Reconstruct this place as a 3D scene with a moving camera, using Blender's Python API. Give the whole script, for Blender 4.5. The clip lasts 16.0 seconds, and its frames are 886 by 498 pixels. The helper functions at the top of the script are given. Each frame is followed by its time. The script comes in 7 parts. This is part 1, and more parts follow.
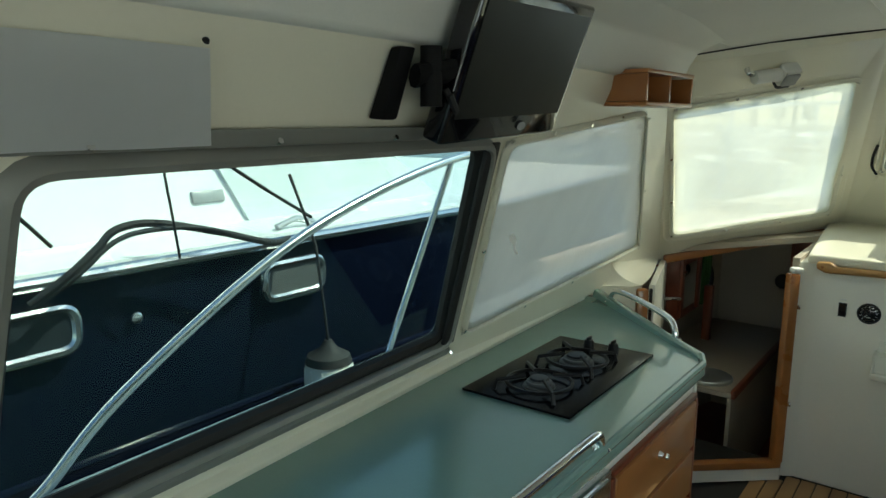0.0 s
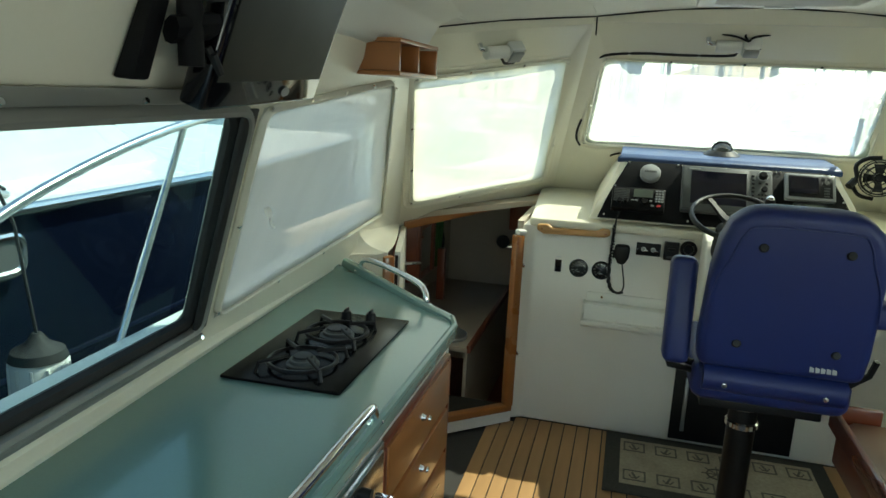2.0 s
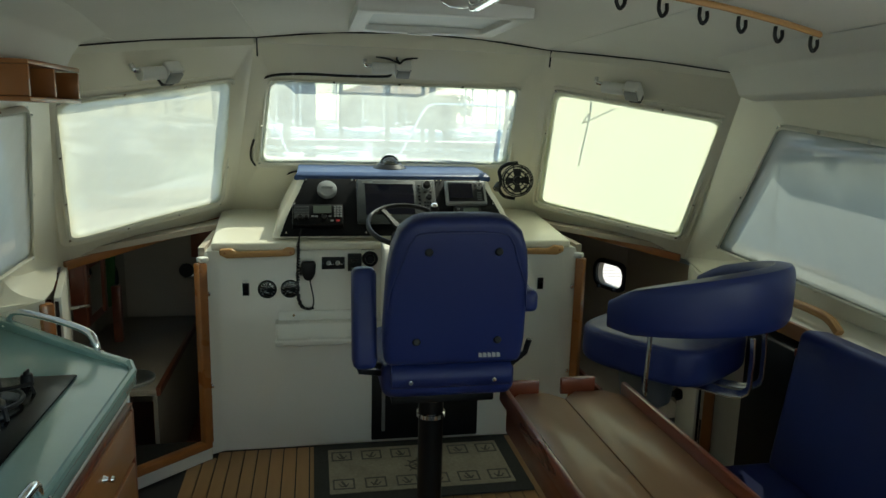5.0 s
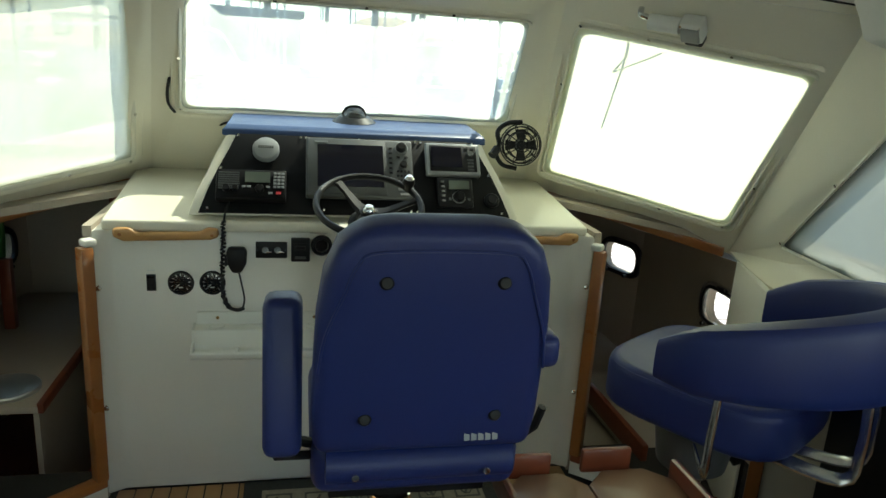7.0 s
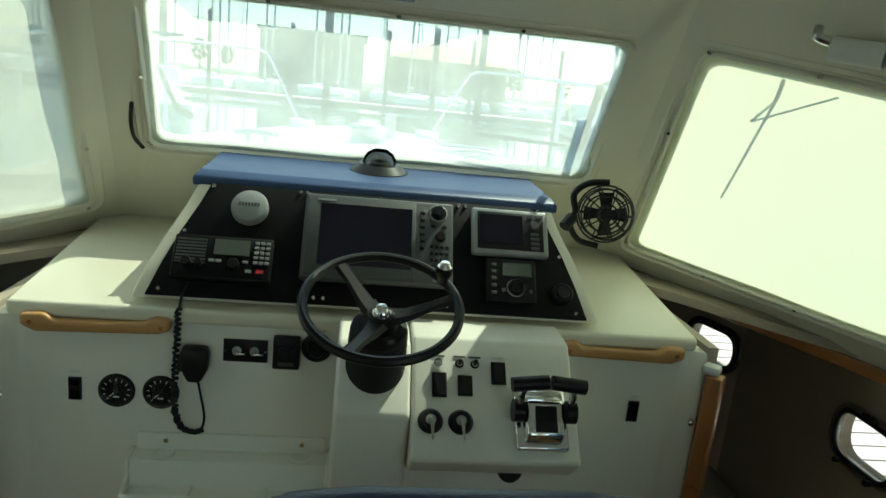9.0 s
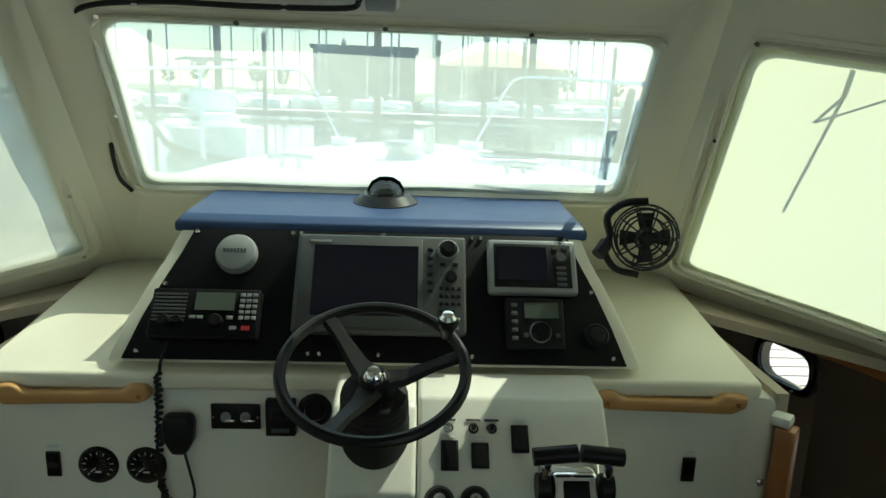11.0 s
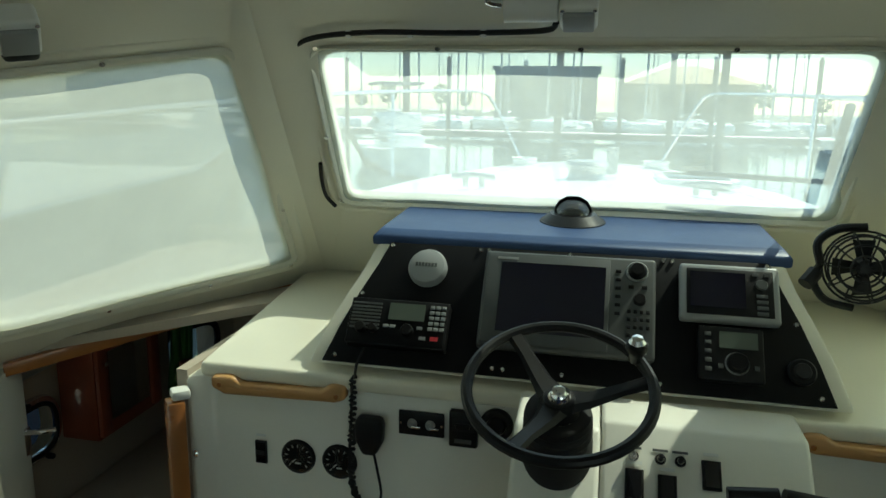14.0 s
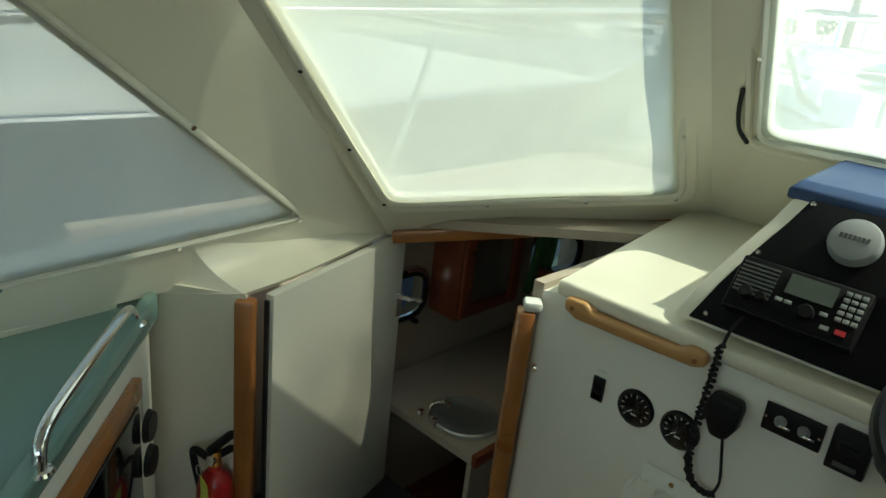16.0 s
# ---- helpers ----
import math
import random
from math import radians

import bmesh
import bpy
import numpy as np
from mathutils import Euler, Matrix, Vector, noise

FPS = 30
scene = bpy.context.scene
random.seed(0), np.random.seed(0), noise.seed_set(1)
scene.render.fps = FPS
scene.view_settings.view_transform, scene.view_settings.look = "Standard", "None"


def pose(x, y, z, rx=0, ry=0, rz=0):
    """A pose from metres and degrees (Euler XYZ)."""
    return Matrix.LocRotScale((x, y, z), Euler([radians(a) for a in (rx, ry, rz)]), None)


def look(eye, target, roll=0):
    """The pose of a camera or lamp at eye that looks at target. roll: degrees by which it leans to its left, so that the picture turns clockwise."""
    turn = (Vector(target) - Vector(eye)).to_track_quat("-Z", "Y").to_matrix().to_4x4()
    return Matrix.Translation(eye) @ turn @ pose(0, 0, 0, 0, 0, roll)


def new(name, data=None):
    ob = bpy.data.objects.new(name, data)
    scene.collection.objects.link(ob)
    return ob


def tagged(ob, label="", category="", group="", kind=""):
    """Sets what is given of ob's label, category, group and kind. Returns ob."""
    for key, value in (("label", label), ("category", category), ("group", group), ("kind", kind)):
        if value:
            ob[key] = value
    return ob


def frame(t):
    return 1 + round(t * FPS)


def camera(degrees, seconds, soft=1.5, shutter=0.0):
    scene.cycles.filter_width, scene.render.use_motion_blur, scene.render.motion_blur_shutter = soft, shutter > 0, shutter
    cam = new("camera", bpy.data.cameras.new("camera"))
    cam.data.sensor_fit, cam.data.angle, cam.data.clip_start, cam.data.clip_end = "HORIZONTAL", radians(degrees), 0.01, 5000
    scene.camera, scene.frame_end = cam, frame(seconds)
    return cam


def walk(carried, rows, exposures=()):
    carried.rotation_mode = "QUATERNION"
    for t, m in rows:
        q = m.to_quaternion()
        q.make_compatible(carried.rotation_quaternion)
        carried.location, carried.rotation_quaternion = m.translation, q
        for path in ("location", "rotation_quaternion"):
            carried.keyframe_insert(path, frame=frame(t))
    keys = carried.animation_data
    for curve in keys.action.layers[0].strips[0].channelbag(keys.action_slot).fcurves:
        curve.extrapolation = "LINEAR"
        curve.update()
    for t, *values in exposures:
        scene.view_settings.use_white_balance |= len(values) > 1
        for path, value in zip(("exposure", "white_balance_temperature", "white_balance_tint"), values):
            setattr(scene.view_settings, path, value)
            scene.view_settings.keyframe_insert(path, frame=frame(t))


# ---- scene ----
cam = camera(64.7, 16.0)
PATH = [
    (0, (-0.342, 0.379, 1.655), (-1.531, 1.945, 1.288), 0.2),
    (0.5, (-0.385, 0.389, 1.657), (-1.275, 2.143, 1.296), 0.4),
    (1, (-0.412, 0.384, 1.659), (-1.175, 2.198, 1.3), 2.8),
    (1.5, (-0.442, 0.392, 1.654), (-1.029, 2.263, 1.263), 4.8),
    (2, (-0.455, 0.397, 1.658), (-0.942, 2.286, 1.215), 2.7),
    (2.5, (-0.446, 0.403, 1.692), (-0.892, 2.311, 1.292), 1.3),
    (3, (-0.429, 0.385, 1.699), (-0.661, 2.346, 1.381), 1.4),
    (3.5, (-0.412, 0.373, 1.706), (-0.333, 2.352, 1.429), 2.3),
    (4, (-0.397, 0.38, 1.701), (-0.058, 2.333, 1.439), 1.5),
    (4.5, (-0.41, 0.382, 1.698), (0.005, 2.32, 1.433), 0.8),
    (5, (-0.413, 0.394, 1.677), (-0.051, 2.326, 1.308), 1.4),
    (7.3, (-0.219, 1.426, 1.662), (0.215, 3.311, 1.151), 4.5),
    (7.5, (-0.225, 1.523, 1.68), (0.245, 3.407, 1.2), 4.7),
    (8, (-0.207, 1.686, 1.69), (0.288, 3.564, 1.215), 4.9),
    (8.5, (-0.129, 1.895, 1.695), (0.301, 3.788, 1.213), 5.0),
    (9, (-0.076, 2.061, 1.676), (0.188, 3.991, 1.223), 5.9),
    (11.5, (0.087, 2.308, 1.726), (0.171, 4.259, 1.292), 1.8),
    (12, (0.092, 2.254, 1.739), (0.177, 4.24, 1.517), 1.7),
    (12.5, (0.091, 2.256, 1.734), (0.168, 4.242, 1.51), 1.1),
    (13, (0.085, 2.267, 1.722), (0.086, 4.247, 1.439), 0.6),
    (13.5, (0.074, 2.28, 1.711), (-0.091, 4.24, 1.346), 0.5),
    (14, (0.043, 2.288, 1.709), (-0.363, 4.204, 1.305), 0.9),
    (14.5, (0.02, 2.282, 1.7), (-0.626, 4.121, 1.252), 1.8),
    (15, (0.001, 2.279, 1.691), (-0.869, 4.013, 1.207), 3.9),
    (15.5, (-0.012, 2.335, 1.68), (-1.157, 3.882, 1.134), 4.0),
    (16, (-0.06, 2.432, 1.677), (-1.316, 3.832, 0.997), 6.4),
]
EXPOSURES = [(0.0, 1.1, 6900, -4), (0.5, 1.1, 6900, -6), (1.5, 1.3, 6900, -6), (2.0, 1.4, 6800, -5), (2.5, 1.48, 6800, -4), (3.0, 1.32, 6700, -4), (3.5, 1.15, 6700, -4), (4.0, 0.78, 6700, -4), (5.0, 0.8, 6800, -4), (7.5, 1.4, 6800, -3), (8.0, 1.08, 6700, -8), (8.5, 0.92, 6800, -12), (9.0, 0.8, 6700, -13),
             (11.5, 0.66, 6700, -9), (12.0, 0.22, 6500, -8), (13.0, 0.22, 6500, -8), (13.5, 0.4, 6500, -9), (14.5, 0.62, 6700, -11), (15.0, 0.78, 6700, -10), (16.0, 0.92, 6800, -7)]
walk(cam, [(t, look(eye, target, roll)) for t, eye, target, roll in PATH], EXPOSURES)

# ---- daylight ----
SUN_DIR = Vector((0.57, 0.54, 1.0)).normalized()      # towards the sun
world = bpy.data.worlds.new("sky")
scene.world = world
world.use_nodes = True
wn = world.node_tree
sky = wn.nodes.new("ShaderNodeTexSky")
sky.sky_type, sky.sun_disc = "NISHITA", False
sky.sun_elevation = math.asin(SUN_DIR.z)
sky.sun_rotation = math.atan2(SUN_DIR.x, SUN_DIR.y)
sky.dust_density = 0.6
sky.air_density = 1.0
wn.links.new(sky.outputs[0], wn.nodes["Background"].inputs[0])
wn.nodes["Background"].inputs[1].default_value = 0.15
sun_data = bpy.data.lights.new("sun", "SUN")
sun_data.energy, sun_data.angle, sun_data.color = 4.5, radians(0.6), (1.0, 0.95, 0.86)
sun = new("sun", sun_data)
sun.matrix_world = look(SUN_DIR * 30, (0, 0, 0))


# added fill lamp, stands in for skylight through the unseen starboard opening
glow = bpy.data.lights.new("starboard_fill_light", "AREA")
glow.shape, glow.size, glow.size_y = "RECTANGLE", 2.4, 0.5
glow.energy, glow.color = 4.2, (0.92, 0.97, 1.0)
fill_lamp = new("starboard_fill_light", glow)
fill_lamp.matrix_world = look((1.56, 0.45, 1.22), (-1.2, 0.45, 1.45))


# ---- materials ----
def material(name, colour, rough=0.5, metal=0.0, grain=0.0, grain_scale=40.0, stain=0.0, stain_scale=3.0, bump=0.0, bump_scale=200.0,
             clear=0.0, stretch=(1, 1, 1), vary=0.0, trans=0.0, ior=1.45):
    """A surface with fine grain, large stains and relief, all in metres."""
    m = bpy.data.materials.new(name)
    m.use_nodes = True
    nt = m.node_tree
    b = nt.nodes["Principled BSDF"]
    b.inputs["Roughness"].default_value, b.inputs["Metallic"].default_value = rough, metal
    b.inputs["Coat Weight"].default_value = clear
    b.inputs["Transmission Weight"].default_value, b.inputs["IOR"].default_value = trans, ior
    co = nt.nodes.new("ShaderNodeTexCoord")
    mp = nt.nodes.new("ShaderNodeMapping")
    mp.inputs["Scale"].default_value = stretch
    nt.links.new(co.outputs["Object"], mp.inputs["Vector"])

    def tex(scale, detail=4.0):
        n = nt.nodes.new("ShaderNodeTexNoise")
        n.inputs["Scale"].default_value, n.inputs["Detail"].default_value = scale, detail
        nt.links.new(mp.outputs[0], n.inputs["Vector"])
        return n.outputs["Fac"]

    def scaled(value, low, high):
        n = nt.nodes.new("ShaderNodeMapRange")
        n.inputs[3].default_value, n.inputs[4].default_value = low, high
        nt.links.new(value, n.inputs[0])
        return n.outputs[0]

    factor = None
    for amount, src in ((grain, lambda: tex(grain_scale)), (stain, lambda: tex(stain_scale, 6.0))):
        if amount:
            f = scaled(src(), 1 - amount, 1 + amount)
            if factor is None:
                factor = f
            else:
                mul = nt.nodes.new("ShaderNodeMath")
                mul.operation = "MULTIPLY"
                nt.links.new(factor, mul.inputs[0]), nt.links.new(f, mul.inputs[1])
                factor = mul.outputs[0]
    if vary:
        info = nt.nodes.new("ShaderNodeObjectInfo")
        f = scaled(info.outputs["Random"], 1 - vary, 1 + vary)
        if factor is None:
            factor = f
        else:
            mul = nt.nodes.new("ShaderNodeMath")
            mul.operation = "MULTIPLY"
            nt.links.new(factor, mul.inputs[0]), nt.links.new(f, mul.inputs[1])
            factor = mul.outputs[0]
    if factor is None:
        b.inputs["Base Color"].default_value = (*colour, 1)
    else:
        mix = nt.nodes.new("ShaderNodeVectorMath")
        mix.operation = "SCALE"
        mix.inputs[0].default_value = colour
        nt.links.new(factor, mix.inputs["Scale"])
        nt.links.new(mix.outputs[0], b.inputs["Base Color"])
        rr = scaled(tex(stain_scale * 2.7), max(0.02, rough - 0.08), min(1.0, rough + 0.08))
        nt.links.new(rr, b.inputs["Roughness"])
    if bump:
        bp = nt.nodes.new("ShaderNodeBump")
        bp.inputs["Strength"].default_value, bp.inputs["Distance"].default_value = bump, 0.002
        nt.links.new(tex(bump_scale), bp.inputs["Height"])
        nt.links.new(bp.outputs[0], b.inputs["Normal"])
    return m


def cover_material(name, colour, clear, haze, streak=0.15):
    """Thin vinyl cover over a window: part clear, part glowing through, part white from the front."""
    m = bpy.data.materials.new(name)
    m.use_nodes = True
    nt = m.node_tree
    nt.nodes.remove(nt.nodes["Principled BSDF"])
    out = nt.nodes["Material Output"]
    tr = nt.nodes.new("ShaderNodeBsdfTransparent")
    tl = nt.nodes.new("ShaderNodeBsdfTranslucent")
    df = nt.nodes.new("ShaderNodeBsdfDiffuse")
    gl = nt.nodes.new("ShaderNodeBsdfGlossy")
    gl.inputs["Roughness"].default_value = 0.25
    tl.inputs[0].default_value = df.inputs[0].default_value = (*colour, 1)
    tr.inputs[0].default_value = (*[0.5 + 0.5 * c for c in colour], 1)
    co = nt.nodes.new("ShaderNodeTexCoord")
    mp = nt.nodes.new("ShaderNodeMapping")
    mp.inputs["Scale"].default_value = (1.0, 1.0, 0.35)
    ns = nt.nodes.new("ShaderNodeTexNoise")
    ns.inputs["Scale"].default_value, ns.inputs["Detail"].default_value = 5.0, 5.0
    nt.links.new(co.outputs["Object"], mp.inputs[0]), nt.links.new(mp.outputs[0], ns.inputs["Vector"])
    mr = nt.nodes.new("ShaderNodeMapRange")
    mr.inputs[1].default_value, mr.inputs[2].default_value = 0.3, 0.7
    mr.inputs[3].default_value, mr.inputs[4].default_value = max(0.0, clear - streak), min(1.0, clear + streak)
    nt.links.new(ns.outputs["Fac"], mr.inputs[0])
    a, b2, c2 = (nt.nodes.new("ShaderNodeMixShader") for _ in range(3))
    a.inputs[0].default_value = haze
    nt.links.new(df.outputs[0], a.inputs[1]), nt.links.new(tl.outputs[0], a.inputs[2])
    nt.links.new(mr.outputs[0], b2.inputs[0])
    nt.links.new(a.outputs[0], b2.inputs[1]), nt.links.new(tr.outputs[0], b2.inputs[2])
    c2.inputs[0].default_value = 0.03
    nt.links.new(b2.outputs[0], c2.inputs[1]), nt.links.new(gl.outputs[0], c2.inputs[2])
    nt.links.new(c2.outputs[0], out.inputs[0])
    return m


GELCOAT = material("cream_gelcoat", (0.80, 0.765, 0.64), 0.32, grain=0.02, grain_scale=120, stain=0.05, bump=0.05, bump_scale=60, clear=0.2)
LINER = material("white_vinyl_lining", (0.80, 0.79, 0.74), 0.6, grain=0.03, grain_scale=160, stain=0.06, stain_scale=2.0, bump=0.15, bump_scale=400)
PANEL = material("white_console_paint", (0.83, 0.81, 0.73), 0.35, grain=0.02, grain_scale=90, stain=0.05, bump=0.04, bump_scale=80, clear=0.2)
DOORWHITE = material("door_laminate", (0.72, 0.70, 0.62), 0.35, grain=0.02, stain=0.06)
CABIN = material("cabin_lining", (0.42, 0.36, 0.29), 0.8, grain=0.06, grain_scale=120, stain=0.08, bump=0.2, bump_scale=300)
TEAK = material("varnished_wood", (0.35, 0.135, 0.04), 0.3, grain=0.22, grain_scale=14, stain=0.15, bump=0.06, bump_scale=60, clear=0.5, stretch=(1, 0.15, 1), vary=0.08)
MAHOG = material("red_wood", (0.22, 0.055, 0.025), 0.3, grain=0.25, grain_scale=16, stain=0.15, bump=0.05, bump_scale=60, clear=0.5, stretch=(1, 0.2, 1), vary=0.06)
OAK = material("light_oiled_teak", (0.50, 0.27, 0.10), 0.4, grain=0.15, grain_scale=20, stain=0.08, bump=0.05, bump_scale=60, clear=0.3, stretch=(0.2, 1, 1))
FLOORWOOD = material("teak_plank", (0.40, 0.23, 0.10), 0.45, grain=0.2, grain_scale=22, stain=0.15, bump=0.1, bump_scale=90, stretch=(1, 0.12, 1), vary=0.12)
CAULKSHADE = material("black_caulk_and_shade", (0.03, 0.028, 0.026), 0.7, stain=0.2)
COUNTER = material("green_worktop", (0.22, 0.36, 0.33), 0.22, grain=0.05, grain_scale=260, stain=0.04, clear=0.3)
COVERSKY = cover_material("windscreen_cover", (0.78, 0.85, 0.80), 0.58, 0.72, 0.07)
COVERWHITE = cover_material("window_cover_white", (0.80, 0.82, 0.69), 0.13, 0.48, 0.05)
# sunlit copy of the white cover: the sun's yellow is in the colour
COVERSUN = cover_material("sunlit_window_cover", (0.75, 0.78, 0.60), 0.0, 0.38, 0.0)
# starboard side cover: vinyl colour darkened to stand for outside shade
COVERSHADED = cover_material("shaded_window_cover", (0.31, 0.34, 0.325), 0.10, 0.24, 0.04)
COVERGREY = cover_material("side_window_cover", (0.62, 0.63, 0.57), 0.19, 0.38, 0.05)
NAVYVINYL = material("navy_vinyl", (0.014, 0.025, 0.125), 0.42, grain=0.06, grain_scale=200, stain=0.08, bump=0.25, bump_scale=350)
BLUEPAD = material("blue_dash_vinyl", (0.030, 0.062, 0.155), 0.45, grain=0.05, grain_scale=200, stain=0.08, bump=0.2, bump_scale=350)
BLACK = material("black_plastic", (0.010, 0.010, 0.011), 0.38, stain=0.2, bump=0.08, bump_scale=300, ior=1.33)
BLACKPANEL = material("black_instrument_panel", (0.007, 0.007, 0.008), 0.6, grain=0.1, grain_scale=300, stain=0.15, ior=1.22)
GLOSSBLACK = material("gloss_black", (0.006, 0.006, 0.008), 0.06, stain=0.1, clear=0.5)
SCREEN = material("dark_display", (0.004, 0.004, 0.012), 0.08, clear=0.3)
TVSCREEN = material("television_screen", (0.006, 0.007, 0.006), 0.36, ior=1.3, stain=0.1)
GREYPL = material("grey_plastic", (0.085, 0.09, 0.09), 0.4, stain=0.08)
SILVERPL = material("silver_plastic", (0.31, 0.32, 0.32), 0.38, stain=0.06)
WHITEPL = material("white_plastic", (0.75, 0.75, 0.72), 0.35, stain=0.05)
LCD = material("grey_display", (0.10, 0.12, 0.10), 0.15, clear=0.3)
KEYGREY = material("key_grey", (0.26, 0.27, 0.27), 0.5)
REDKEY = material("red_key", (0.5, 0.03, 0.04), 0.5)
CHROME = material("chrome", (0.85, 0.85, 0.86), 0.1, metal=1.0, stain=0.04)
STEEL = material("stainless_steel", (0.66, 0.67, 0.68), 0.22, metal=1.0, stain=0.06, grain=0.04)
ALU = material("grey_aluminium", (0.40, 0.41, 0.42), 0.42, metal=0.9, stain=0.1)
DARKFRAME = material("dark_window_frame", (0.24, 0.24, 0.225), 0.45, metal=0.2, stain=0.15)
RUBBER = material("black_rubber", (0.015, 0.015, 0.016), 0.75)
BRASS = material("brass", (0.70, 0.50, 0.22), 0.25, metal=1.0)
PAPER = material("white_paper", (0.78, 0.79, 0.80), 0.8, grain=0.03, grain_scale=20, stain=0.05, bump=0.3, bump_scale=9)
RED = material("red_paint", (0.42, 0.015, 0.02), 0.3, clear=0.3, stain=0.1)
YELLOW = material("yellow_tag", (0.68, 0.70, 0.12), 0.6)
GREENLEAF = material("green_plastic", (0.05, 0.16, 0.04), 0.6)
LENSM = material("lamp_glass", (0.75, 0.76, 0.74), 0.12, trans=0.0, clear=0.5)
DIFFUSER = material("lamp_diffuser", (0.70, 0.73, 0.73), 0.45, stain=0.05)
GLASSCLEAR = bpy.data.materials.new("clear_glass")
GLASSCLEAR.use_nodes = True
_g = GLASSCLEAR.node_tree
_g.nodes.remove(_g.nodes["Principled BSDF"])
_t, _s, _x = (_g.nodes.new(n) for n in ("ShaderNodeBsdfTransparent", "ShaderNodeBsdfGlossy", "ShaderNodeMixShader"))
_t.inputs[0].default_value, _s.inputs["Roughness"].default_value = (0.93, 0.96, 0.95, 1), 0.03
_x.inputs[0].default_value = 0.06
_g.links.new(_t.outputs[0], _x.inputs[1]), _g.links.new(_s.outputs[0], _x.inputs[2]), _g.links.new(_x.outputs[0], _g.nodes["Material Output"].inputs[0])


# tinted pane of the galley window
TINTGLASS = GLASSCLEAR.copy()
TINTGLASS.name = "tinted_glass"
for node in TINTGLASS.node_tree.nodes:
    if node.type == "BSDF_TRANSPARENT":
        node.inputs[0].default_value = (0.66, 0.75, 0.74, 1)
# smoked dome of the compass
SMOKEGLASS = GLASSCLEAR.copy()
SMOKEGLASS.name = "smoked_glass"
for node in SMOKEGLASS.node_tree.nodes:
    if node.type == "BSDF_TRANSPARENT":
        node.inputs[0].default_value = (0.16, 0.18, 0.18, 1)
    elif node.type == "MIX_SHADER":
        node.inputs[0].default_value = 0.10

# ---- building helpers ----
def finish(bm, name, mat, parent=None, label="", smooth=True, bevel=0.0, segs=2):
    bmesh.ops.recalc_face_normals(bm, faces=bm.faces)
    if bevel:
        sharp = [e for e in bm.edges if len(e.link_faces) == 2 and e.calc_face_angle(0) > 0.5]
        bmesh.ops.bevel(bm, geom=sharp, offset=bevel, segments=segs, profile=0.5, affect="EDGES", clamp_overlap=True)
    me = bpy.data.meshes.new(name)
    bm.to_mesh(me)
    bm.free()
    if smooth:
        me.shade_smooth()
        me.set_sharp_from_angle(angle=radians(32))
    me.materials.append(mat)
    ob = new(name, me)
    if parent:
        ob.parent = parent
    if label:
        ob["label"] = label
    return ob


def part(name, bm, mat, parent, label="", bevel=0.0, segs=2):
    return finish(bm, name, mat, parent, label, bevel=bevel, segs=segs)


def thing(name, label, category, group="", m=None):
    ob = new(name)
    ob.empty_display_size = 0.05
    if m is not None:
        ob.matrix_world = m
    return tagged(ob, label, category, group)


def single(name, bm, mat, label, category, group="", bevel=0.0, kind="", m=None):
    ob = finish(bm, name, mat, bevel=bevel)
    if m is not None:
        ob.matrix_world = m
    return tagged(ob, label, category, group, kind)


def box(sx, sy, sz, c=(0, 0, 0), rot=(0, 0, 0), bm=None):
    bm = bm or bmesh.new()
    bmesh.ops.create_cube(bm, size=1, matrix=pose(*c, *rot) @ Matrix.Diagonal((sx, sy, sz, 1)))
    return bm


def cyl(r, h, c=(0, 0, 0), rot=(0, 0, 0), r2=None, n=24, bm=None):
    bm = bm or bmesh.new()
    bmesh.ops.create_cone(bm, cap_ends=True, segments=n, radius1=r, radius2=r if r2 is None else r2, depth=h, matrix=pose(*c, *rot))
    return bm


def lathe(profile, c=(0, 0, 0), rot=(0, 0, 0), n=28, bm=None):
    """Turn (radius, height) pairs round the z axis."""
    bm = bm or bmesh.new()
    m = pose(*c, *rot)
    rings = []
    for r, z in profile:
        if r < 1e-5:
            rings.append([bm.verts.new(m @ Vector((0, 0, z)))])
        else:
            rings.append([bm.verts.new(m @ Vector((r * math.cos(2 * math.pi * i / n), r * math.sin(2 * math.pi * i / n), z))) for i in range(n)])
    for a, b in zip(rings, rings[1:]):
        for i in range(n):
            q = [a[i % len(a)], a[(i + 1) % len(a)], b[(i + 1) % len(b)], b[i % len(b)]]
            q = list(dict.fromkeys(q))
            if len(q) > 2:
                bm.faces.new(q)
    return bm


def smooth_path(pts, step=6):
    """A Catmull-Rom line through the points."""
    P = [Vector(p) for p in pts]
    P = [2 * P[0] - P[1]] + P + [2 * P[-1] - P[-2]]
    out = []
    for i in range(1, len(P) - 2):
        for k in range(step):
            t = k / step
            a, b, c, d = P[i - 1:i + 3]
            out.append(0.5 * (2 * b + (c - a) * t + (2 * a - 5 * b + 4 * c - d) * t * t + (3 * b - a - 3 * c + d) * t ** 3))
    return out + [P[-2]]


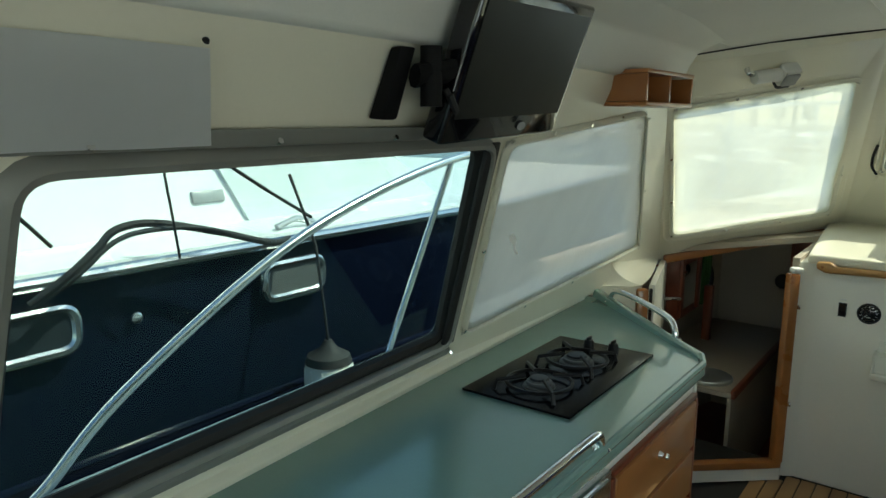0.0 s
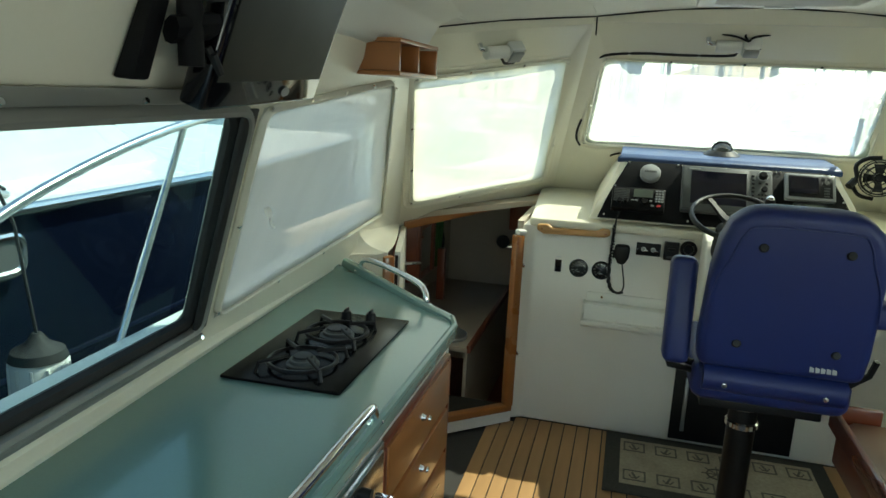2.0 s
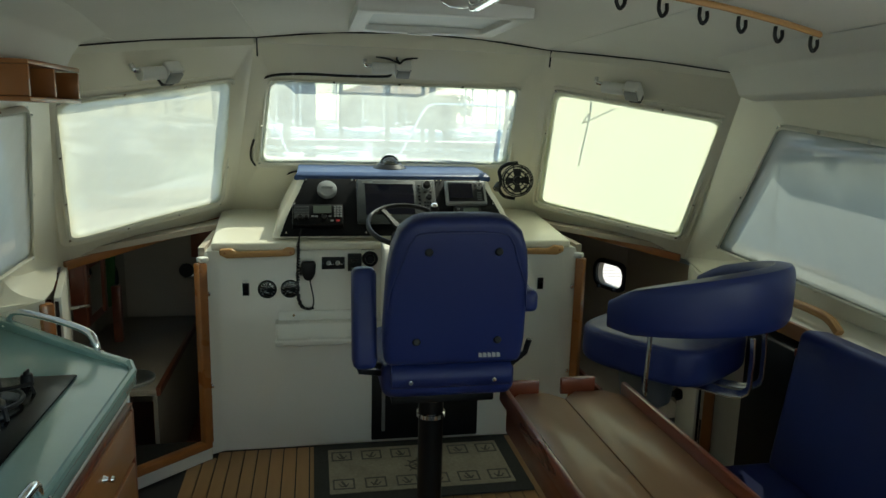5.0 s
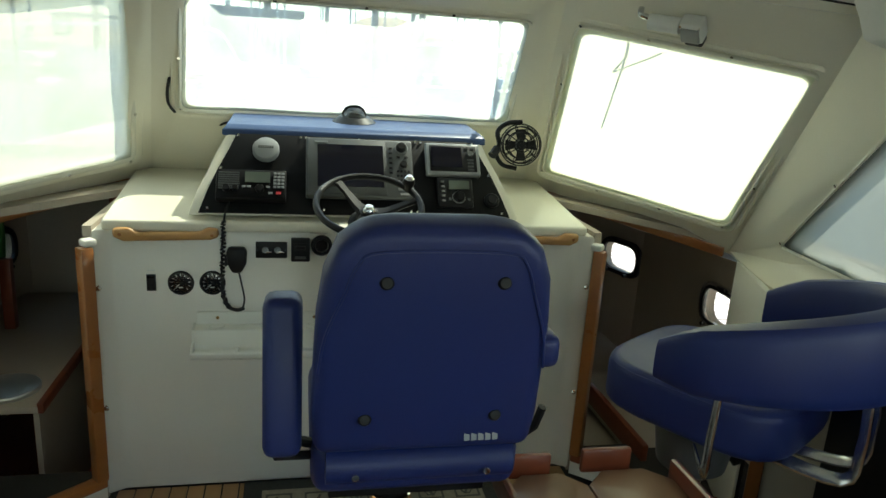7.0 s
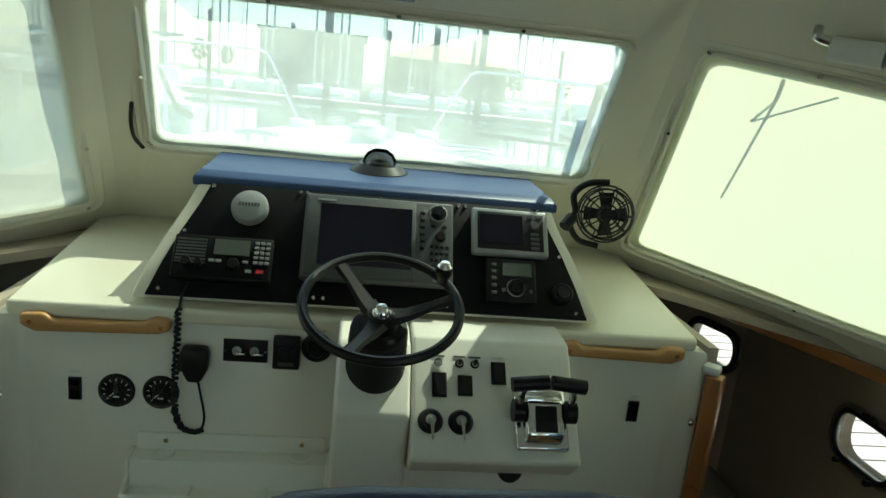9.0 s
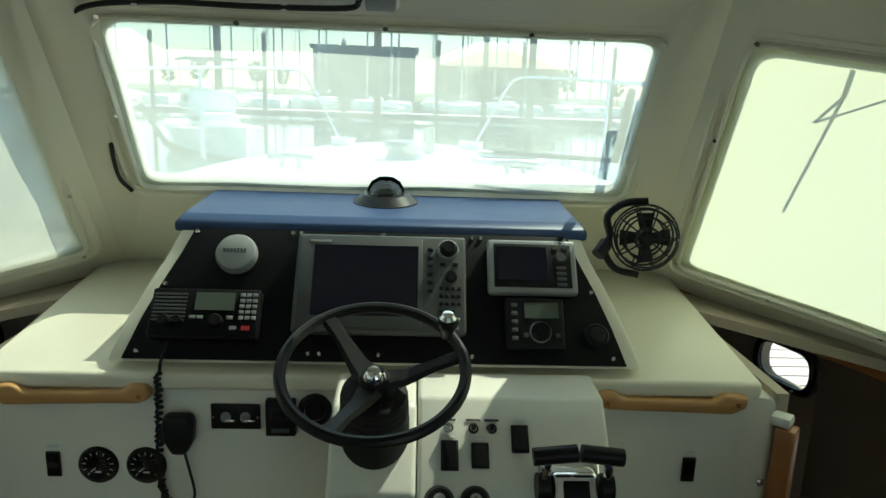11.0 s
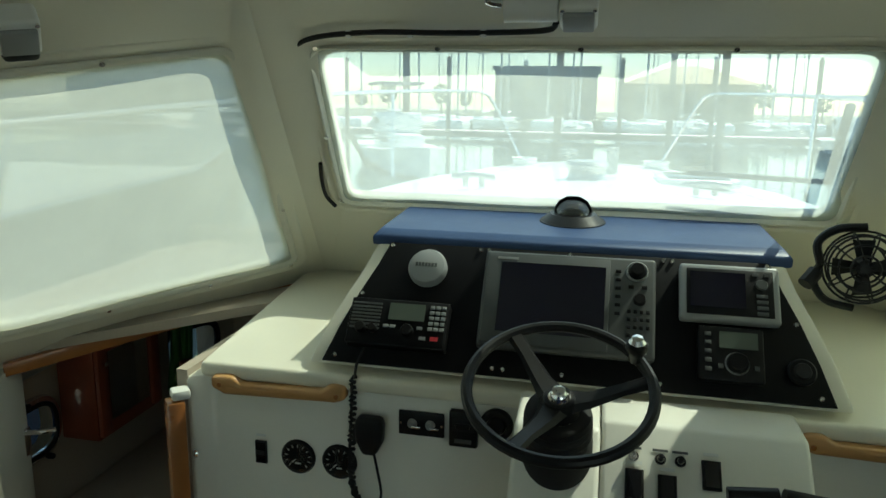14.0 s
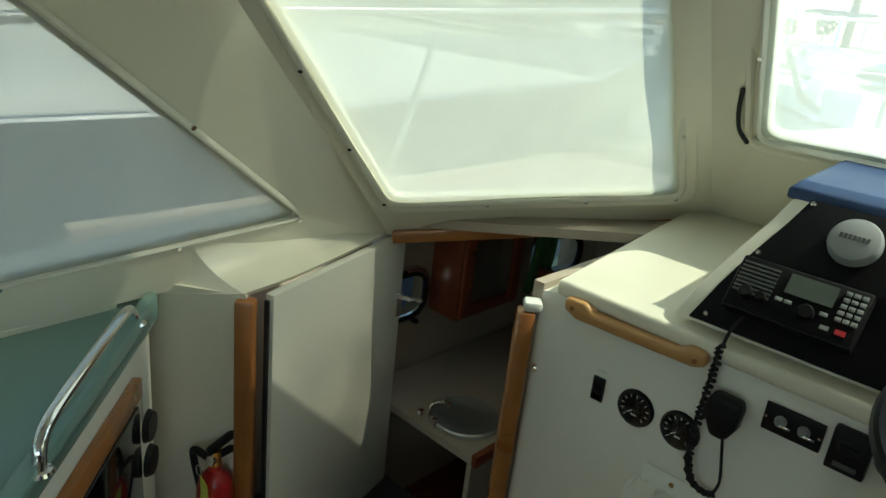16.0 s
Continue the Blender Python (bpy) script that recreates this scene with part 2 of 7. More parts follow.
def tube(pts, r, n=10, closed=False, bm=None, curved=0, flat=1.0):
    """A round bar along the points."""
    bm = bm or bmesh.new()
    P = smooth_path(pts, curved) if curved else [Vector(p) for p in pts]
    rings, up = [], None
    for i, p in enumerate(P):
        a = P[i - 1] if i or closed else p
        b = P[(i + 1) % len(P)] if i + 1 < len(P) or closed else p
        d = (b - a).normalized()
        if up is None:
            up = d.orthogonal().normalized()
        up = (up - d * up.dot(d)).normalized()
        side = d.cross(up)
        rings.append([bm.verts.new(p + r * (math.cos(2 * math.pi * k / n) * up + flat * math.sin(2 * math.pi * k / n) * side)) for k in range(n)])
    pairs = list(zip(rings, rings[1:])) + ([(rings[-1], rings[0])] if closed else [])
    for a, b in pairs:
        for k in range(n):
            bm.faces.new((a[k], a[(k + 1) % n], b[(k + 1) % n], b[k]))
    if not closed:
        bm.faces.new(rings[0][::-1]), bm.faces.new(rings[-1])
    return bm


def slab(pts, depth, bm=None):
    """A flat or bent polygon given thickness along the vector depth."""
    bm = bm or bmesh.new()
    d = Vector(depth)
    a = [bm.verts.new(Vector(p)) for p in pts]
    b = [bm.verts.new(Vector(p) + d) for p in pts]
    bm.faces.new(a), bm.faces.new(b[::-1])
    for i in range(len(pts)):
        j = (i + 1) % len(pts)
        bm.faces.new((a[i], b[i], b[j], a[j]))
    return bm


def rounded(quad, r, k=6):
    """A four-cornered outline with rounded corners: 4 * k points, k for each corner."""
    Q = [Vector(q) for q in quad]
    out = []
    for i, q in enumerate(Q):
        a, b = (Q[i - 1] - q).normalized(), (Q[(i + 1) % 4] - q).normalized()
        for j in range(k):
            t = j / (k - 1)
            p0, p2 = q + a * r, q + b * r
            out.append((1 - t) ** 2 * p0 + 2 * t * (1 - t) * q + t * t * p2)
    return out


def inset(quad, d):
    """The four-cornered outline drawn in by d metres."""
    Q = [Vector(q) for q in quad]
    out = []
    for i, q in enumerate(Q):
        a, b = (Q[i - 1] - q).normalized(), (Q[(i + 1) % 4] - q).normalized()
        s = max(0.3, a.cross(b).length)
        out.append(q + (a + b) * d / s)
    return out


def ring_wall(outer, hole, r, depth, k=6, bm=None):
    """A thick wall between a four-cornered outline and a rounded hole in it."""
    bm = bm or bmesh.new()
    H = rounded(hole, r, k)
    d = Vector(depth)
    hv = [[bm.verts.new(p + o) for p in H] for o in (Vector(), d)]
    ov = [[bm.verts.new(Vector(p) + o) for p in outer] for o in (Vector(), d)]
    for s in (0, 1):
        for i in range(4):
            c = ov[s][i]
            for j in range(k - 1):
                bm.faces.new((c, hv[s][i * k + j], hv[s][i * k + j + 1]))
            n = (i + 1) % 4
            bm.faces.new((c, hv[s][i * k + k - 1], hv[s][n * k], ov[s][n]))
    for i in range(len(H)):
        j = (i + 1) % len(H)
        bm.faces.new((hv[0][i], hv[0][j], hv[1][j], hv[1][i]))
    for i in range(4):
        j = (i + 1) % 4
        bm.faces.new((ov[0][i], ov[1][i], ov[1][j], ov[0][j]))
    return bm


def mirror(p):
    return (-p[0], p[1], p[2])

# ---- the wheelhouse shell ----
TUMBLE, FOOT = 0.459, -2.055


def side_x(z):
    return FOOT + TUMBLE * z


def on_side(y, z, off=0.0):
    return Vector((side_x(z) + 0.055 * (3.2 - y) + off * 0.909, y, z - off * 0.417))


def ceil_z(x):
    return 2.042 - 0.108 * x * x


def ceil_front(x):
    a = abs(x)
    return 3.60 if a < 0.655 else 3.60 - (a - 0.655) * 1.083


bm = bmesh.new()
cols = [-1.30, -1.26, -1.1, -0.95, -0.8, -0.655, -0.45, -0.2, 0, 0.2, 0.45, 0.655, 0.8, 0.95, 1.1, 1.26, 1.30]
rows_low, rows_top = [], []
for x in cols:
    low, top = [], []
    for j in range(9):
        y = -1.35 + (ceil_front(x) + 0.02 + 1.35) * j / 8
        low.append(bm.verts.new((x, y, ceil_z(x))))
        top.append(bm.verts.new((x, y, ceil_z(x) + 0.08)))
    rows_low.append(low), rows_top.append(top)
for grid in (rows_low, rows_top):
    for a, b in zip(grid, grid[1:]):
        for j in range(8):
            bm.faces.new((a[j], a[j + 1], b[j + 1], b[j]))
n = len(cols)
for i in range(n - 1):
    for j in (0, 8):
        bm.faces.new((rows_low[i][j], rows_low[i + 1][j], rows_top[i + 1][j], rows_top[i][j]))
for i in (0, n - 1):
    for j in range(8):
        bm.faces.new((rows_low[i][j], rows_low[i][j + 1], rows_top[i][j + 1], rows_top[i][j]))
tagged(finish(bm, "ceiling", LINER), "white vinyl headlining with sewn seams", "ceiling", kind="structure")

# sewn seams and the dark edge of the headlining
for i, (x0, y0) in enumerate(((-0.645, 3.585), (0.645, 3.585), (-1.09, 3.1))):
    b = tube([(x0, y, ceil_z(x0) - 0.0005) for y in (y0, 2.4, 1.2, -0.2, -1.3)], 0.0028, 6)
    tagged(finish(b, "ceiling_seam", LINER), "sewn seam of the white headlining", "seam", "ceiling seams", "structure")
edge = [(-1.26, 2.942), (-1.0, 3.22), (-0.66, 3.588), (-0.33, 3.592), (0, 3.592), (0.33, 3.592), (0.66, 3.588), (1.0, 3.22), (1.26, 2.942)]
b = tube([(x, y, ceil_z(x) - 0.001) for x, y in edge], 0.0035, 6)
tagged(finish(b, "ceiling_edge_trim", RUBBER), "thin dark edge line of the headlining", "trim", kind="structure")

# raked windscreen and the slanted windows beside it
WS = [(-0.628, 3.885, 1.846), (0.634, 3.885, 1.842), (0.690, 4.315, 1.418), (-0.708, 4.33, 1.414)]
FL = [(-1.342, 3.180, 1.702), (-0.760, 3.785, 1.835), (-0.918, 4.435, 1.190), (-1.516, 3.785, 1.084)]
FR = [mirror(FL[i]) for i in (1, 0, 3, 2)]
PT, PB = (-0.655, 3.602, 1.985), (-0.885, 4.62, 1.10)
CT, CB = (-1.265, 2.945, 1.875), (-1.60, 3.885, 0.94)


def window_wall(n, outer, quad, out, label):
    w = finish(ring_wall(outer, inset(quad, 0.028), 0.05, out), "wall_" + n, GELCOAT)
    return tagged(w, label, "wall", kind="structure")


window_wall("front", [PT, mirror(PT), mirror(PB), PB], WS, (0, 0.014, 0.014), "cream moulded front wall round the windscreen")
window_wall("front_port", [CT, PT, PB, CB], FL, (-0.012, 0.009, 0.012), "cream moulded wall round the slanted port window")
window_wall("front_starboard", [mirror(PT), mirror(CT), mirror(CB), mirror(PB)], FR, (0.012, 0.009, 0.012), "cream moulded wall round the slanted starboard window")
b = slab([(-0.665, 3.597, 1.975), (0.665, 3.597, 1.975), (0.665, 3.597, 2.045), (-0.665, 3.597, 2.045)], (0, 0.05, 0))
tagged(finish(b, "wall_above_windscreen", GELCOAT), "cream strip of wall under the headlining", "wall", kind="structure")
for s in (1, -1):
    b = slab([(s * 0.66, 3.597, 1.965), (s * 1.265, 2.94, 1.845), (s * 1.265, 2.94, 1.95), (s * 0.66, 3.597, 2.05)], (s * 0.04, 0.035, 0))
    tagged(finish(b, "wall_above_side_window", GELCOAT), "cream strip of wall under the headlining", "wall", kind="structure")

# side walls with their windows
W1 = [on_side(0.70, 1.600), on_side(1.742, 1.602), on_side(1.945, 1.012), on_side(0.70, 1.020)]
# W3: unseen starboard opening, added to let daylight onto the port wall
W3 = [on_side(-1.0, 1.60), on_side(1.742, 1.602), on_side(1.945, 1.012), on_side(-1.0, 1.02)]
W2 = [on_side(1.80, 1.605), on_side(2.705, 1.685), on_side(3.545, 1.066), on_side(2.012, 1.02)]
OUT = (-0.045, 0, 0.02)
ztop, zlow = 1.90, 0.60
S_CT, S_CB = Vector(CT), Vector(CB)
mid_t, mid_b = on_side(1.68, ztop), on_side(2.14, zlow)
b = ring_wall([on_side(0.45, ztop), mid_t, mid_b, on_side(0.45, zlow)], W1, 0.05, OUT)
tagged(finish(b, "wall_port_galley", GELCOAT), "cream side wall over the galley worktop", "wall", kind="structure")
for s in (1, -1):
    fix = (lambda p: p) if s == 1 else mirror
    outer = [fix(mid_t), fix(S_CT), fix(S_CB), fix(on_side(2.034, 0.90))]
    hole = [fix(p) for p in inset(W2, 0.025)]
    if s == -1:
        outer, hole = [outer[i] for i in (1, 0, 3, 2)], [hole[i] for i in (1, 0, 3, 2)]
    b = ring_wall(outer, hole, 0.05, (-0.045 * s, 0, 0.02))
    tagged(finish(b, "wall_port_forward" if s == 1 else "wall_starboard_forward", GELCOAT), "cream side wall round a covered window", "wall", kind="structure")
b = slab([on_side(-1.3, zlow), on_side(0.45, zlow), on_side(0.45, ztop), on_side(-1.3, ztop)], OUT)
tagged(finish(b, "wall_port_aft", GELCOAT), "plain cream side wall", "wall", kind="structure")
b = ring_wall([mirror(p) for p in (mid_t, on_side(-1.3, ztop), on_side(-1.3, zlow), mid_b)], [mirror(W3[i]) for i in (1, 0, 3, 2)], 0.05, (0.045, 0, 0.02))
tagged(finish(b, "wall_starboard_aft", GELCOAT), "cream side wall with an unseen opening added for light", "wall", kind="structure")
for s in (1, -1):
    b = slab([(s * side_x(zlow), -1.3, zlow + 0.01), (s * side_x(zlow), 3.2, zlow + 0.01), (-s * 1.80, 3.2, -0.1), (-s * 1.80, -1.3, -0.1)], (s * -0.05, 0, 0))
    tagged(finish(b, "wall_lower_port" if s == 1 else "wall_lower_starboard", GELCOAT), "plain cream lower side wall", "wall", kind="structure")
for s in (1, -1):
    fix = (lambda p: p) if s == 1 else mirror
    b = slab([fix(on_side(*p)) for p in ((2.034, 0.902), (3.12, 0.925), (3.12, 0.58), (2.145, 0.58))], (-0.045 * s, 0, 0.02))
    tagged(finish(b, "wall_under_window_port" if s == 1 else "wall_under_window_starboard", GELCOAT), "plain cream side wall under the window", "wall", kind="structure")
# padded cornice between headlining and side walls
for s in (1, -1):
    prof = [(-1.05, ceil_z(1.05) + 0.01), (-1.165, 1.885), (-1.195, 1.84), (-1.222, 1.785), (-1.30, 1.765), (-1.30, 1.95)]
    b = slab([(s * x, -1.3, z) for x, z in prof], (0, 4.215, 0))
    for v in b.verts:
        v.co.x += s * 0.055 * (3.2 - v.co.y)
    tagged(finish(b, "cornice_port" if s == 1 else "cornice_starboard", LINER, bevel=0.01), "white padded cornice below the headlining", "cornice", kind="structure")
# unseen aft bulkhead; its open doorway is added and sized for daylight
for pts in ([(-1.85, -0.1), (-0.8, -0.1), (-0.8, 2.05), (-1.25, 2.05)], [(0.8, -0.1), (1.85, -0.1), (1.25, 2.05), (0.8, 2.05)], [(-0.8, 1.93), (0.8, 1.93), (0.8, 2.06), (-0.8, 2.06)]):
    b = slab([(x, -1.3, z) for x, z in pts], (0, -0.05, 0))
    tagged(finish(b, "wall_aft", GELCOAT), "plain cream aft bulkhead", "wall", kind="structure")

# ---- forward cabins below the side decks ----
for s in (1, -1):
    side = "port" if s == -1 else "starboard"
    b = None
    for y0, y1, yc, zc, lean in ((3.0, 4.96, 4.105, 0.595, 0.0), (4.96, 6.6, 5.21 if s == 1 else 5.12, 0.545 if s == 1 else 0.575, 0.35)):
        hull = lambda y: s * (1.78 - lean * (y - yc))
        b = ring_wall([(hull(y0), y0, 1.05), (hull(y1), y1, 1.05), (hull(y1), y1, -0.4), (hull(y0), y0, -0.4)],
                      [(hull(y), y, z) for y, z in ((yc - 0.15, zc + 0.09), (yc + 0.15, zc + 0.09), (yc + 0.15, zc - 0.09), (yc - 0.15, zc - 0.09))], 0.085, (s * 0.05, 0, 0), bm=b)
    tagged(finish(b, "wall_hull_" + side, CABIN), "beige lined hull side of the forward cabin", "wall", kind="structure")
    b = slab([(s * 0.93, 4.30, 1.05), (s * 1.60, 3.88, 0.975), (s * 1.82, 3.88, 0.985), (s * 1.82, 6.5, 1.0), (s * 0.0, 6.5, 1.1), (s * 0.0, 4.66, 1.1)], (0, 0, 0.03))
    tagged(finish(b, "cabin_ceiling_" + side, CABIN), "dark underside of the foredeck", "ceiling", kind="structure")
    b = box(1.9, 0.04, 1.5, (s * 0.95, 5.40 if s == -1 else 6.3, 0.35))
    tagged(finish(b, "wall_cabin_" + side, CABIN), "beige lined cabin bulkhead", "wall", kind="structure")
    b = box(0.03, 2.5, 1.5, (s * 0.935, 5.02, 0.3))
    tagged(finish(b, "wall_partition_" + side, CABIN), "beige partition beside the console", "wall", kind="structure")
    b = box(1.2, 3.6, 0.04, (s * 1.35, 4.9, -0.38))
    tagged(finish(b, "cabin_floor_" + side, MAHOG), "dark wooden cabin sole", "floor", kind="structure")
    # side deck ledge over the doorway
    low = smooth_path([(1.452, 3.275, 0.94), (1.47, 3.42, 0.944), (1.515, 3.60, 0.948), (1.60, 3.885, 0.952)], 4)
    bm = bmesh.new()
    G = []
    for i, q in enumerate(low):
        t = i / (len(low) - 1)
        up_ = on_side(3.18 + 0.68 * t, 1.09 - 0.05 * t)
        up_.x = -up_.x + 0.002
        bend = Vector((up_.x + 0.03 - 0.01 * t, (q.y + up_.y) / 2, q.z + 0.030))
        col = [(1 - k / 6) ** 2 * q + 2 * (k / 6) * (1 - k / 6) * bend + (k / 6) ** 2 * up_ for k in range(7)]
        col = [q + Vector((0.006, 0, -0.012))] + col
        G.append([bm.verts.new((s * c.x, c.y, c.z)) for c in col])
    for a, c in zip(G, G[1:]):
        for k in range(7):
            bm.faces.new((a[k], a[k + 1], c[k + 1], c[k]))
    end = bm.verts.new((s * 1.625, 3.125, 0.91))
    for k in range(7):
        bm.faces.new((end, G[0][k + 1], G[0][k]))
    tagged(finish(bm, "ledge_" + side, GELCOAT), "cream moulded ledge above the companionway", "ledge", kind="structure")

# ---- floor ----
b = box(3.6, 5.3, 0.05, (0, 1.3, -0.033))
floor = tagged(finish(b, "floor", CAULKSHADE), "teak and black caulked cabin sole", "floor", kind="structure")


# ---- window covers and frames ----
def cover(quad, mat, name, label, group, snaps, off, sub=10):
    """A thin vinyl cover with a hemmed edge, held by snap studs."""
    top = thing(name, label, "window cover", group)
    Q = [Vector(q) for q in quad]
    n = (Q[1] - Q[0]).cross(Q[3] - Q[0]).normalized() * off
    bmc = bmesh.new()
    G = []
    for i in range(sub + 1):
        u = i / sub
        a, c = Q[0].lerp(Q[1], u), Q[3].lerp(Q[2], u)
        G.append([bmc.verts.new(a.lerp(c, j / sub) + n * (1 + 0.8 * noise.noise(a.lerp(c, j / sub) * 3.3))) for j in range(sub + 1)])
    for a, c in zip(G, G[1:]):
        for j in range(sub):
            bmc.faces.new((a[j], a[j + 1], c[j + 1], c[j]))
    part("sheet", bmc, mat, top)
    H = [p + n * 1.3 for p in rounded(inset(Q, 0.004), 0.05, 6)]
    part("hem", tube(H, 0.011, 8, closed=True, flat=0.5), WHITEHEM, top, "sewn vinyl hem")
    for i in range(4):
        for k in range(snaps[i % 2]):
            p = Q[i].lerp(Q[(i + 1) % 4], (k + 0.08 * (k == 0)) / snaps[i % 2])
            m = look(p + n * 2.2, p + n * 3.2)
            sb = cyl(0.006, 0.006, n=12)
            st = part("snap", sb, CHROME, top)
            st.matrix_world = m
    return top


WHITEHEM = material("cover_hem", (0.72, 0.70, 0.60), 0.5, grain=0.05, stain=0.12, stain_scale=8)
cover(WS, COVERSKY, "windscreen_cover", "hazy clear vinyl cover snapped over the windscreen", "window covers", (4, 2), -0.008)
cover(FL, COVERWHITE, "side_window_cover", "white translucent vinyl cover on the slanted window", "window covers", (3, 3), -0.008)
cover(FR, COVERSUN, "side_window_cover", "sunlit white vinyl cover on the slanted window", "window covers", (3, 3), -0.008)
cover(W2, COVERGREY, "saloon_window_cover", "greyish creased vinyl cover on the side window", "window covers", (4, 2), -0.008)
# same cover to starboard, with shade put into its darker colour
cover([mirror(W2[i]) for i in (1, 0, 3, 2)], COVERSHADED, "saloon_window_cover", "greyish creased vinyl cover on the side window", "window covers", (4, 2), -0.008)

for quad, nm in ((WS, "window_1"), (FL, "window_2"), (FR, "window_3")):
    w = tagged(new(nm), "moulded cream window surround", "window", kind="structure")
    Q = [Vector(q) for q in quad]
    n = (Q[1] - Q[0]).cross(Q[3] - Q[0]).normalized()
    part("window_frame", tube([p - n * 0.002 for p in rounded(inset(Q, -0.022), 0.06, 6)], 0.020, 8, closed=True, flat=0.55), GELCOAT, w)
w = tagged(new("window_4"), "dark framed sliding galley window", "window", kind="structure")
Q = [Vector(q) for q in W1]
n = (Q[1] - Q[0]).cross(Q[3] - Q[0]).normalized()
part("window_frame", tube([p - n * 0.006 for p in rounded(inset(Q, -0.004), 0.055, 6)], 0.020, 8, closed=True, flat=0.6), DARKFRAME, w)
part("glazing_bead", tube([p + n * 0.02 for p in rounded(inset(Q, 0.010), 0.05, 6)], 0.019, 8, closed=True), RUBBER, w)
g = part("pane", slab([p + n * 0.025 for p in rounded(inset(Q, 0.004), 0.05, 6)], n * 0.004), TINTGLASS, w)
g.visible_shadow = False
b = slab([on_side(0.45, 1.642, 0.006), on_side(1.79, 1.642, 0.006), on_side(1.79, 1.616, 0.006), on_side(0.45, 1.616, 0.006)], (0.012, 0, 0.0))
part("mullion", slab([W1[1] + Vector((0.006, -0.034, 0.0)), W1[1] + Vector((0.006, 0.016, 0.0)), W1[2] + Vector((0.006, 0.016, 0.0)), W1[2] + Vector((0.006, -0.034, 0.0))], (0.014, 0, 0)), RUBBER, w, "black window pillar", bevel=0.004)
part("bottom_rail", slab([on_side(0.45, 1.004, 0.005), on_side(1.955, 0.998, 0.005), on_side(1.955, 0.976, 0.005), on_side(0.45, 0.982, 0.005)], (0.016, 0, 0)), DARKFRAME, w, bevel=0.003)
part("top_rail", b, DARKFRAME, w, bevel=0.003)
for y in (0.78, 1.07, 1.35, 1.62):
    p = on_side(y, 1.629, 0.02)
    part("screw", cyl(0.005, 0.006, p, (0, 65, 0), n=10), CHROME, w)
for s in (1,):
    p = on_side(1.995, 0.965, 0.006)
    part("screw", cyl(0.006, 0.006, p, (0, 65, 0), n=10), CHROME, w)

# ---- helm console ----
console = thing("helm_console", "cream moulded helm console with a raised instrument pod", "console")
plan = [(-0.925, 3.765), (-0.865, 3.80), (0.865, 3.80), (0.925, 3.765), (0.925, 4.2), (-0.925, 4.2)]
part("body", slab([(x, y, 0.0) for x, y in plan], (0, 0, 1.035)), PANEL, console, bevel=0.012)
bm = bmesh.new()
ring = [(-0.895, 3.785, 1.068), (0.895, 3.785, 1.068), (0.945, 4.66, 1.128), (-0.945, 4.66, 1.128)]
part("top", slab([(x, y, z - 0.04) for x, y, z in ring], (0, 0, 0.04)), GELCOAT, console, bevel=0.012, segs=3)
# instrument pod, arched cheeks beside the panel
PV, PN = Vector((0, 0.597, 0.802)), Vector((0, -0.802, 0.597))
PANEL_M = Matrix(((1, 0, 0, 0), (0, PV.y, PN.y, 3.82), (0, PV.z, PN.z, 1.11), (0, 0, 0, 1)))


def on_panel(u, v, w=0.0, rz=0):
    return PANEL_M @ pose(u, v, w, 0, 0, rz)


side = [(-0.612, -0.028), (-0.585, 0.07), (-0.55, 0.16), (-0.515, 0.24), (-0.49, 0.315)]
out = side + [(-u, v) for u, v in side[::-1]]
pod = [PANEL_M @ Vector((u, v, -0.004)) for u, v in out]
bm = bmesh.new()
fa = [bm.verts.new(p) for p in pod]
fb = [bm.verts.new((p.x * 1.02, 4.42 if p.z > 1.2 else 4.50, max(1.09, p.z + 0.02))) for p in pod]
bm.faces.new(fa), bm.faces.new(fb[::-1])
for i in range(len(fa)):
    j = (i + 1) % len(fa)
    bm.faces.new((fa[i], fb[i], fb[j], fa[j]))
part("pod", bm, GELCOAT, console, "cream instrument pod", bevel=0.008)
side2 = [(-0.575, -0.020), (-0.548, 0.07), (-0.515, 0.16), (-0.48, 0.24), (-0.456, 0.306)]
out = side2 + [(-u, v) for u, v in side2[::-1]]
pan = part("instrument_panel", slab([PANEL_M @ Vector((u, v, 0)) for u, v in out], PN * 0.006), BLACKPANEL, console, "matt black instrument panel", bevel=0.001)
for u, v in ((-0.45, 0.298), (0.45, 0.298), (-0.22, 0.298), (-0.20, 0.298), (0.0, 0.298), (0.22, 0.298), (0.24, 0.298), (-0.545, -0.003), (0.545, -0.003), (-0.16, -0.003),
             (-0.135, -0.003), (0.0, -0.003), (0.19, -0.003), (0.215, -0.003), (-0.505, 0.16), (0.505, 0.16)):
    bt = part("bolt", lathe([(0.0, 0.0045), (0.004, 0.004), (0.006, 0.001), (0.006, 0)], n=12), CHROME, pan)
    bt.matrix_world = on_panel(u, v, 0.006)
# blue padded brow and its white strip
bm = slab([(-0.512, 4.008, 1.352), (0.512, 4.008, 1.352), (0.512, 4.004, 1.374), (0.498, 4.03, 1.386), (0.495, 4.325, 1.408), (-0.495, 4.325, 1.408), (-0.498, 4.03, 1.386), (-0.512, 4.004, 1.374)][2:], (0, 0, -0.028))
part("brow_pad", bm, BLUEPAD, console, "blue vinyl padded brow", bevel=0.008, segs=3)
part("brow_strip", box(0.97, 0.014, 0.022, (0, 4.328, 1.41)), WHITEPL, console, "white edge strip", bevel=0.004)
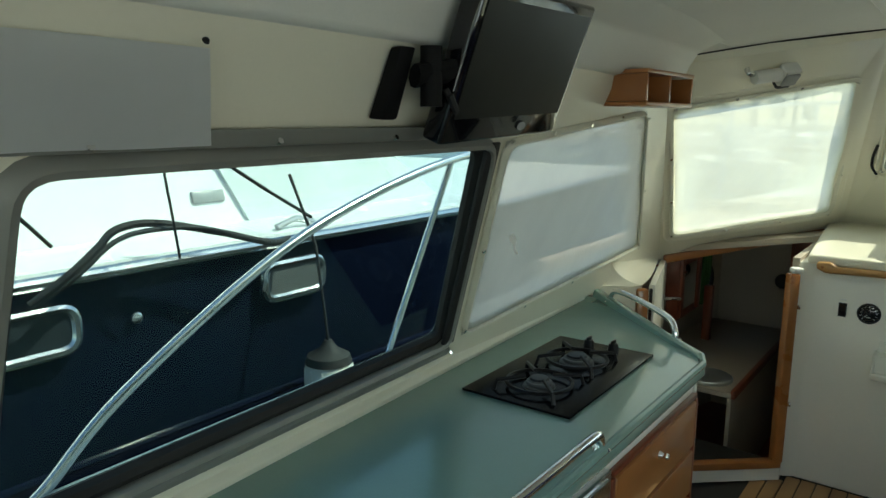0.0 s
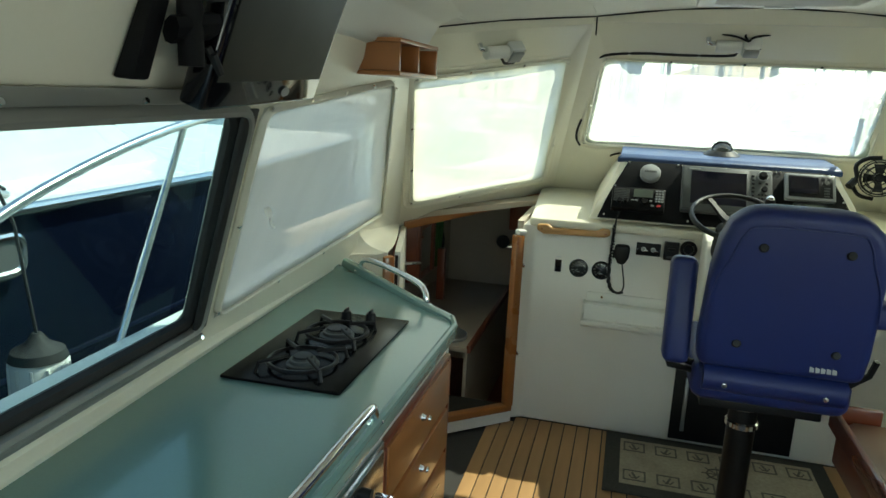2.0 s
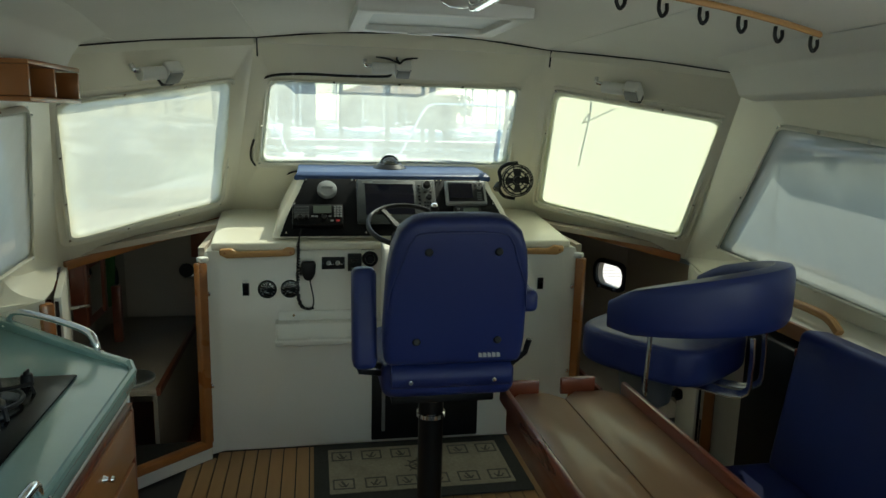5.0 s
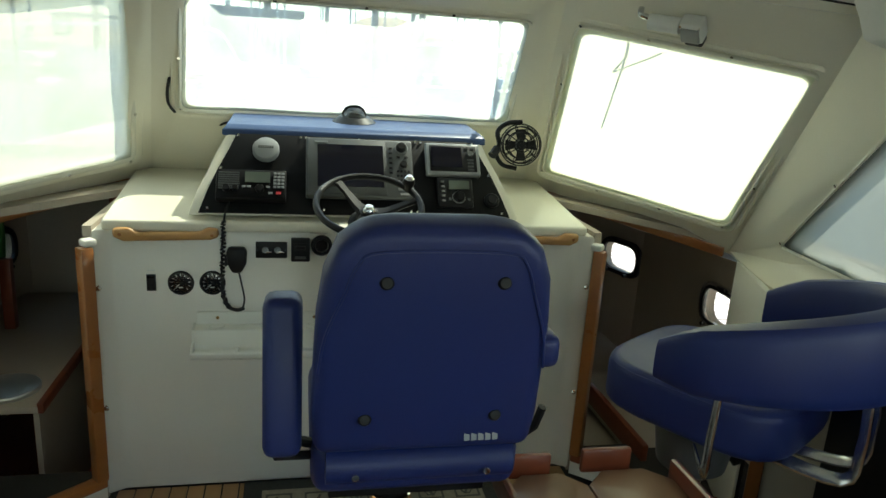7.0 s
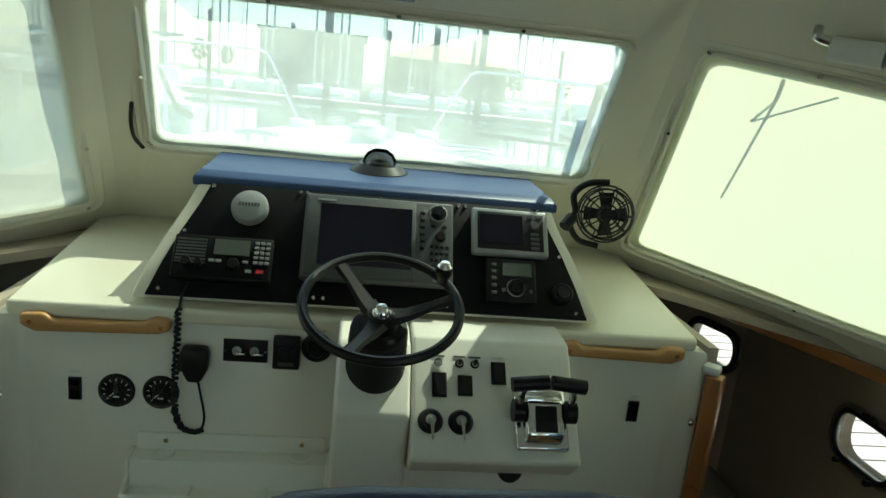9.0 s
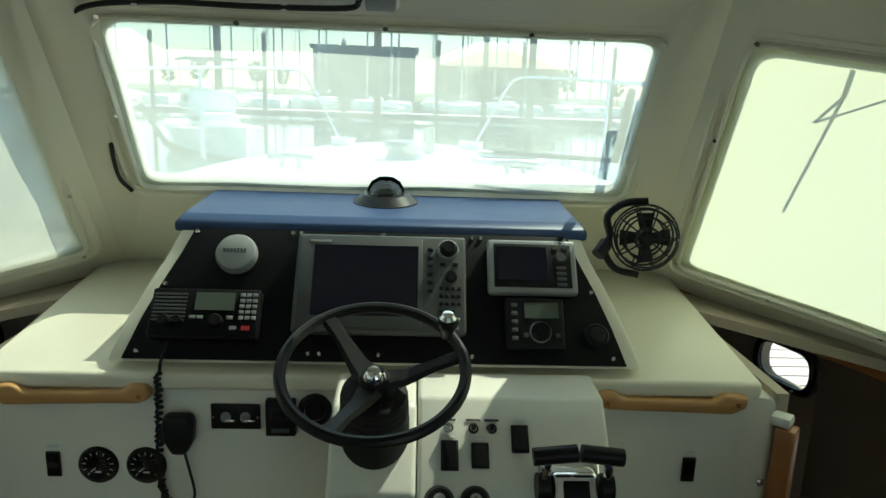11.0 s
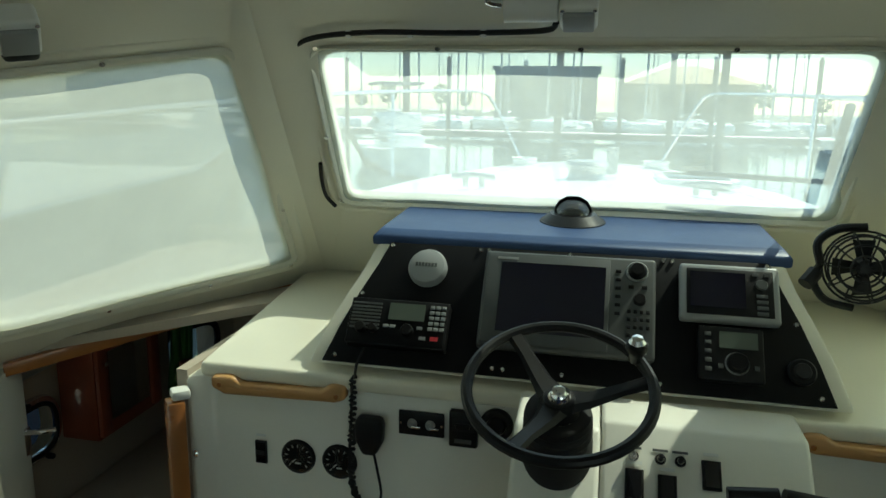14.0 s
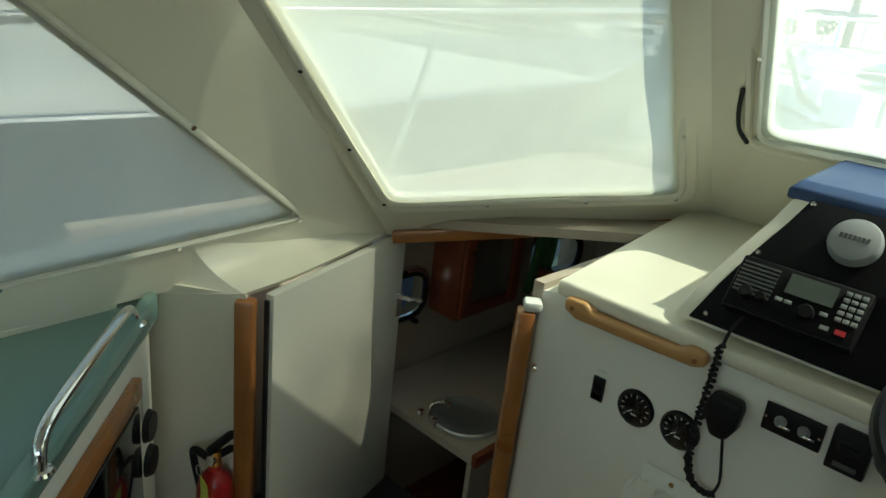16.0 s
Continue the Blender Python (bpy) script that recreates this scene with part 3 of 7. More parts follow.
# steering pedestal and switch box
bm = slab([(-0.088, 3.80, 0.60), (-0.088, 3.55, 0.66), (-0.088, 3.53, 0.93), (-0.088, 3.66, 1.06), (-0.088, 3.80, 1.075)], (0.178, 0, 0))
part("column_box", bm, PANEL, console, bevel=0.012, segs=3)
bm = slab([(0.092, 3.80, 0.66), (0.092, 3.52, 0.80), (0.092, 3.462, 0.855), (0.092, 3.47, 0.87), (0.092, 3.68, 1.073), (0.092, 3.80, 1.078)], (0.398, 0, 0))
part("switch_box", bm, PANEL, console, bevel=0.010, segs=3)
# flat black sheet stands for the dark hollow of the footwell
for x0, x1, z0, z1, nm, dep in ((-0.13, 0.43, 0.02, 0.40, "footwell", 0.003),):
    part(nm, box(x1 - x0, 0.012, z1 - z0, ((x0 + x1) / 2, 3.797, (z0 + z1) / 2)), BLACK, console, "flat black sheet standing for the dark footwell recess", bevel=0.003)
    part("footwell_trim", box(0.018, 0.02, z1 - z0 - 0.1, (x0 + 0.06, 3.79, (z0 + z1) / 2)), ALU, console, bevel=0.003)
for s in (-1, 1):
    for z in (0.825, 0.362):
        bt = part("bolt", lathe([(0, 0.008), (0.008, 0.007), (0.012, 0.002), (0.012, 0)], (s * 0.91, 3.772, z), (90, 0, s * 30), n=14), CHROME, console)
SW_M = Matrix(((1, 0, 0, 0), (0, 0.7155, -0.6985, 3.47), (0, 0.6985, 0.7155, 0.87), (0, 0, 0, 1)))


# ---- instruments ----
# marine radio
m = on_panel(-0.394, 0.078, 0.006)
radio = thing("marine_radio", "black marine radio with keypad and speaker grille", "radio", m=m)
part("body", box(0.245, 0.118, 0.036, (0, 0, 0.018)), BLACK, radio, bevel=0.006)
part("bezel", box(0.238, 0.110, 0.004, (0, 0, 0.037)), BLACKPANEL, radio, bevel=0.002)
for i in range(8):
    part("grille_slat", box(0.072, 0.0045, 0.004, (-0.078, 0.042 - i * 0.0088, 0.041)), GREYPL, radio)
part("display", box(0.088, 0.042, 0.003, (0.022, 0.026, 0.0405)), LCD, radio, "grey liquid crystal display")
for i in range(5):
    for j in range(3):
        part("key", box(0.011, 0.009, 0.003, (0.083 + j * 0.014, 0.042 - i * 0.0135, 0.041)), KEYGREY, radio, bevel=0.001)
part("distress_key", box(0.018, 0.010, 0.004, (0.096, -0.036, 0.041)), REDKEY, radio, "red key")
part("key", box(0.015, 0.008, 0.003, (0.068, -0.036, 0.041)), KEYGREY, radio)
for x in (-0.025, -0.008, 0.058):
    part("key", box(0.014, 0.008, 0.003, (x, -0.012, 0.041)), KEYGREY, radio, bevel=0.001)
for x, y, r in ((-0.085, -0.022, 0.013), (-0.055, -0.022, 0.010), (0.03, -0.022, 0.015)):
    part("knob", lathe([(0, 0.02), (r * 0.85, 0.02), (r, 0.016), (r, 0.0)], (x, y, 0.038), n=18), BLACK, radio, "round black knob")

# round transducer speaker
tweeter = thing("round_speaker", "round silver speaker with unreadable lettering", "speaker", m=on_panel(-0.347, 0.236, 0.006))
part("body", lathe([(0, 0.030), (0.030, 0.029), (0.044, 0.024), (0.049, 0.014), (0.049, 0.0)], n=36), SILVERPL, tweeter)
for i in range(7):
    part("lettering", box(0.006, 0.010, 0.0015, (-0.024 + i * 0.008, 0.0, 0.0305)), GREYPL, tweeter)

# chart plotter
pl_ = thing("chart_plotter", "grey chart plotter with dark screen and keys", "chart plotter", m=on_panel(0.0, 0.163, 0.006))
part("body", box(0.402, 0.246, 0.030, (0, 0, 0.015)), GREYPL, pl_, bevel=0.008, segs=3)
part("bezel", box(0.29, 0.225, 0.006, (-0.048, 0.0, 0.031)), GREYPL, pl_, bevel=0.006)
part("screen", box(0.246, 0.176, 0.003, (-0.036, 0.004, 0.0335)), SCREEN, pl_, "switched-off dark screen")
part("maker_plate", box(0.05, 0.006, 0.002, (-0.145, 0.102, 0.0345)), SILVERPL, pl_)
part("model_plate", box(0.035, 0.008, 0.002, (0.165, -0.108, 0.031)), SILVERPL, pl_)
part("rotary_knob", lathe([(0, 0.022), (0.014, 0.022), (0.017, 0.016), (0.019, 0.0)], (0.158, 0.088, 0.030), n=20), BLACK, pl_, "black rotary knob")
part("knob_ring", lathe([(0.020, 0.0), (0.023, 0.004), (0.026, 0.0)], (0.158, 0.088, 0.030), n=20), SILVERPL, pl_)
part("track_pad", lathe([(0, 0.010), (0.012, 0.010), (0.015, 0.0)], (0.165, 0.018, 0.030), n=20), BLACK, pl_)
for i in range(6):
    part("soft_key", box(0.013, 0.008, 0.004, (0.116, 0.086 - i * 0.021, 0.031)), BLACK, pl_, bevel=0.0015)
for i in range(4):
    for j in range(4):
        if not (j == 3 and i == 3):
            part("key", box(0.0085, 0.0085, 0.004, (0.142 + i * 0.014, -0.012 - j * 0.019, 0.031)), BLACK, pl_, bevel=0.0015)
for x in (0.145, 0.175):
    part("key", box(0.012, 0.008, 0.004, (x, 0.048, 0.031)), BLACK, pl_)
for x in (0.150, 0.176):
    part("chrome_key", box(0.02, 0.010, 0.004, (x, -0.088, 0.031)), SILVERPL, pl_, bevel=0.002)

# smaller display
gps = thing("gps_display", "small silver navigation display with dark screen", "navigation display", m=on_panel(0.361, 0.214, 0.006))
part("body", box(0.215, 0.138, 0.030, (0, 0, 0.015)), SILVERPL, gps, bevel=0.008, segs=3)
part("bezel", box(0.186, 0.112, 0.004, (0.0, 0.0, 0.031)), BLACK, gps, bevel=0.003)
part("screen", box(0.118, 0.086, 0.003, (-0.026, 0.004, 0.0335)), SCREEN, gps, "switched-off dark screen")
part("cursor_pad", lathe([(0, 0.006), (0.011, 0.006), (0.014, 0.0)], (0.068, 0.022, 0.032), n=18), GREYPL, gps)
for i in range(4):
    part("key", box(0.024, 0.009, 0.004, (0.068, -0.006 - i * 0.014, 0.033)), GREYPL, gps, bevel=0.0015)
for x in (0.055, 0.080):
    part("key", box(0.012, 0.008, 0.004, (x, 0.046, 0.033)), GREYPL, gps)

# stereo
st = thing("marine_stereo", "black marine stereo with grey display and knob", "stereo", m=on_panel(0.361, 0.073, 0.006))
part("body", box(0.138, 0.124, 0.024, (0, 0, 0.012)), BLACK, st, bevel=0.006)
part("display", box(0.080, 0.038, 0.003, (0.016, 0.030, 0.025)), LCD, st, "grey display")
part("volume_knob", lathe([(0, 0.020), (0.018, 0.020), (0.021, 0.015), (0.022, 0.0)], (0.012, -0.022, 0.024), n=22), BLACK, st)
part("knob_ring", lathe([(0.0225, 0.0), (0.024, 0.006), (0.026, 0.0)], (0.012, -0.022, 0.024), n=22), SILVERPL, st)
for i in range(5):
    part("key", box(0.014, 0.010, 0.003, (-0.048, 0.042 - i * 0.02, 0.0255)), GREYPL, st, bevel=0.0015)
for x in (-0.022, 0.052):
    part("key", box(0.010, 0.010, 0.003, (x, -0.03, 0.0255)), GREYPL, st)

sock = thing("power_socket", "round black power socket with a cap", "socket", m=on_panel(0.508, 0.05, 0.006))
part("rim", lathe([(0.014, 0.012), (0.026, 0.012), (0.030, 0.008), (0.030, 0)], n=24), BLACK, sock)
part("cap", lathe([(0, 0.018), (0.016, 0.018), (0.020, 0.010), (0.02, 0)], n=20), RUBBER, sock)

# compass on the brow
cmp_ = thing("compass", "black dome compass on the blue brow", "compass", m=pose(-0.004, 4.215, 1.401, 4, 0, 0))
part("base", lathe([(0.0, 0.004), (0.088, 0.004), (0.090, 0.0), (0.060, 0.016), (0.054, 0.03), (0.048, 0.032)][:3] + [(0.078, 0.010), (0.062, 0.024), (0.0, 0.024)], n=36), BLACK, cmp_)
part("card", lathe([(0, 0.030), (0.034, 0.030), (0.036, 0.024)], n=30), WHITEPL, cmp_, "compass card")
part("bowl", lathe([(0.0, 0.062), (0.018, 0.060), (0.034, 0.050), (0.043, 0.036), (0.046, 0.024)], n=30), SMOKEGLASS, cmp_, "smoked clear dome")
hood = bmesh.new()
lathe([(0.0, 0.070), (0.022, 0.067), (0.040, 0.056), (0.050, 0.038), (0.053, 0.022)], n=30, bm=hood)
bmesh.ops.delete(hood, geom=[f for f in hood.faces if f.calc_center_median().y < 0.006], context="FACES")
part("hood", hood, BLACK, cmp_, "black hood")

# ---- console front ----
FY = 3.798


def gauge(x, z):
    g0 = thing("gauge", "round black dial gauge with a pale needle", "gauge", "dial gauges", pose(x, FY, z, 90, 0, 0))
    part("rim", lathe([(0.036, 0.006), (0.041, 0.008), (0.045, 0.004), (0.046, 0.0)], n=32), BLACK, g0)
    part("face", cyl(0.038, 0.004, (0, 0, 0.003), n=32), BLACKPANEL, g0)
    for k in range(11):
        a = radians(225 - 27 * k)
        part("tick", box(0.007, 0.0018, 0.001, (0.031 * math.cos(a), 0.031 * math.sin(a), 0.0055), (0, 0, math.degrees(a))), WHITEPL, g0)
    part("needle", box(0.026, 0.0025, 0.0012, (-0.006, -0.006, 0.007), (0, 0, 40)), WHITEPL, g0)
    part("hub", cyl(0.006, 0.003, (0, 0, 0.007), n=14), BLACK, g0)
    part("dial_print", box(0.014, 0.004, 0.001, (0, -0.016, 0.0055)), WHITEPL, g0)
    part("lens", lathe([(0, 0.0095), (0.03, 0.009), (0.039, 0.007)], n=32), GLASSCLEAR, g0)
    return g0


gauge(-0.640, 0.836)
gauge(-0.531, 0.836)


def rocker(x, z, m=None, sx=0.032, sy=0.062):
    r0 = thing("rocker_switch", "black rocker switch on a cream panel", "switch", "rocker switches", m or pose(x, FY, z, 90, 0, 0))
    part("bezel", box(sx, sy, 0.006, (0, 0, 0.003)), BLACK, r0, bevel=0.002)
    bmr = slab([(-sx * 0.36, -sy * 0.42, 0.005), (-sx * 0.36, sy * 0.42, 0.005), (-sx * 0.36, sy * 0.42, 0.013), (-sx * 0.36, 0, 0.008), (-sx * 0.36, -sy * 0.42, 0.009)], (sx * 0.72, 0, 0))
    part("rocker", bmr, GLOSSBLACK, r0)
    part("legend", box(sx * 0.8, 0.006, 0.0015, (0, sy * 0.72, 0.001)), WHITEPL, r0)
    return r0


rocker(-0.740, 0.838)
rocker(0.745, 0.840)
sw = thing("switch_plate", "black plate with two chrome toggle locks", "switch plate", m=pose(-0.322, FY, 0.963, 90, 0, 0))
part("plate", box(0.112, 0.062, 0.006, (0, 0, 0.003)), BLACK, sw, bevel=0.003)
for x in (-0.022, 0.022):
    part("lock", lathe([(0, 0.012), (0.008, 0.012), (0.010, 0.008), (0.012, 0)], (x, 0, 0.006), n=18), SILVERPL, sw)
    part("lever", box(0.022, 0.006, 0.006, (x + 0.012, -0.004, 0.017)), CHROME, sw, bevel=0.002)
for x in (-0.05, 0.05):
    part("screw", cyl(0.003, 0.003, (x, 0, 0.007), n=8), CHROME, sw)
sw = thing("breaker_box", "square black breaker with a recessed handle", "breaker", m=pose(-0.218, FY, 0.967, 90, 0, 0))
part("body", box(0.068, 0.088, 0.022, (0, 0, 0.011)), BLACK, sw, bevel=0.004)
part("recess", box(0.05, 0.03, 0.004, (0, 0.012, 0.023)), RUBBER, sw)
part("handle", box(0.034, 0.012, 0.016, (0, 0.012, 0.028)), BLACK, sw, bevel=0.003)
part("label_plate", box(0.04, 0.01, 0.002, (0, -0.028, 0.023)), GREYPL, sw)
kn = thing("round_dial", "round black rotary dial on the console", "dial", m=pose(-0.142, FY, 0.982, 90, 0, 0))
part("rim", lathe([(0.024, 0.014), (0.034, 0.014), (0.039, 0.008), (0.039, 0)], n=28), BLACK, kn)
part("knob", lathe([(0, 0.018), (0.018, 0.018), (0.022, 0.012), (0.022, 0)], n=22), BLACK, kn)
for x in (-0.153, 0.187):
    tg = thing("name_plate", "small black engraved plate with unreadable letters", "name plate", "name plates", pose(x, FY + 0.001, 1.035, 90, 0, 0))
    part("plate", box(0.066, 0.016, 0.003, (0, 0, 0.0015)), BLACK, tg, bevel=0.001)
    for k in (-0.02, 0.0, 0.02):
        part("lettering", box(0.012, 0.006, 0.001, (k, 0, 0.0035)), GREYPL, tg)

# microphone on its clip with a coiled cord
mic = thing("microphone", "black hand microphone hanging on its clip", "microphone")
prof = [(-0.030, 0.045), (0.030, 0.045), (0.036, 0.025), (0.033, -0.015), (0.016, -0.05), (-0.016, -0.05), (-0.033, -0.015), (-0.036, 0.025)]
part("body", slab([(-0.442 + u, FY - 0.012, 0.935 + v) for u, v in prof], (0, -0.036, 0)), BLACK, mic, bevel=0.010, segs=3)
part("clip", box(0.034, 0.014, 0.05, (-0.442, FY - 0.005, 0.945)), BLACK, mic, bevel=0.003)
part("talk_key", box(0.010, 0.02, 0.04, (-0.479, FY - 0.03, 0.93)), RUBBER, mic, bevel=0.003)
coil = []
axis = smooth_path([(-0.488, FY - 0.014, 1.07), (-0.490, FY - 0.016, 0.98), (-0.494, FY - 0.018, 0.88), (-0.492, FY - 0.02, 0.80), (-0.475, FY - 0.022, 0.752), (-0.445, FY - 0.022, 0.738), (-0.425, FY - 0.02, 0.742)], 22)
for i, p in enumerate(axis):
    a = i * 1.9
    coil.append(p + Vector((math.cos(a) * 0.0065, math.sin(a) * 0.0065, 0)))
part("coiled_cord", tube(coil, 0.0052, 5), RUBBER, mic, "coiled black cord")
part("straight_cord", tube([(-0.425, FY - 0.02, 0.742), (-0.418, FY - 0.02, 0.78), (-0.428, FY - 0.02, 0.84), (-0.437, FY - 0.022, 0.888)], 0.0035, 6, curved=5), RUBBER, mic)
part("lead", tube([(-0.486, FY - 0.01, 1.07), (-0.482, 3.793, 1.10), (-0.47, 3.815, 1.135)], 0.004, 6, curved=4), RUBBER, mic)

# moulded cup holder
CUPWHITE = material("cup_holder_plastic", (0.86, 0.85, 0.78), 0.35, stain=0.05)
cup = thing("cup_holder", "cream moulded tray with two cup recesses", "cup holder")
prof = [(FY, 0.572), (FY - 0.100, 0.576), (FY - 0.118, 0.586), (FY - 0.120, 0.606), (FY - 0.112, 0.612), (FY - 0.104, 0.598), (FY - 0.064, 0.598), (FY - 0.060, 0.604), (FY - 0.058, 0.674), (FY, 0.680)]
part("tray", slab([(-0.600, y, z) for y, z in prof], (0.51, 0, 0)), CUPWHITE, cup, bevel=0.006)
for x in (-0.597, -0.093):
    part("end_cheek", slab([(x - 0.005, y, z) for y, z in ((FY, 0.574), (FY - 0.115, 0.58), (FY - 0.118, 0.606), (FY - 0.062, 0.63), (FY - 0.06, 0.676), (FY, 0.684))], (0.010, 0, 0)), CUPWHITE, cup, bevel=0.003)
part("back_plate", box(0.485, 0.010, 0.05, (-0.345, FY - 0.004, 0.70)), CUPWHITE, cup, bevel=0.004)
for x in (-0.515, -0.165):
    part("cup_ring", lathe([(0.022, 0.001), (0.025, 0.005), (0.029, 0.0)], (x, FY - 0.030, 0.678), n=24), CUPWHITE, cup)
    part("screw", cyl(0.006, 0.004, (x, FY - 0.010, 0.704), (90, 0, 0), n=12), BRASS, cup)
for x in (-0.44, -0.25):
    part("rib", box(0.008, 0.05, 0.012, (x, FY - 0.084, 0.602)), CUPWHITE, cup, bevel=0.003)

# wooden grab rails
for s in (-1, 1):
    gr = thing("grab_rail", "oiled teak grab rail on the console front", "grab rail", "console grab rails")
    pts = [(0.855, -0.010), (0.855, 0.020), (0.80, 0.024), (0.775, 0.006), (0.565, 0.010), (0.545, 0.026), (0.505, 0.022), (0.503, -0.008), (0.53, -0.018), (0.82, -0.026)]
    part("rail", slab([(s * u, FY + 0.002, 1.022 + v) for u, v in pts], (0, -0.036, 0)), OAK, gr, bevel=0.010, segs=3)
    for u in (0.83, 0.525):
        part("plug", cyl(0.006, 0.003, (s * u, FY - 0.035, 1.022), (90, 0, 0), n=12), TEAK, gr)

# steering wheel
wh = thing("steering_wheel", "black three-spoke steering wheel with a chrome cap", "steering wheel", m=pose(0.004, 3.548, 1.190, 23, 0, 0))
part("rim", tube([(0.175 * math.cos(2 * math.pi * k / 48), 0.175 * math.sin(2 * math.pi * k / 48), 0) for k in range(48)], 0.0115, 10, closed=True), BLACK, wh)
for a in (12, 126, 246):
    c, s = math.cos(radians(a)), math.sin(radians(a))
    bm = bmesh.new()
    rows_ = []
    for r, w_, z, th in ((0.02, 0.030, -0.040, 0.014), (0.06, 0.022, -0.038, 0.012), (0.12, 0.016, -0.016, 0.009), (0.171, 0.018, 0.0, 0.007)):
        rows_.append([bm.verts.new((c * r - s * e * w_, s * r + c * e * w_, z + f * th)) for e, f in ((-1, 0), (-0.6, 0.8), (0.6, 0.8), (1, 0), (0.6, -0.8), (-0.6, -0.8))])
    for p, q in zip(rows_, rows_[1:]):
        for k in range(6):
            bm.faces.new((p[k], p[(k + 1) % 6], q[(k + 1) % 6], q[k]))
    bm.faces.new(rows_[0]), bm.faces.new(rows_[-1][::-1])
    part("spoke", bm, BLACK, wh)
part("hub", lathe([(0.0, -0.024), (0.030, -0.026), (0.036, -0.038), (0.042, -0.06)], n=24), BLACK, wh)
part("cap", lathe([(0, -0.006), (0.013, -0.007), (0.020, -0.014), (0.023, -0.024), (0.023, -0.027)], n=20), CHROME, wh, "chrome cap")
part("column", lathe([(0.042, -0.06), (0.064, -0.066), (0.067, -0.078), (0.064, -0.086), (0.068, -0.095), (0.065, -0.104), (0.069, -0.113), (0.066, -0.122), (0.070, -0.14), (0.072, -0.25), (0.0, -0.25)], n=32), RUBBER, wh, "ribbed black rubber boot")
kp = (0.168 * math.cos(radians(33)), 0.168 * math.sin(radians(33)))
part("spinner_knob", lathe([(0, 0.055), (0.012, 0.053), (0.020, 0.044), (0.021, 0.032), (0.014, 0.018), (0.012, 0)], (*kp, 0), n=20), BLACK, wh, "black spinner knob")
part("spinner_cap", lathe([(0, 0.060), (0.011, 0.058), (0.017, 0.05)], (*kp, 0), n=18), CHROME, wh)

# switches, ignition and throttle on the switch box
for u, v, h in ((0.157, 0.165, 0.062), (0.219, 0.165, 0.052), (0.302, 0.20, 0.058)):
    rocker(0, 0, SW_M @ pose(u, v, 0.002), 0.036, h)
for u, v, mt in ((0.155, 0.222, CHROME), (0.207, 0.222, BLACK), (0.245, 0.222, BLACK)):
    bt = thing("toggle_switch", "small round toggle switch with a collar", "switch", "toggle switches", SW_M @ pose(u, v, 0.001))
    part("collar", lathe([(0.007, 0.004), (0.010, 0.004), (0.011, 0)], n=16), mt, bt)
    part("lever", lathe([(0, 0.022), (0.005, 0.020), (0.006, 0.010), (0.004, 0)], n=12), mt, bt)
    part("legend", box(0.03, 0.005, 0.001, (0, 0.018, 0.0)), GREYPL, bt)
for u, v in ((0.136, 0.077), (0.207, 0.077)):
    ig = thing("ignition_switch", "round black ignition switch with its key in", "ignition switch", "ignition switches", SW_M @ pose(u, v, 0.001))
    part("collar", lathe([(0.012, 0.012), (0.022, 0.012), (0.029, 0.004), (0.030, 0)], n=26), BLACK, ig)
    part("barrel", cyl(0.012, 0.014, (0, 0, 0.007), n=18), SILVERPL, ig)
    part("key", slab([(-0.003, 0.004, 0.012), (0.003, 0.004, 0.012), (0.006, -0.012, 0.022), (0.004, -0.05, 0.03), (0.0, -0.055, 0.03), (-0.003, -0.014, 0.022)], (0, 0.002, 0.003)), STEEL, ig, "steel key")
th = thing("engine_throttle", "chrome engine control with two black levers", "throttle", m=SW_M @ pose(0.395, 0.085, 0.001))
part("base", box(0.126, 0.145, 0.02, (0, 0, 0.01)), CHROME, th, bevel=0.008, segs=3)
part("housing", slab([(-0.045, -0.062, 0.02), (-0.045, -0.05, 0.05), (-0.045, 0.03, 0.065), (-0.045, 0.06, 0.02)], (0.09, 0, 0)), CHROME, th, bevel=0.010, segs=3)
part("face", box(0.05, 0.06, 0.004, (0, -0.014, 0.0615), (8, 0, 0)), BLACK, th, bevel=0.002)
for s in (-1, 1):
    part("pivot", cyl(0.026, 0.024, (s * 0.062, 0.01, 0.045), (0, 90, 0), n=24), BLACK, th)
    part("lever", tube([(s * 0.062, 0.01, 0.045), (s * 0.06, 0.035, 0.085), (s * 0.052, 0.05, 0.10)], 0.009, 10, curved=4), CHROME, th)
    part("grip", tube([(s * 0.002 if s < 0 else 0.006, 0.056, 0.108), (s * 0.086, 0.05, 0.102)], 0.017, 12), BLACK, th, "black grip")
plug = thing("engine_stop", "round black rubber bung under the switch box", "bung", m=pose(0.376, 3.66, 0.727, 64, 0, 0))
part("ring", lathe([(0, 0.010), (0.026, 0.010), (0.032, 0.005), (0.034, 0)], n=24), RUBBER, plug)

# cabin fan clamped beside the pod
fan = thing("cabin_fan", "black caged cabin fan on a bracket", "fan", m=look((0.672, 4.05, 1.352), (0.40, 2.6, 1.5)))
for r, z in ((0.03, -0.045), (0.055, -0.040), (0.075, -0.028), (0.085, 0.0), (0.075, 0.028), (0.055, 0.036)):
    part("guard_ring", tube([(r * math.cos(2 * math.pi * k / 28), r * math.sin(2 * math.pi * k / 28), z) for k in range(28)], 0.0028, 6, closed=True), BLACK, fan)
for k in range(10):
    a = 2 * math.pi * k / 10
    part("guard_wire", tube([(r * math.cos(a), r * math.sin(a), z) for r, z in ((0.012, -0.047), (0.055, -0.040), (0.075, -0.028), (0.085, 0.0), (0.075, 0.028), (0.055, 0.036))], 0.0022, 5), BLACK, fan)
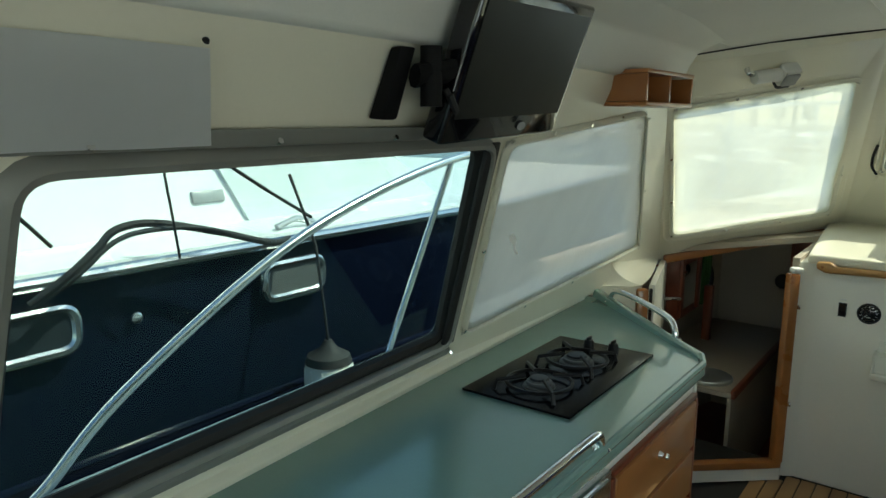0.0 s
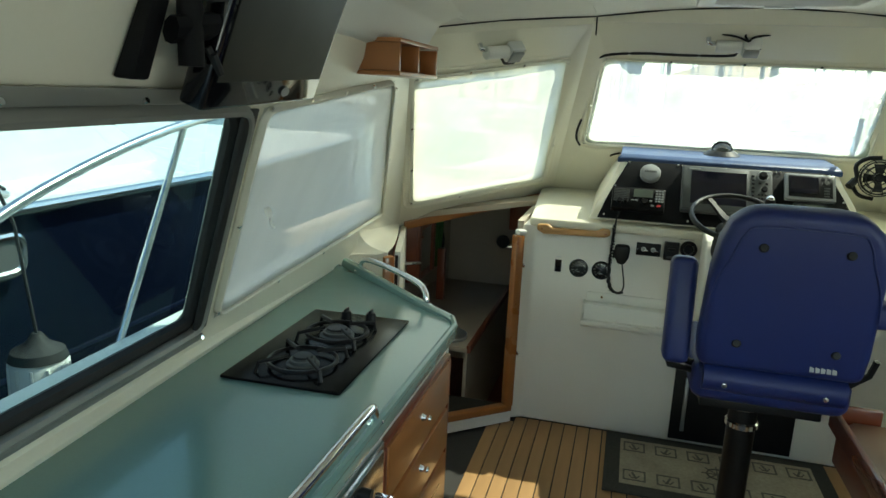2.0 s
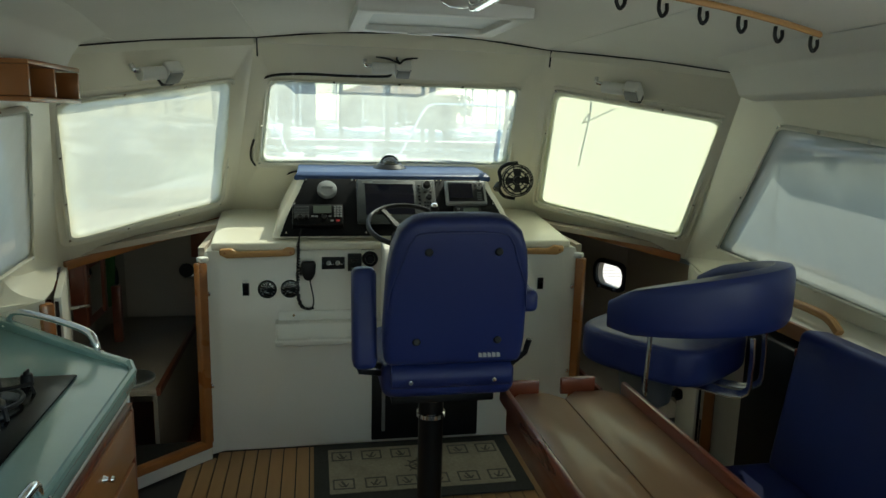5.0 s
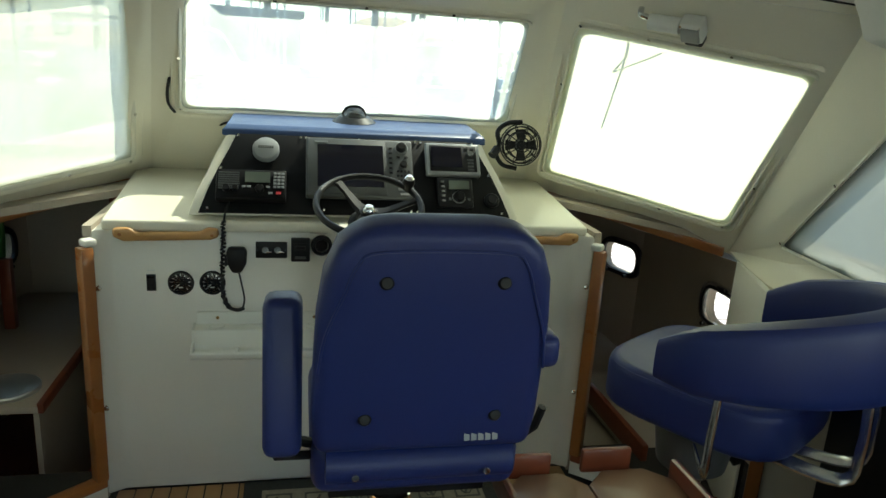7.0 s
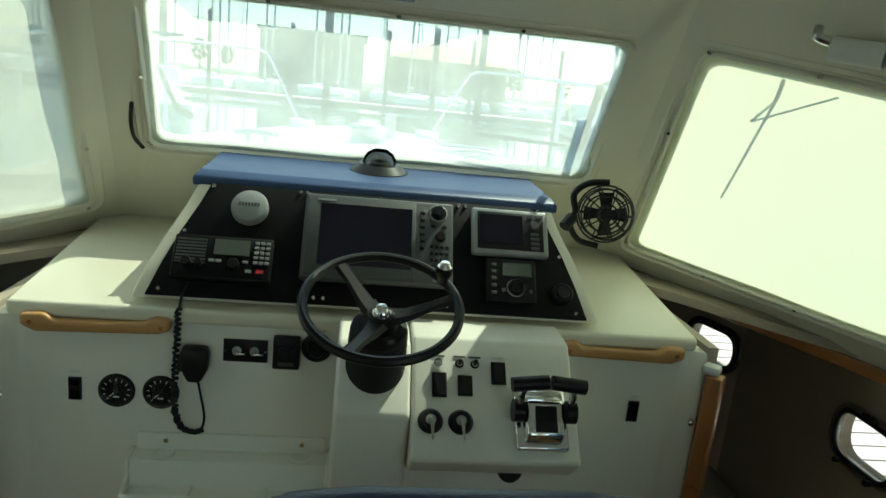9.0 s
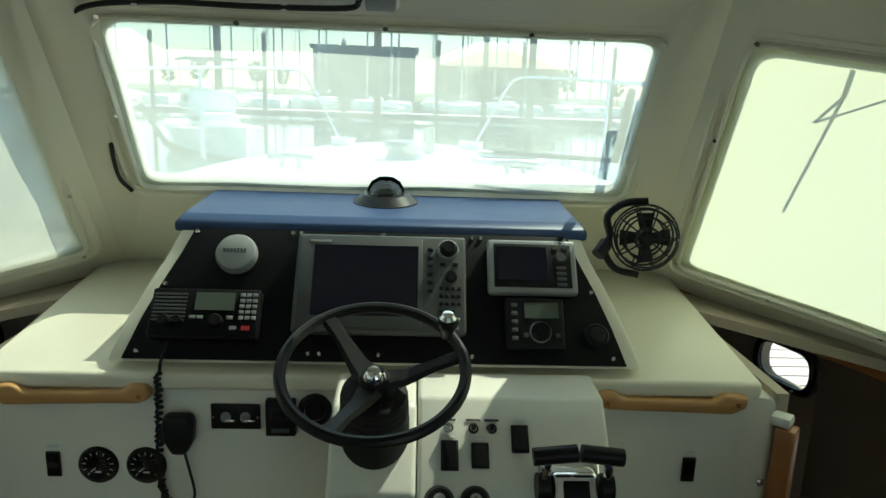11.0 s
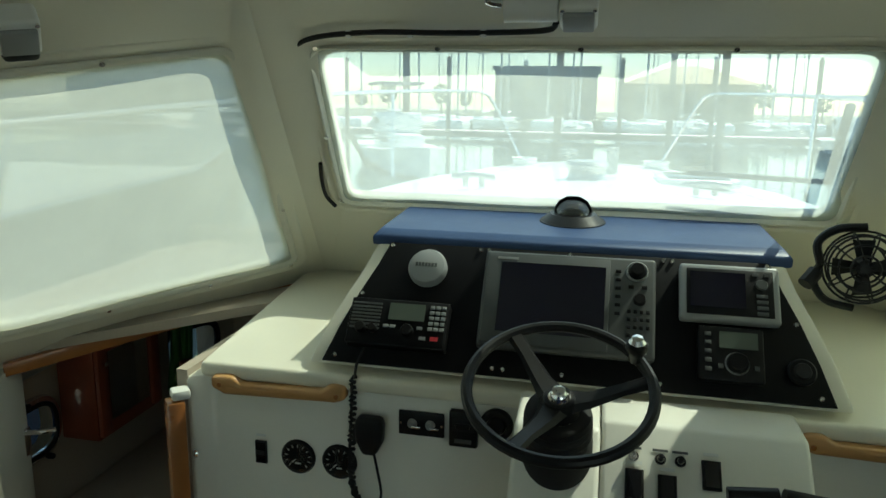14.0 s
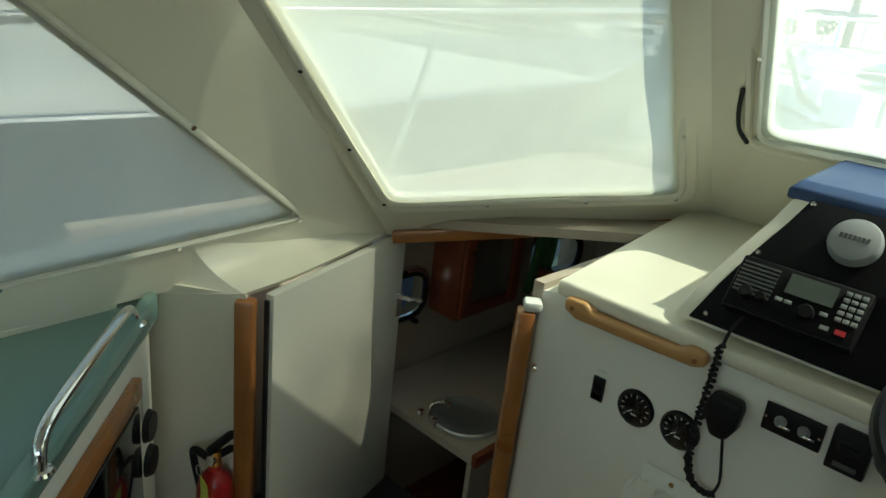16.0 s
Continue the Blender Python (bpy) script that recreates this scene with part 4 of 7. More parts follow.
for k in range(4):
    a = 90 * k
    bm = slab([(0.012, -0.012, 0.004), (0.062, -0.026, 0.010), (0.066, 0.018, -0.012), (0.014, 0.012, -0.004)], (0, 0, 0.002))
    bmesh.ops.transform(bm, matrix=pose(0, 0, 0, 0, 0, a), verts=bm.verts)
    part("blade", bm, BLACK, fan)
part("motor", lathe([(0, -0.04), (0.020, -0.036), (0.024, 0.02), (0.018, 0.055), (0, 0.06)], n=20), BLACK, fan)
part("yoke", tube([(0.088, 0.0, 0), (0.10, -0.04, 0.0), (0.07, -0.085, 0.0), (0.01, -0.098, 0.0)], 0.009, 8, curved=5), BLACK, fan)
part("bracket", tube([(0.088, 0.0, 0), (0.098, 0.05, 0.0), (0.06, 0.085, 0.0), (0.0, 0.094, 0.0)], 0.010, 8, curved=5), BLACK, fan)
part("foot", tube([(0.096, -0.02, 0), (0.118, -0.05, -0.02)], 0.018, 10), BLACK, fan)

# ---- galley ----
GALLEY = pose(0.015, 0.08, 0.03)
CZ = 0.875
outline = [(-0.958, -1.25), (-0.958, 2.44), (-0.985, 2.525), (-1.09, 2.605), (-1.585, 3.035), (-1.66, 3.045), (-1.61, 2.05), (-1.44, -1.25)]
wt = thing("worktop", "sea green moulded worktop with a raised edge", "worktop", m=GALLEY)
part("slab", slab([(x, y, CZ - 0.04) for x, y in outline], (0, 0, 0.04)), COUNTER, wt, bevel=0.008, segs=3)
part("front_lip", tube([(-0.967, -1.25, CZ), (-0.967, 2.44, CZ), (-0.995, 2.515, CZ + 0.002)], 0.013, 8, flat=0.9), COUNTER, wt)
bm = slab([(-0.962, 2.43, CZ - 0.03), (-0.985, 2.525, CZ - 0.03), (-1.09, 2.605, CZ - 0.03), (-1.585, 3.035, CZ - 0.03), (-1.615, 3.02, CZ - 0.03), (-1.11, 2.575, CZ - 0.03), (-1.01, 2.50, CZ - 0.03)], (0, 0, 0.04))
for v in bm.verts:
    if v.co.z > CZ - 0.01:
        v.co.z += max(0.0, v.co.y - 2.5) * 0.045
part("end_lip", bm, COUNTER, wt, bevel=0.008)
part("upstand", slab([(-1.424, -1.25, CZ - 0.01), (-1.654, 2.95, CZ - 0.01), (-1.636, 2.95, CZ + 0.035), (-1.406, -1.25, CZ + 0.035)], (0.026, 0, -0.020)), GELCOAT, wt, bevel=0.004)


# units below the worktop
def unit(y0, y1, name, label, cat):
    u = thing(name, label, cat, "galley units", GALLEY)
    part("body", box(0.58, y1 - y0 - 0.004, 0.858, (-1.28, (y0 + y1) / 2, 0.403)), PANEL, u, bevel=0.004)
    return u


FX = -0.978
u = unit(1.79, 2.44, "drawer_unit", "galley drawer unit with varnished wooden fronts", "drawer unit")
for k, (z0, z1) in enumerate(((0.615, 0.765), (0.455, 0.60), (0.08, 0.44))):
    d = part("drawer_front", box(0.022, 0.60, z1 - z0, (FX, 2.11, (z0 + z1) / 2)), TEAK, u, "varnished teak drawer front", bevel=0.005)
    kb = part("knob", lathe([(0, 0.028), (0.008, 0.026), (0.010, 0.020), (0.006, 0.012), (0.011, 0.002), (0.012, 0)], (FX + 0.011, 2.10, (z0 + z1) / 2 + 0.02), (0, 90, 0), n=16), CHROME, d, "chrome knob")
for y in (1.80, 2.428):
    part("face_trim", box(0.018, 0.022, 0.72, (FX - 0.002, y, 0.405)), MAHOG, u, bevel=0.004)
part("top_trim", box(0.018, 0.63, 0.016, (FX - 0.002, 2.114, 0.776)), MAHOG, u, bevel=0.004)
u = unit(1.20, 1.785, "oven_unit", "galley unit with a built-in steel oven", "oven")
part("oven_frame", box(0.024, 0.56, 0.70, (FX, 1.49, 0.455)), STEEL, u, bevel=0.004)
part("oven_door", box(0.014, 0.46, 0.44, (FX + 0.016, 1.49, 0.40)), GLOSSBLACK, u, "black glass oven door", bevel=0.003)
part("control_strip", box(0.012, 0.50, 0.075, (FX + 0.016, 1.49, 0.76)), STEEL, u, bevel=0.003)
part("door_handle", tube([(FX + 0.02, 1.29, 0.70), (FX + 0.055, 1.30, 0.705), (FX + 0.055, 1.69, 0.705), (FX + 0.02, 1.70, 0.70)], 0.009, 8), CHROME, u, "chrome bar handle")
for y in (1.33, 1.42, 1.51, 1.60):
    part("control_knob", lathe([(0, 0.022), (0.012, 0.022), (0.015, 0.0)], (FX + 0.022, y, 0.765), (0, 90, 0), n=16), BLACK, u)
for y0, y1 in ((0.45, 1.195), (-1.2, 0.445)):
    u = unit(y0, y1, "cupboard", "galley cupboard with varnished wooden door", "cupboard")
    d = part("cupboard_door", box(0.022, y1 - y0 - 0.06, 0.66, (FX, (y0 + y1) / 2, 0.42)), TEAK, u, bevel=0.005)
    part("knob", lathe([(0, 0.030), (0.011, 0.022), (0.006, 0.012), (0.013, 0)], (FX + 0.011, y1 - 0.09, 0.66), (0, 90, 0), n=14), CHROME, d)
# locker on the slanted end of the galley, with dark door
u = thing("end_locker", "cream locker at the worktop end with dark glass door", "locker", "galley units", GALLEY)
endp = [(-0.985, 2.445), (-1.0, 2.515), (-1.10, 2.59), (-1.575, 3.005), (-1.60, 3.0), (-1.60, 2.445)]
part("body", slab([(x, y, -0.026) for x, y in endp], (0, 0, 0.856)), PANEL, u, bevel=0.004)
E_M = GALLEY @ Matrix.Translation((-1.10, 2.59, 0)) @ pose(0, 0, 0, 0, 0, math.degrees(math.atan2(0.415, -0.475)))
for nm, bmx, mt_, lb in (("frame_rail", box(0.52, 0.022, 0.05, (0.24, -0.012, 0.745)), TEAK, "varnished wooden frame rail"),
                         ("frame_rail", box(0.52, 0.022, 0.05, (0.24, -0.012, 0.16)), TEAK, "varnished wooden frame rail"),
                         ("frame_stile", box(0.04, 0.022, 0.62, (0.0, -0.012, 0.45)), TEAK, "varnished wooden frame stile"),
                         ("door", box(0.44, 0.016, 0.53, (0.245, -0.018, 0.452)), GLOSSBLACK, "black gloss door"),
                         ("notice", box(0.05, 0.003, 0.11, (0.575, -0.003, 0.66)), WHITEPL, "small white notice")):
    o = part(nm, bmx, mt_, u, lb, bevel=0.004)
    o.matrix_world = E_M
for z in (0.64, 0.545):
    lt = part("latch", lathe([(0, 0.016), (0.034, 0.014), (0.040, 0.0)], (0.50, -0.028, z), (90, 0, 0), n=20), BLACK, u, "round black latch")
    lt.matrix_world = E_M

# gas hob
HOBGLASS = material("hob_glass", (0.005, 0.005, 0.006), 0.22, ior=1.22, stain=0.1)
hob = thing("gas_hob", "black glass two-burner gas hob in the worktop", "hob", m=pose(-1.260, 2.192, CZ + 0.031, 0, 0, 1))
part("glass_plate", box(0.332, 0.600, 0.008, (0, 0, 0.004)), HOBGLASS, hob, "black glass plate", bevel=0.003)
for k, (y, r) in enumerate(((-0.165, 0.036), (0.075, 0.042))):
    bn = part("burner", lathe([(0, 0.024), (r * 0.8, 0.024), (r * 0.85, 0.020), (r, 0.018), (r * 1.05, 0.010), (r * 1.25, 0.007), (r * 1.25, 0)], (0.005, y, 0.008), n=28), GREYPL, hob, "round gas burner")
    part("burner_cap", lathe([(0, 0.006), (r * 0.7, 0.005), (r * 0.78, 0)], (0.005, y, 0.032), n=24), BLACK, bn)
    part("pan_ring", tube([(0.005 + 0.092 * math.cos(2 * math.pi * i / 28), y + 0.092 * math.sin(2 * math.pi * i / 28), 0.024) for i in range(28)], 0.006, 6, closed=True), BLACK, hob)
    for j in range(4):
        a = radians(45 + 90 * j)
        c, s = math.cos(a), math.sin(a)
        part("pan_support", tube([(0.005 + c * 0.13, y + s * 0.13, 0.008), (0.005 + c * 0.122, y + s * 0.122, 0.036), (0.005 + c * 0.04, y + s * 0.04, 0.042)], 0.006, 6), BLACK, hob)
for x, y in ((-0.028, 0.235), (0.052, 0.245)):
    kb = part("knob", lathe([(0, 0.028), (0.013, 0.028), (0.016, 0.022), (0.018, 0.0)], (x, y, 0.008), n=20), BLACK, hob)
    part("grip", box(0.007, 0.032, 0.014, (x, y, 0.040)), BLACK, kb, bevel=0.003)

# chrome rails on the worktop
for pts in ([(-1.50, 2.945, CZ + 0.01), (-1.485, 2.93, CZ + 0.05), (-1.44, 2.895, CZ + 0.07), (-1.30, 2.78, CZ + 0.075), (-1.165, 2.665, CZ + 0.068), (-1.125, 2.63, CZ + 0.045), (-1.115, 2.622, CZ)],
            [(-0.975, 1.72, CZ), (-0.975, 1.71, CZ + 0.03), (-0.975, 1.67, CZ + 0.042), (-0.975, 1.40, CZ + 0.042), (-0.975, 1.16, CZ + 0.042), (-0.975, 1.12, CZ + 0.03), (-0.975, 1.11, CZ)]):
    r = thing("chrome_rail", "chrome safety rail on the worktop edge", "rail", "worktop rails", GALLEY)
    part("bar", tube(pts, 0.0115, 12, curved=5), CHROME, r)
    for q in (pts[0], pts[-1]):
        part("flange", lathe([(0.012, 0.008), (0.019, 0.006), (0.022, 0.0)], (q[0], q[1], q[2]), n=20), CHROME, r)

# television on its arm
tv = thing("television", "black flat television tilted on a wall arm", "television")
BL, BR, TR, TL = (Vector(p) for p in ((-1.114, 1.384, 1.606), (-1.140, 1.850, 1.623), (-1.040, 1.850, 1.893), (-1.014, 1.384, 1.876)))
tn = (BR - BL).cross(TL - BL).normalized()
tn = tn if tn.x > 0 else -tn
part("case", slab([BL, BR, TR, TL], tn * -0.045), GLOSSBLACK, tv, "gloss black case", bevel=0.008, segs=3)
ex, ey = (BR - BL).normalized(), (TL - BL).normalized()
a = [BL + ex * 0.018 + ey * 0.05, BR - ex * 0.018 + ey * 0.05, TR - ex * 0.018 - ey * 0.022, TL + ex * 0.018 - ey * 0.022]
part("screen", slab([p + tn * 0.0005 for p in a], tn * 0.002), TVSCREEN, tv, "matt dark screen")
lg = part("badge", lathe([(0, 0.002), (0.010, 0.002), (0.012, 0)], n=20), SILVERPL, tv, "small oval silver badge")
lg.matrix_world = look(BL.lerp(BR, 0.62) + ey * 0.026 + tn * 0.003, BL.lerp(BR, 0.62) + ey * 0.026 - tn) @ Matrix.Diagonal((1.5, 0.8, 1, 1))
ctr = (BL + TR) / 2 - tn * 0.05
part("back_plate", box(0.03, 0.11, 0.11, ctr), BLACKPANEL, tv, bevel=0.005)
wp = Vector((-1.110, 1.31, 1.725))
part("wall_plate", slab([on_side(1.276, 1.655, 0.002), on_side(1.276, 1.772, 0.002), (-1.108, 1.276, 1.772), (-1.152, 1.276, 1.652)], (0, 0.038, 0)), BLACKPANEL, tv, bevel=0.005)
part("arm", tube([wp, wp + Vector((0.02, 0.06, 0.01)), ctr], 0.024, 8, flat=0.7), BLACKPANEL, tv, "black swivel arm")
part("joint", cyl(0.019, 0.10, wp + Vector((0.012, 0.03, 0.0))), BLACKPANEL, tv)
part("cable", tube([wp + Vector((0.02, 0.06, -0.02)), wp + Vector((0.03, 0.08, -0.06)), wp + Vector((0.03, 0.06, -0.03))], 0.006, 6, curved=5), RUBBER, tv)

# small open wooden shelf
sh = thing("wall_shelf", "small open varnished wooden pigeonhole shelf", "shelf")
x0, x1, y0, y1, z0, z1 = -1.232, -1.100, 2.32, 2.715, 1.692, 1.795
part("bottom", box(x1 - x0, y1 - y0, 0.012, ((x0 + x1) / 2, (y0 + y1) / 2, z0 + 0.006)), TEAK, sh, bevel=0.002)
part("top", box(x1 - x0, y1 - y0, 0.012, ((x0 + x1) / 2, (y0 + y1) / 2, z1 - 0.006)), TEAK, sh, bevel=0.002)
part("back", box(0.01, y1 - y0 - 0.03, z1 - z0 - 0.026, (x0 + 0.006, (y0 + y1) / 2, (z0 + z1) / 2)), TEAK, sh)
for y, nm in ((y0 + 0.007, "side"), ((y0 + y1) / 2 - 0.01, "divider"), (y1 - 0.007, "side")):
    part(nm, box(x1 - x0 - 0.004, 0.012, z1 - z0 - 0.026, ((x0 + x1) / 2, y, (z0 + z1) / 2)), TEAK, sh, bevel=0.002)

# paper sheet taped over the beam and a worn light fitting hole
bm = bmesh.new()
G = []
for i in range(13):
    y = 0.40 + 0.548 * i / 12
    col = []
    for j in range(7):
        z = 1.748 - 0.122 * j / 6
        cut = max(0.0, (i - 10.5)) * (1 - j / 6) * 0.012
        p = on_side(y - cut * 2, z, 0.022 + 0.006 * noise.noise(Vector((y * 6, z * 8, 0))))
        col.append(bm.verts.new(p))
    G.append(col)
for a_, b_ in zip(G, G[1:]):
    for j in range(6):
        bm.faces.new((a_[j], a_[j + 1], b_[j + 1], b_[j]))
bmesh.ops.solidify(bm, geom=bm.faces, thickness=0.002)
single("paper_sheet", bm, PAPER, "white paper sheet taped above the galley window", "paper")
b = lathe([(0, 0.004), (0.004, 0.003), (0.005, 0.0)], on_side(0.906, 1.755, 0.02), (0, 60, 0), n=16)
single("cable_gland", b, RUBBER, "small dark cable gland in the beam", "cable gland")

# suction hook on the side window cover
hk = thing("suction_hook", "small white plastic hook on the window cover", "hook")
p = on_side(2.06, 1.325, 0.016)
part("cup", lathe([(0, 0.006), (0.012, 0.005), (0.018, 0.0)], p, (0, 65, 0), n=18), WHITEPL, hk)
part("hook", tube([p + Vector((0.006, 0, -0.005)), p + Vector((0.010, -0.004, -0.03)), p + Vector((0.02, -0.004, -0.04))], 0.004, 6, curved=4), WHITEPL, hk)

# fire extinguisher on the bulkhead
fx = thing("fire_extinguisher", "red fire extinguisher with a yellow tag", "fire extinguisher", m=pose(-1.47, 3.205, 0.06))
part("cylinder", lathe([(0, 0.0), (0.042, 0.0), (0.048, 0.01), (0.048, 0.32), (0.040, 0.36), (0.018, 0.385), (0.018, 0.40), (0, 0.40)], n=28), RED, fx, "red steel cylinder")
part("valve", cyl(0.017, 0.05, (0, 0, 0.42), n=18), BRASS, fx)
part("gauge", cyl(0.013, 0.012, (0.012, -0.018, 0.425), (70, 0, 20), n=16), STEEL, fx)
part("lever", slab([(-0.012, -0.02, 0.44), (0.012, -0.02, 0.44), (0.014, 0.075, 0.475), (-0.014, 0.075, 0.475)], (0, 0, 0.012)), BLACK, fx, bevel=0.003)
part("handle", slab([(-0.012, -0.02, 0.415), (0.012, -0.02, 0.415), (0.012, 0.07, 0.425), (-0.012, 0.07, 0.425)], (0, 0, 0.010)), BLACK, fx, bevel=0.003)
part("hose", tube([(0, -0.02, 0.43), (-0.05, -0.03, 0.43), (-0.075, -0.02, 0.38), (-0.07, 0.0, 0.25)], 0.010, 8, curved=6), RUBBER, fx, "black hose")
part("bracket", box(0.05, 0.012, 0.07, (0.0, 0.07, 0.47)), BLACK, fx, bevel=0.003)
part("tag", slab([(0.02, -0.05, 0.40), (0.055, -0.052, 0.39), (0.085, -0.055, 0.29), (0.03, -0.055, 0.285)], (0, -0.002, 0)), YELLOW, fx, "yellow paper tag")
part("pin_ring", tube([(0.014 * math.cos(k), -0.045, 0.40 + 0.014 * math.sin(k)) for k in [2 * math.pi * i / 14 for i in range(14)]], 0.002, 5, closed=True), STEEL, fx)

# ---- companionways beside the console ----
for s in (-1, 1):
    side = "port" if s == -1 else "starboard"
    A, B = Vector((s * 1.45, 3.28, 0)), Vector((s * 0.925, 3.745, 0))
    d = (B - A).normalized()
    nrm = Vector((d.y * s, -d.x * s, 0))
    nrm = nrm if nrm.y < 0 else -nrm
    out_ = A - d * 0.40
    b = slab([(out_.x, out_.y, 0.0), (A.x, A.y, 0.0), (A.x, A.y, 0.935), (out_.x, out_.y, 0.95)], -nrm * 0.03)
    tagged(finish(b, "wall_bulkhead_" + side, GELCOAT), "cream bulkhead beside the companionway", "wall", kind="structure")
    c = (A + B) / 2
    ang = math.degrees(math.atan2(d.y, d.x))
    b = box((B - A).length, 0.03, 0.06, (c.x, c.y, 0.03), (0, 0, ang))
    tagged(finish(b, "sill_riser_" + side, PANEL), "cream riser under the companionway sill", "sill", kind="structure")
    dw = tagged(new("door_1" if s == -1 else "door_2"), "varnished wooden companionway frame", "door frame", kind="structure")
    part("sill", box((B - A).length, 0.05, 0.035, (c.x, c.y, 0.078), (0, 0, ang)), MAHOG if s == 1 else TEAK, dw, bevel=0.006)
    part("jamb", box(0.045, 0.05, 0.90, (B.x + s * 0.012, B.y - 0.01, 0.535), (0, 0, ang)), TEAK, dw, bevel=0.008)
    part("jamb", box(0.05, 0.045, 0.92, (A.x, A.y, 0.465), (0, 0, ang)), TEAK, dw, bevel=0.008)
    part("jamb_cap", box(0.045, 0.045, 0.026, (B.x + s * 0.002, B.y + 0.0, 0.998), (0, 0, ang)), WHITEPL, dw, bevel=0.008)
    H0, H1 = Vector((s * 1.575, 3.875, 0.93)), Vector((s * 0.945, 4.60, 1.045))
    part("header", slab([H0, H1, H1 + Vector((0, 0, 0.045)), H0 + Vector((0, 0, 0.04))], (-s * 0.02, -0.02, 0)), TEAK, dw, "varnished wooden header", bevel=0.005)
    # dark strip put in for the shadow between header and wall
    part("header_shadow_gap", slab([H0 + Vector((s * 0.01, 0.01, 0.042)), H1 + Vector((s * 0.01, 0.01, 0.048)), H1 + Vector((s * 0.01, 0.01, 0.08)), H0 + Vector((s * 0.01, 0.01, 0.055))], (s * 0.02, 0.02, 0)), CAULKSHADE, dw)
# port door, swung open into the washroom
dr = thing("washroom_door", "open cream laminate washroom door on hinges", "door")
part("leaf", slab([(-1.435, 3.325, -0.25), (-1.60, 3.93, -0.25), (-1.60, 3.93, 0.946), (-1.435, 3.325, 0.936)], (0.026, 0.008, 0)), DOORWHITE, dr, bevel=0.003)
part("seal", slab([(-1.428, 3.318, -0.25), (-1.440, 3.34, -0.25), (-1.440, 3.34, 0.92), (-1.428, 3.318, 0.92)], (0.012, 0.003, 0)), RUBBER, dr)
part("latch", box(0.02, 0.025, 0.09, (-1.575, 3.925, 0.70)), CHROME, dr, bevel=0.004)
part("handle", tube([(-1.57, 3.92, 0.73), (-1.52, 3.93, 0.735), (-1.50, 3.96, 0.73)], 0.008, 8, curved=4), CHROME, dr)

# starboard door, swung open against the hull
dr = thing("cabin_door", "open cream laminate cabin door with a wooden edge", "door")
part("leaf", slab([(1.435, 3.325, -0.25), (1.575, 3.735, -0.25), (1.575, 3.735, 0.944), (1.435, 3.325, 0.936)], (-0.026, 0.008, 0)), DOORWHITE, dr, bevel=0.003)
part("seal", slab([(1.428, 3.318, -0.25), (1.440, 3.34, -0.25), (1.440, 3.34, 0.92), (1.428, 3.318, 0.92)], (-0.012, 0.003, 0)), RUBBER, dr)

# washroom seen through the port doorway
vn = thing("vanity_counter", "cream vanity counter darkened for the dim washroom, wooden edge", "counter")
# cream top and front take the lining colour, darker for the washroom's dimness
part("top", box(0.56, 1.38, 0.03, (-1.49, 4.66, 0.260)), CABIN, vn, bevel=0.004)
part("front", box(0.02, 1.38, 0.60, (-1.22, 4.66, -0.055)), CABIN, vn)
part("edge", box(0.025, 1.38, 0.045, (-1.205, 4.66, 0.265)), MAHOG, vn, "varnished wooden edge", bevel=0.006)
BASINSTEEL = material("brushed_steel", (0.62, 0.63, 0.62), 0.36, metal=0.85, stain=0.06)
sk = thing("wash_basin", "round stainless wash basin with a tap", "basin", m=pose(-1.375, 4.12, 0.276) @ Matrix.Scale(0.7, 4))
part("bowl", lathe([(0.178, 0.0), (0.182, 0.020), (0.174, 0.027), (0.160, 0.024), (0.140, 0.012), (0.09, 0.005), (0, 0.003)], n=40), BASINSTEEL, sk)
part("tap", tube([(-0.10, -0.16, 0.0), (-0.10, -0.16, 0.09), (-0.07, -0.12, 0.11), (-0.05, -0.08, 0.09)], 0.012, 10, curved=5), CHROME, sk)
for x in (-0.15, -0.05):
    part("tap_knob", lathe([(0, 0.05), (0.016, 0.048), (0.02, 0.03), (0.010, 0.02), (0.012, 0)], (x, -0.18, 0), n=16), CHROME, sk)
cb = thing("mirror_cabinet", "red wooden washroom cabinet with a mirror door", "cabinet")
part("body", box(0.15, 0.36, 0.37, (-1.69, 4.46, 0.70)), MAHOG, cb, bevel=0.005)
MIRROR = material("mirror_glass", (0.8, 0.82, 0.8), 0.03, metal=1.0)
part("mirror", box(0.006, 0.22, 0.26, (-1.612, 4.46, 0.70)), MIRROR, cb, "mirror glass")
for y in (4.31, 4.61):
    part("stile", box(0.016, 0.05, 0.34, (-1.608, y, 0.70)), MAHOG, cb, bevel=0.003)
part("knob", lathe([(0, 0.02), (0.010, 0.016), (0.006, 0)], (-1.60, 4.31, 0.80), (0, 90, 0), n=14), CHROME, cb)
tr_ = thing("towel_rail", "dark grey rail on the hull side", "rail")
part("bar", tube([(-1.74, 3.75, 0.80), (-1.70, 3.78, 0.83), (-1.66, 4.16, 0.86)], 0.012, 8), ALU, tr_)
gn = thing("wash_cloth", "green wash cloth hanging in the washroom", "cloth")
bm = bmesh.new()
for k in range(5):
    tube([(-1.66 + 0.012 * math.sin(k * 2.1), 4.82 + k * 0.022, 0.92), (-1.65 + 0.014 * math.cos(k * 1.7), 4.80 + k * 0.026, 0.75), (-1.66, 4.79 + k * 0.03, 0.50 + 0.04 * math.sin(k * 3))], 0.018, 8, curved=5, bm=bm)
part("folds", bm, GREENLEAF, gn)
part("peg", box(0.03, 0.05, 0.03, (-1.70, 4.86, 0.93)), BLACK, gn)
shw = thing("shower_set", "chrome shower mixer with a hanging hose", "shower")
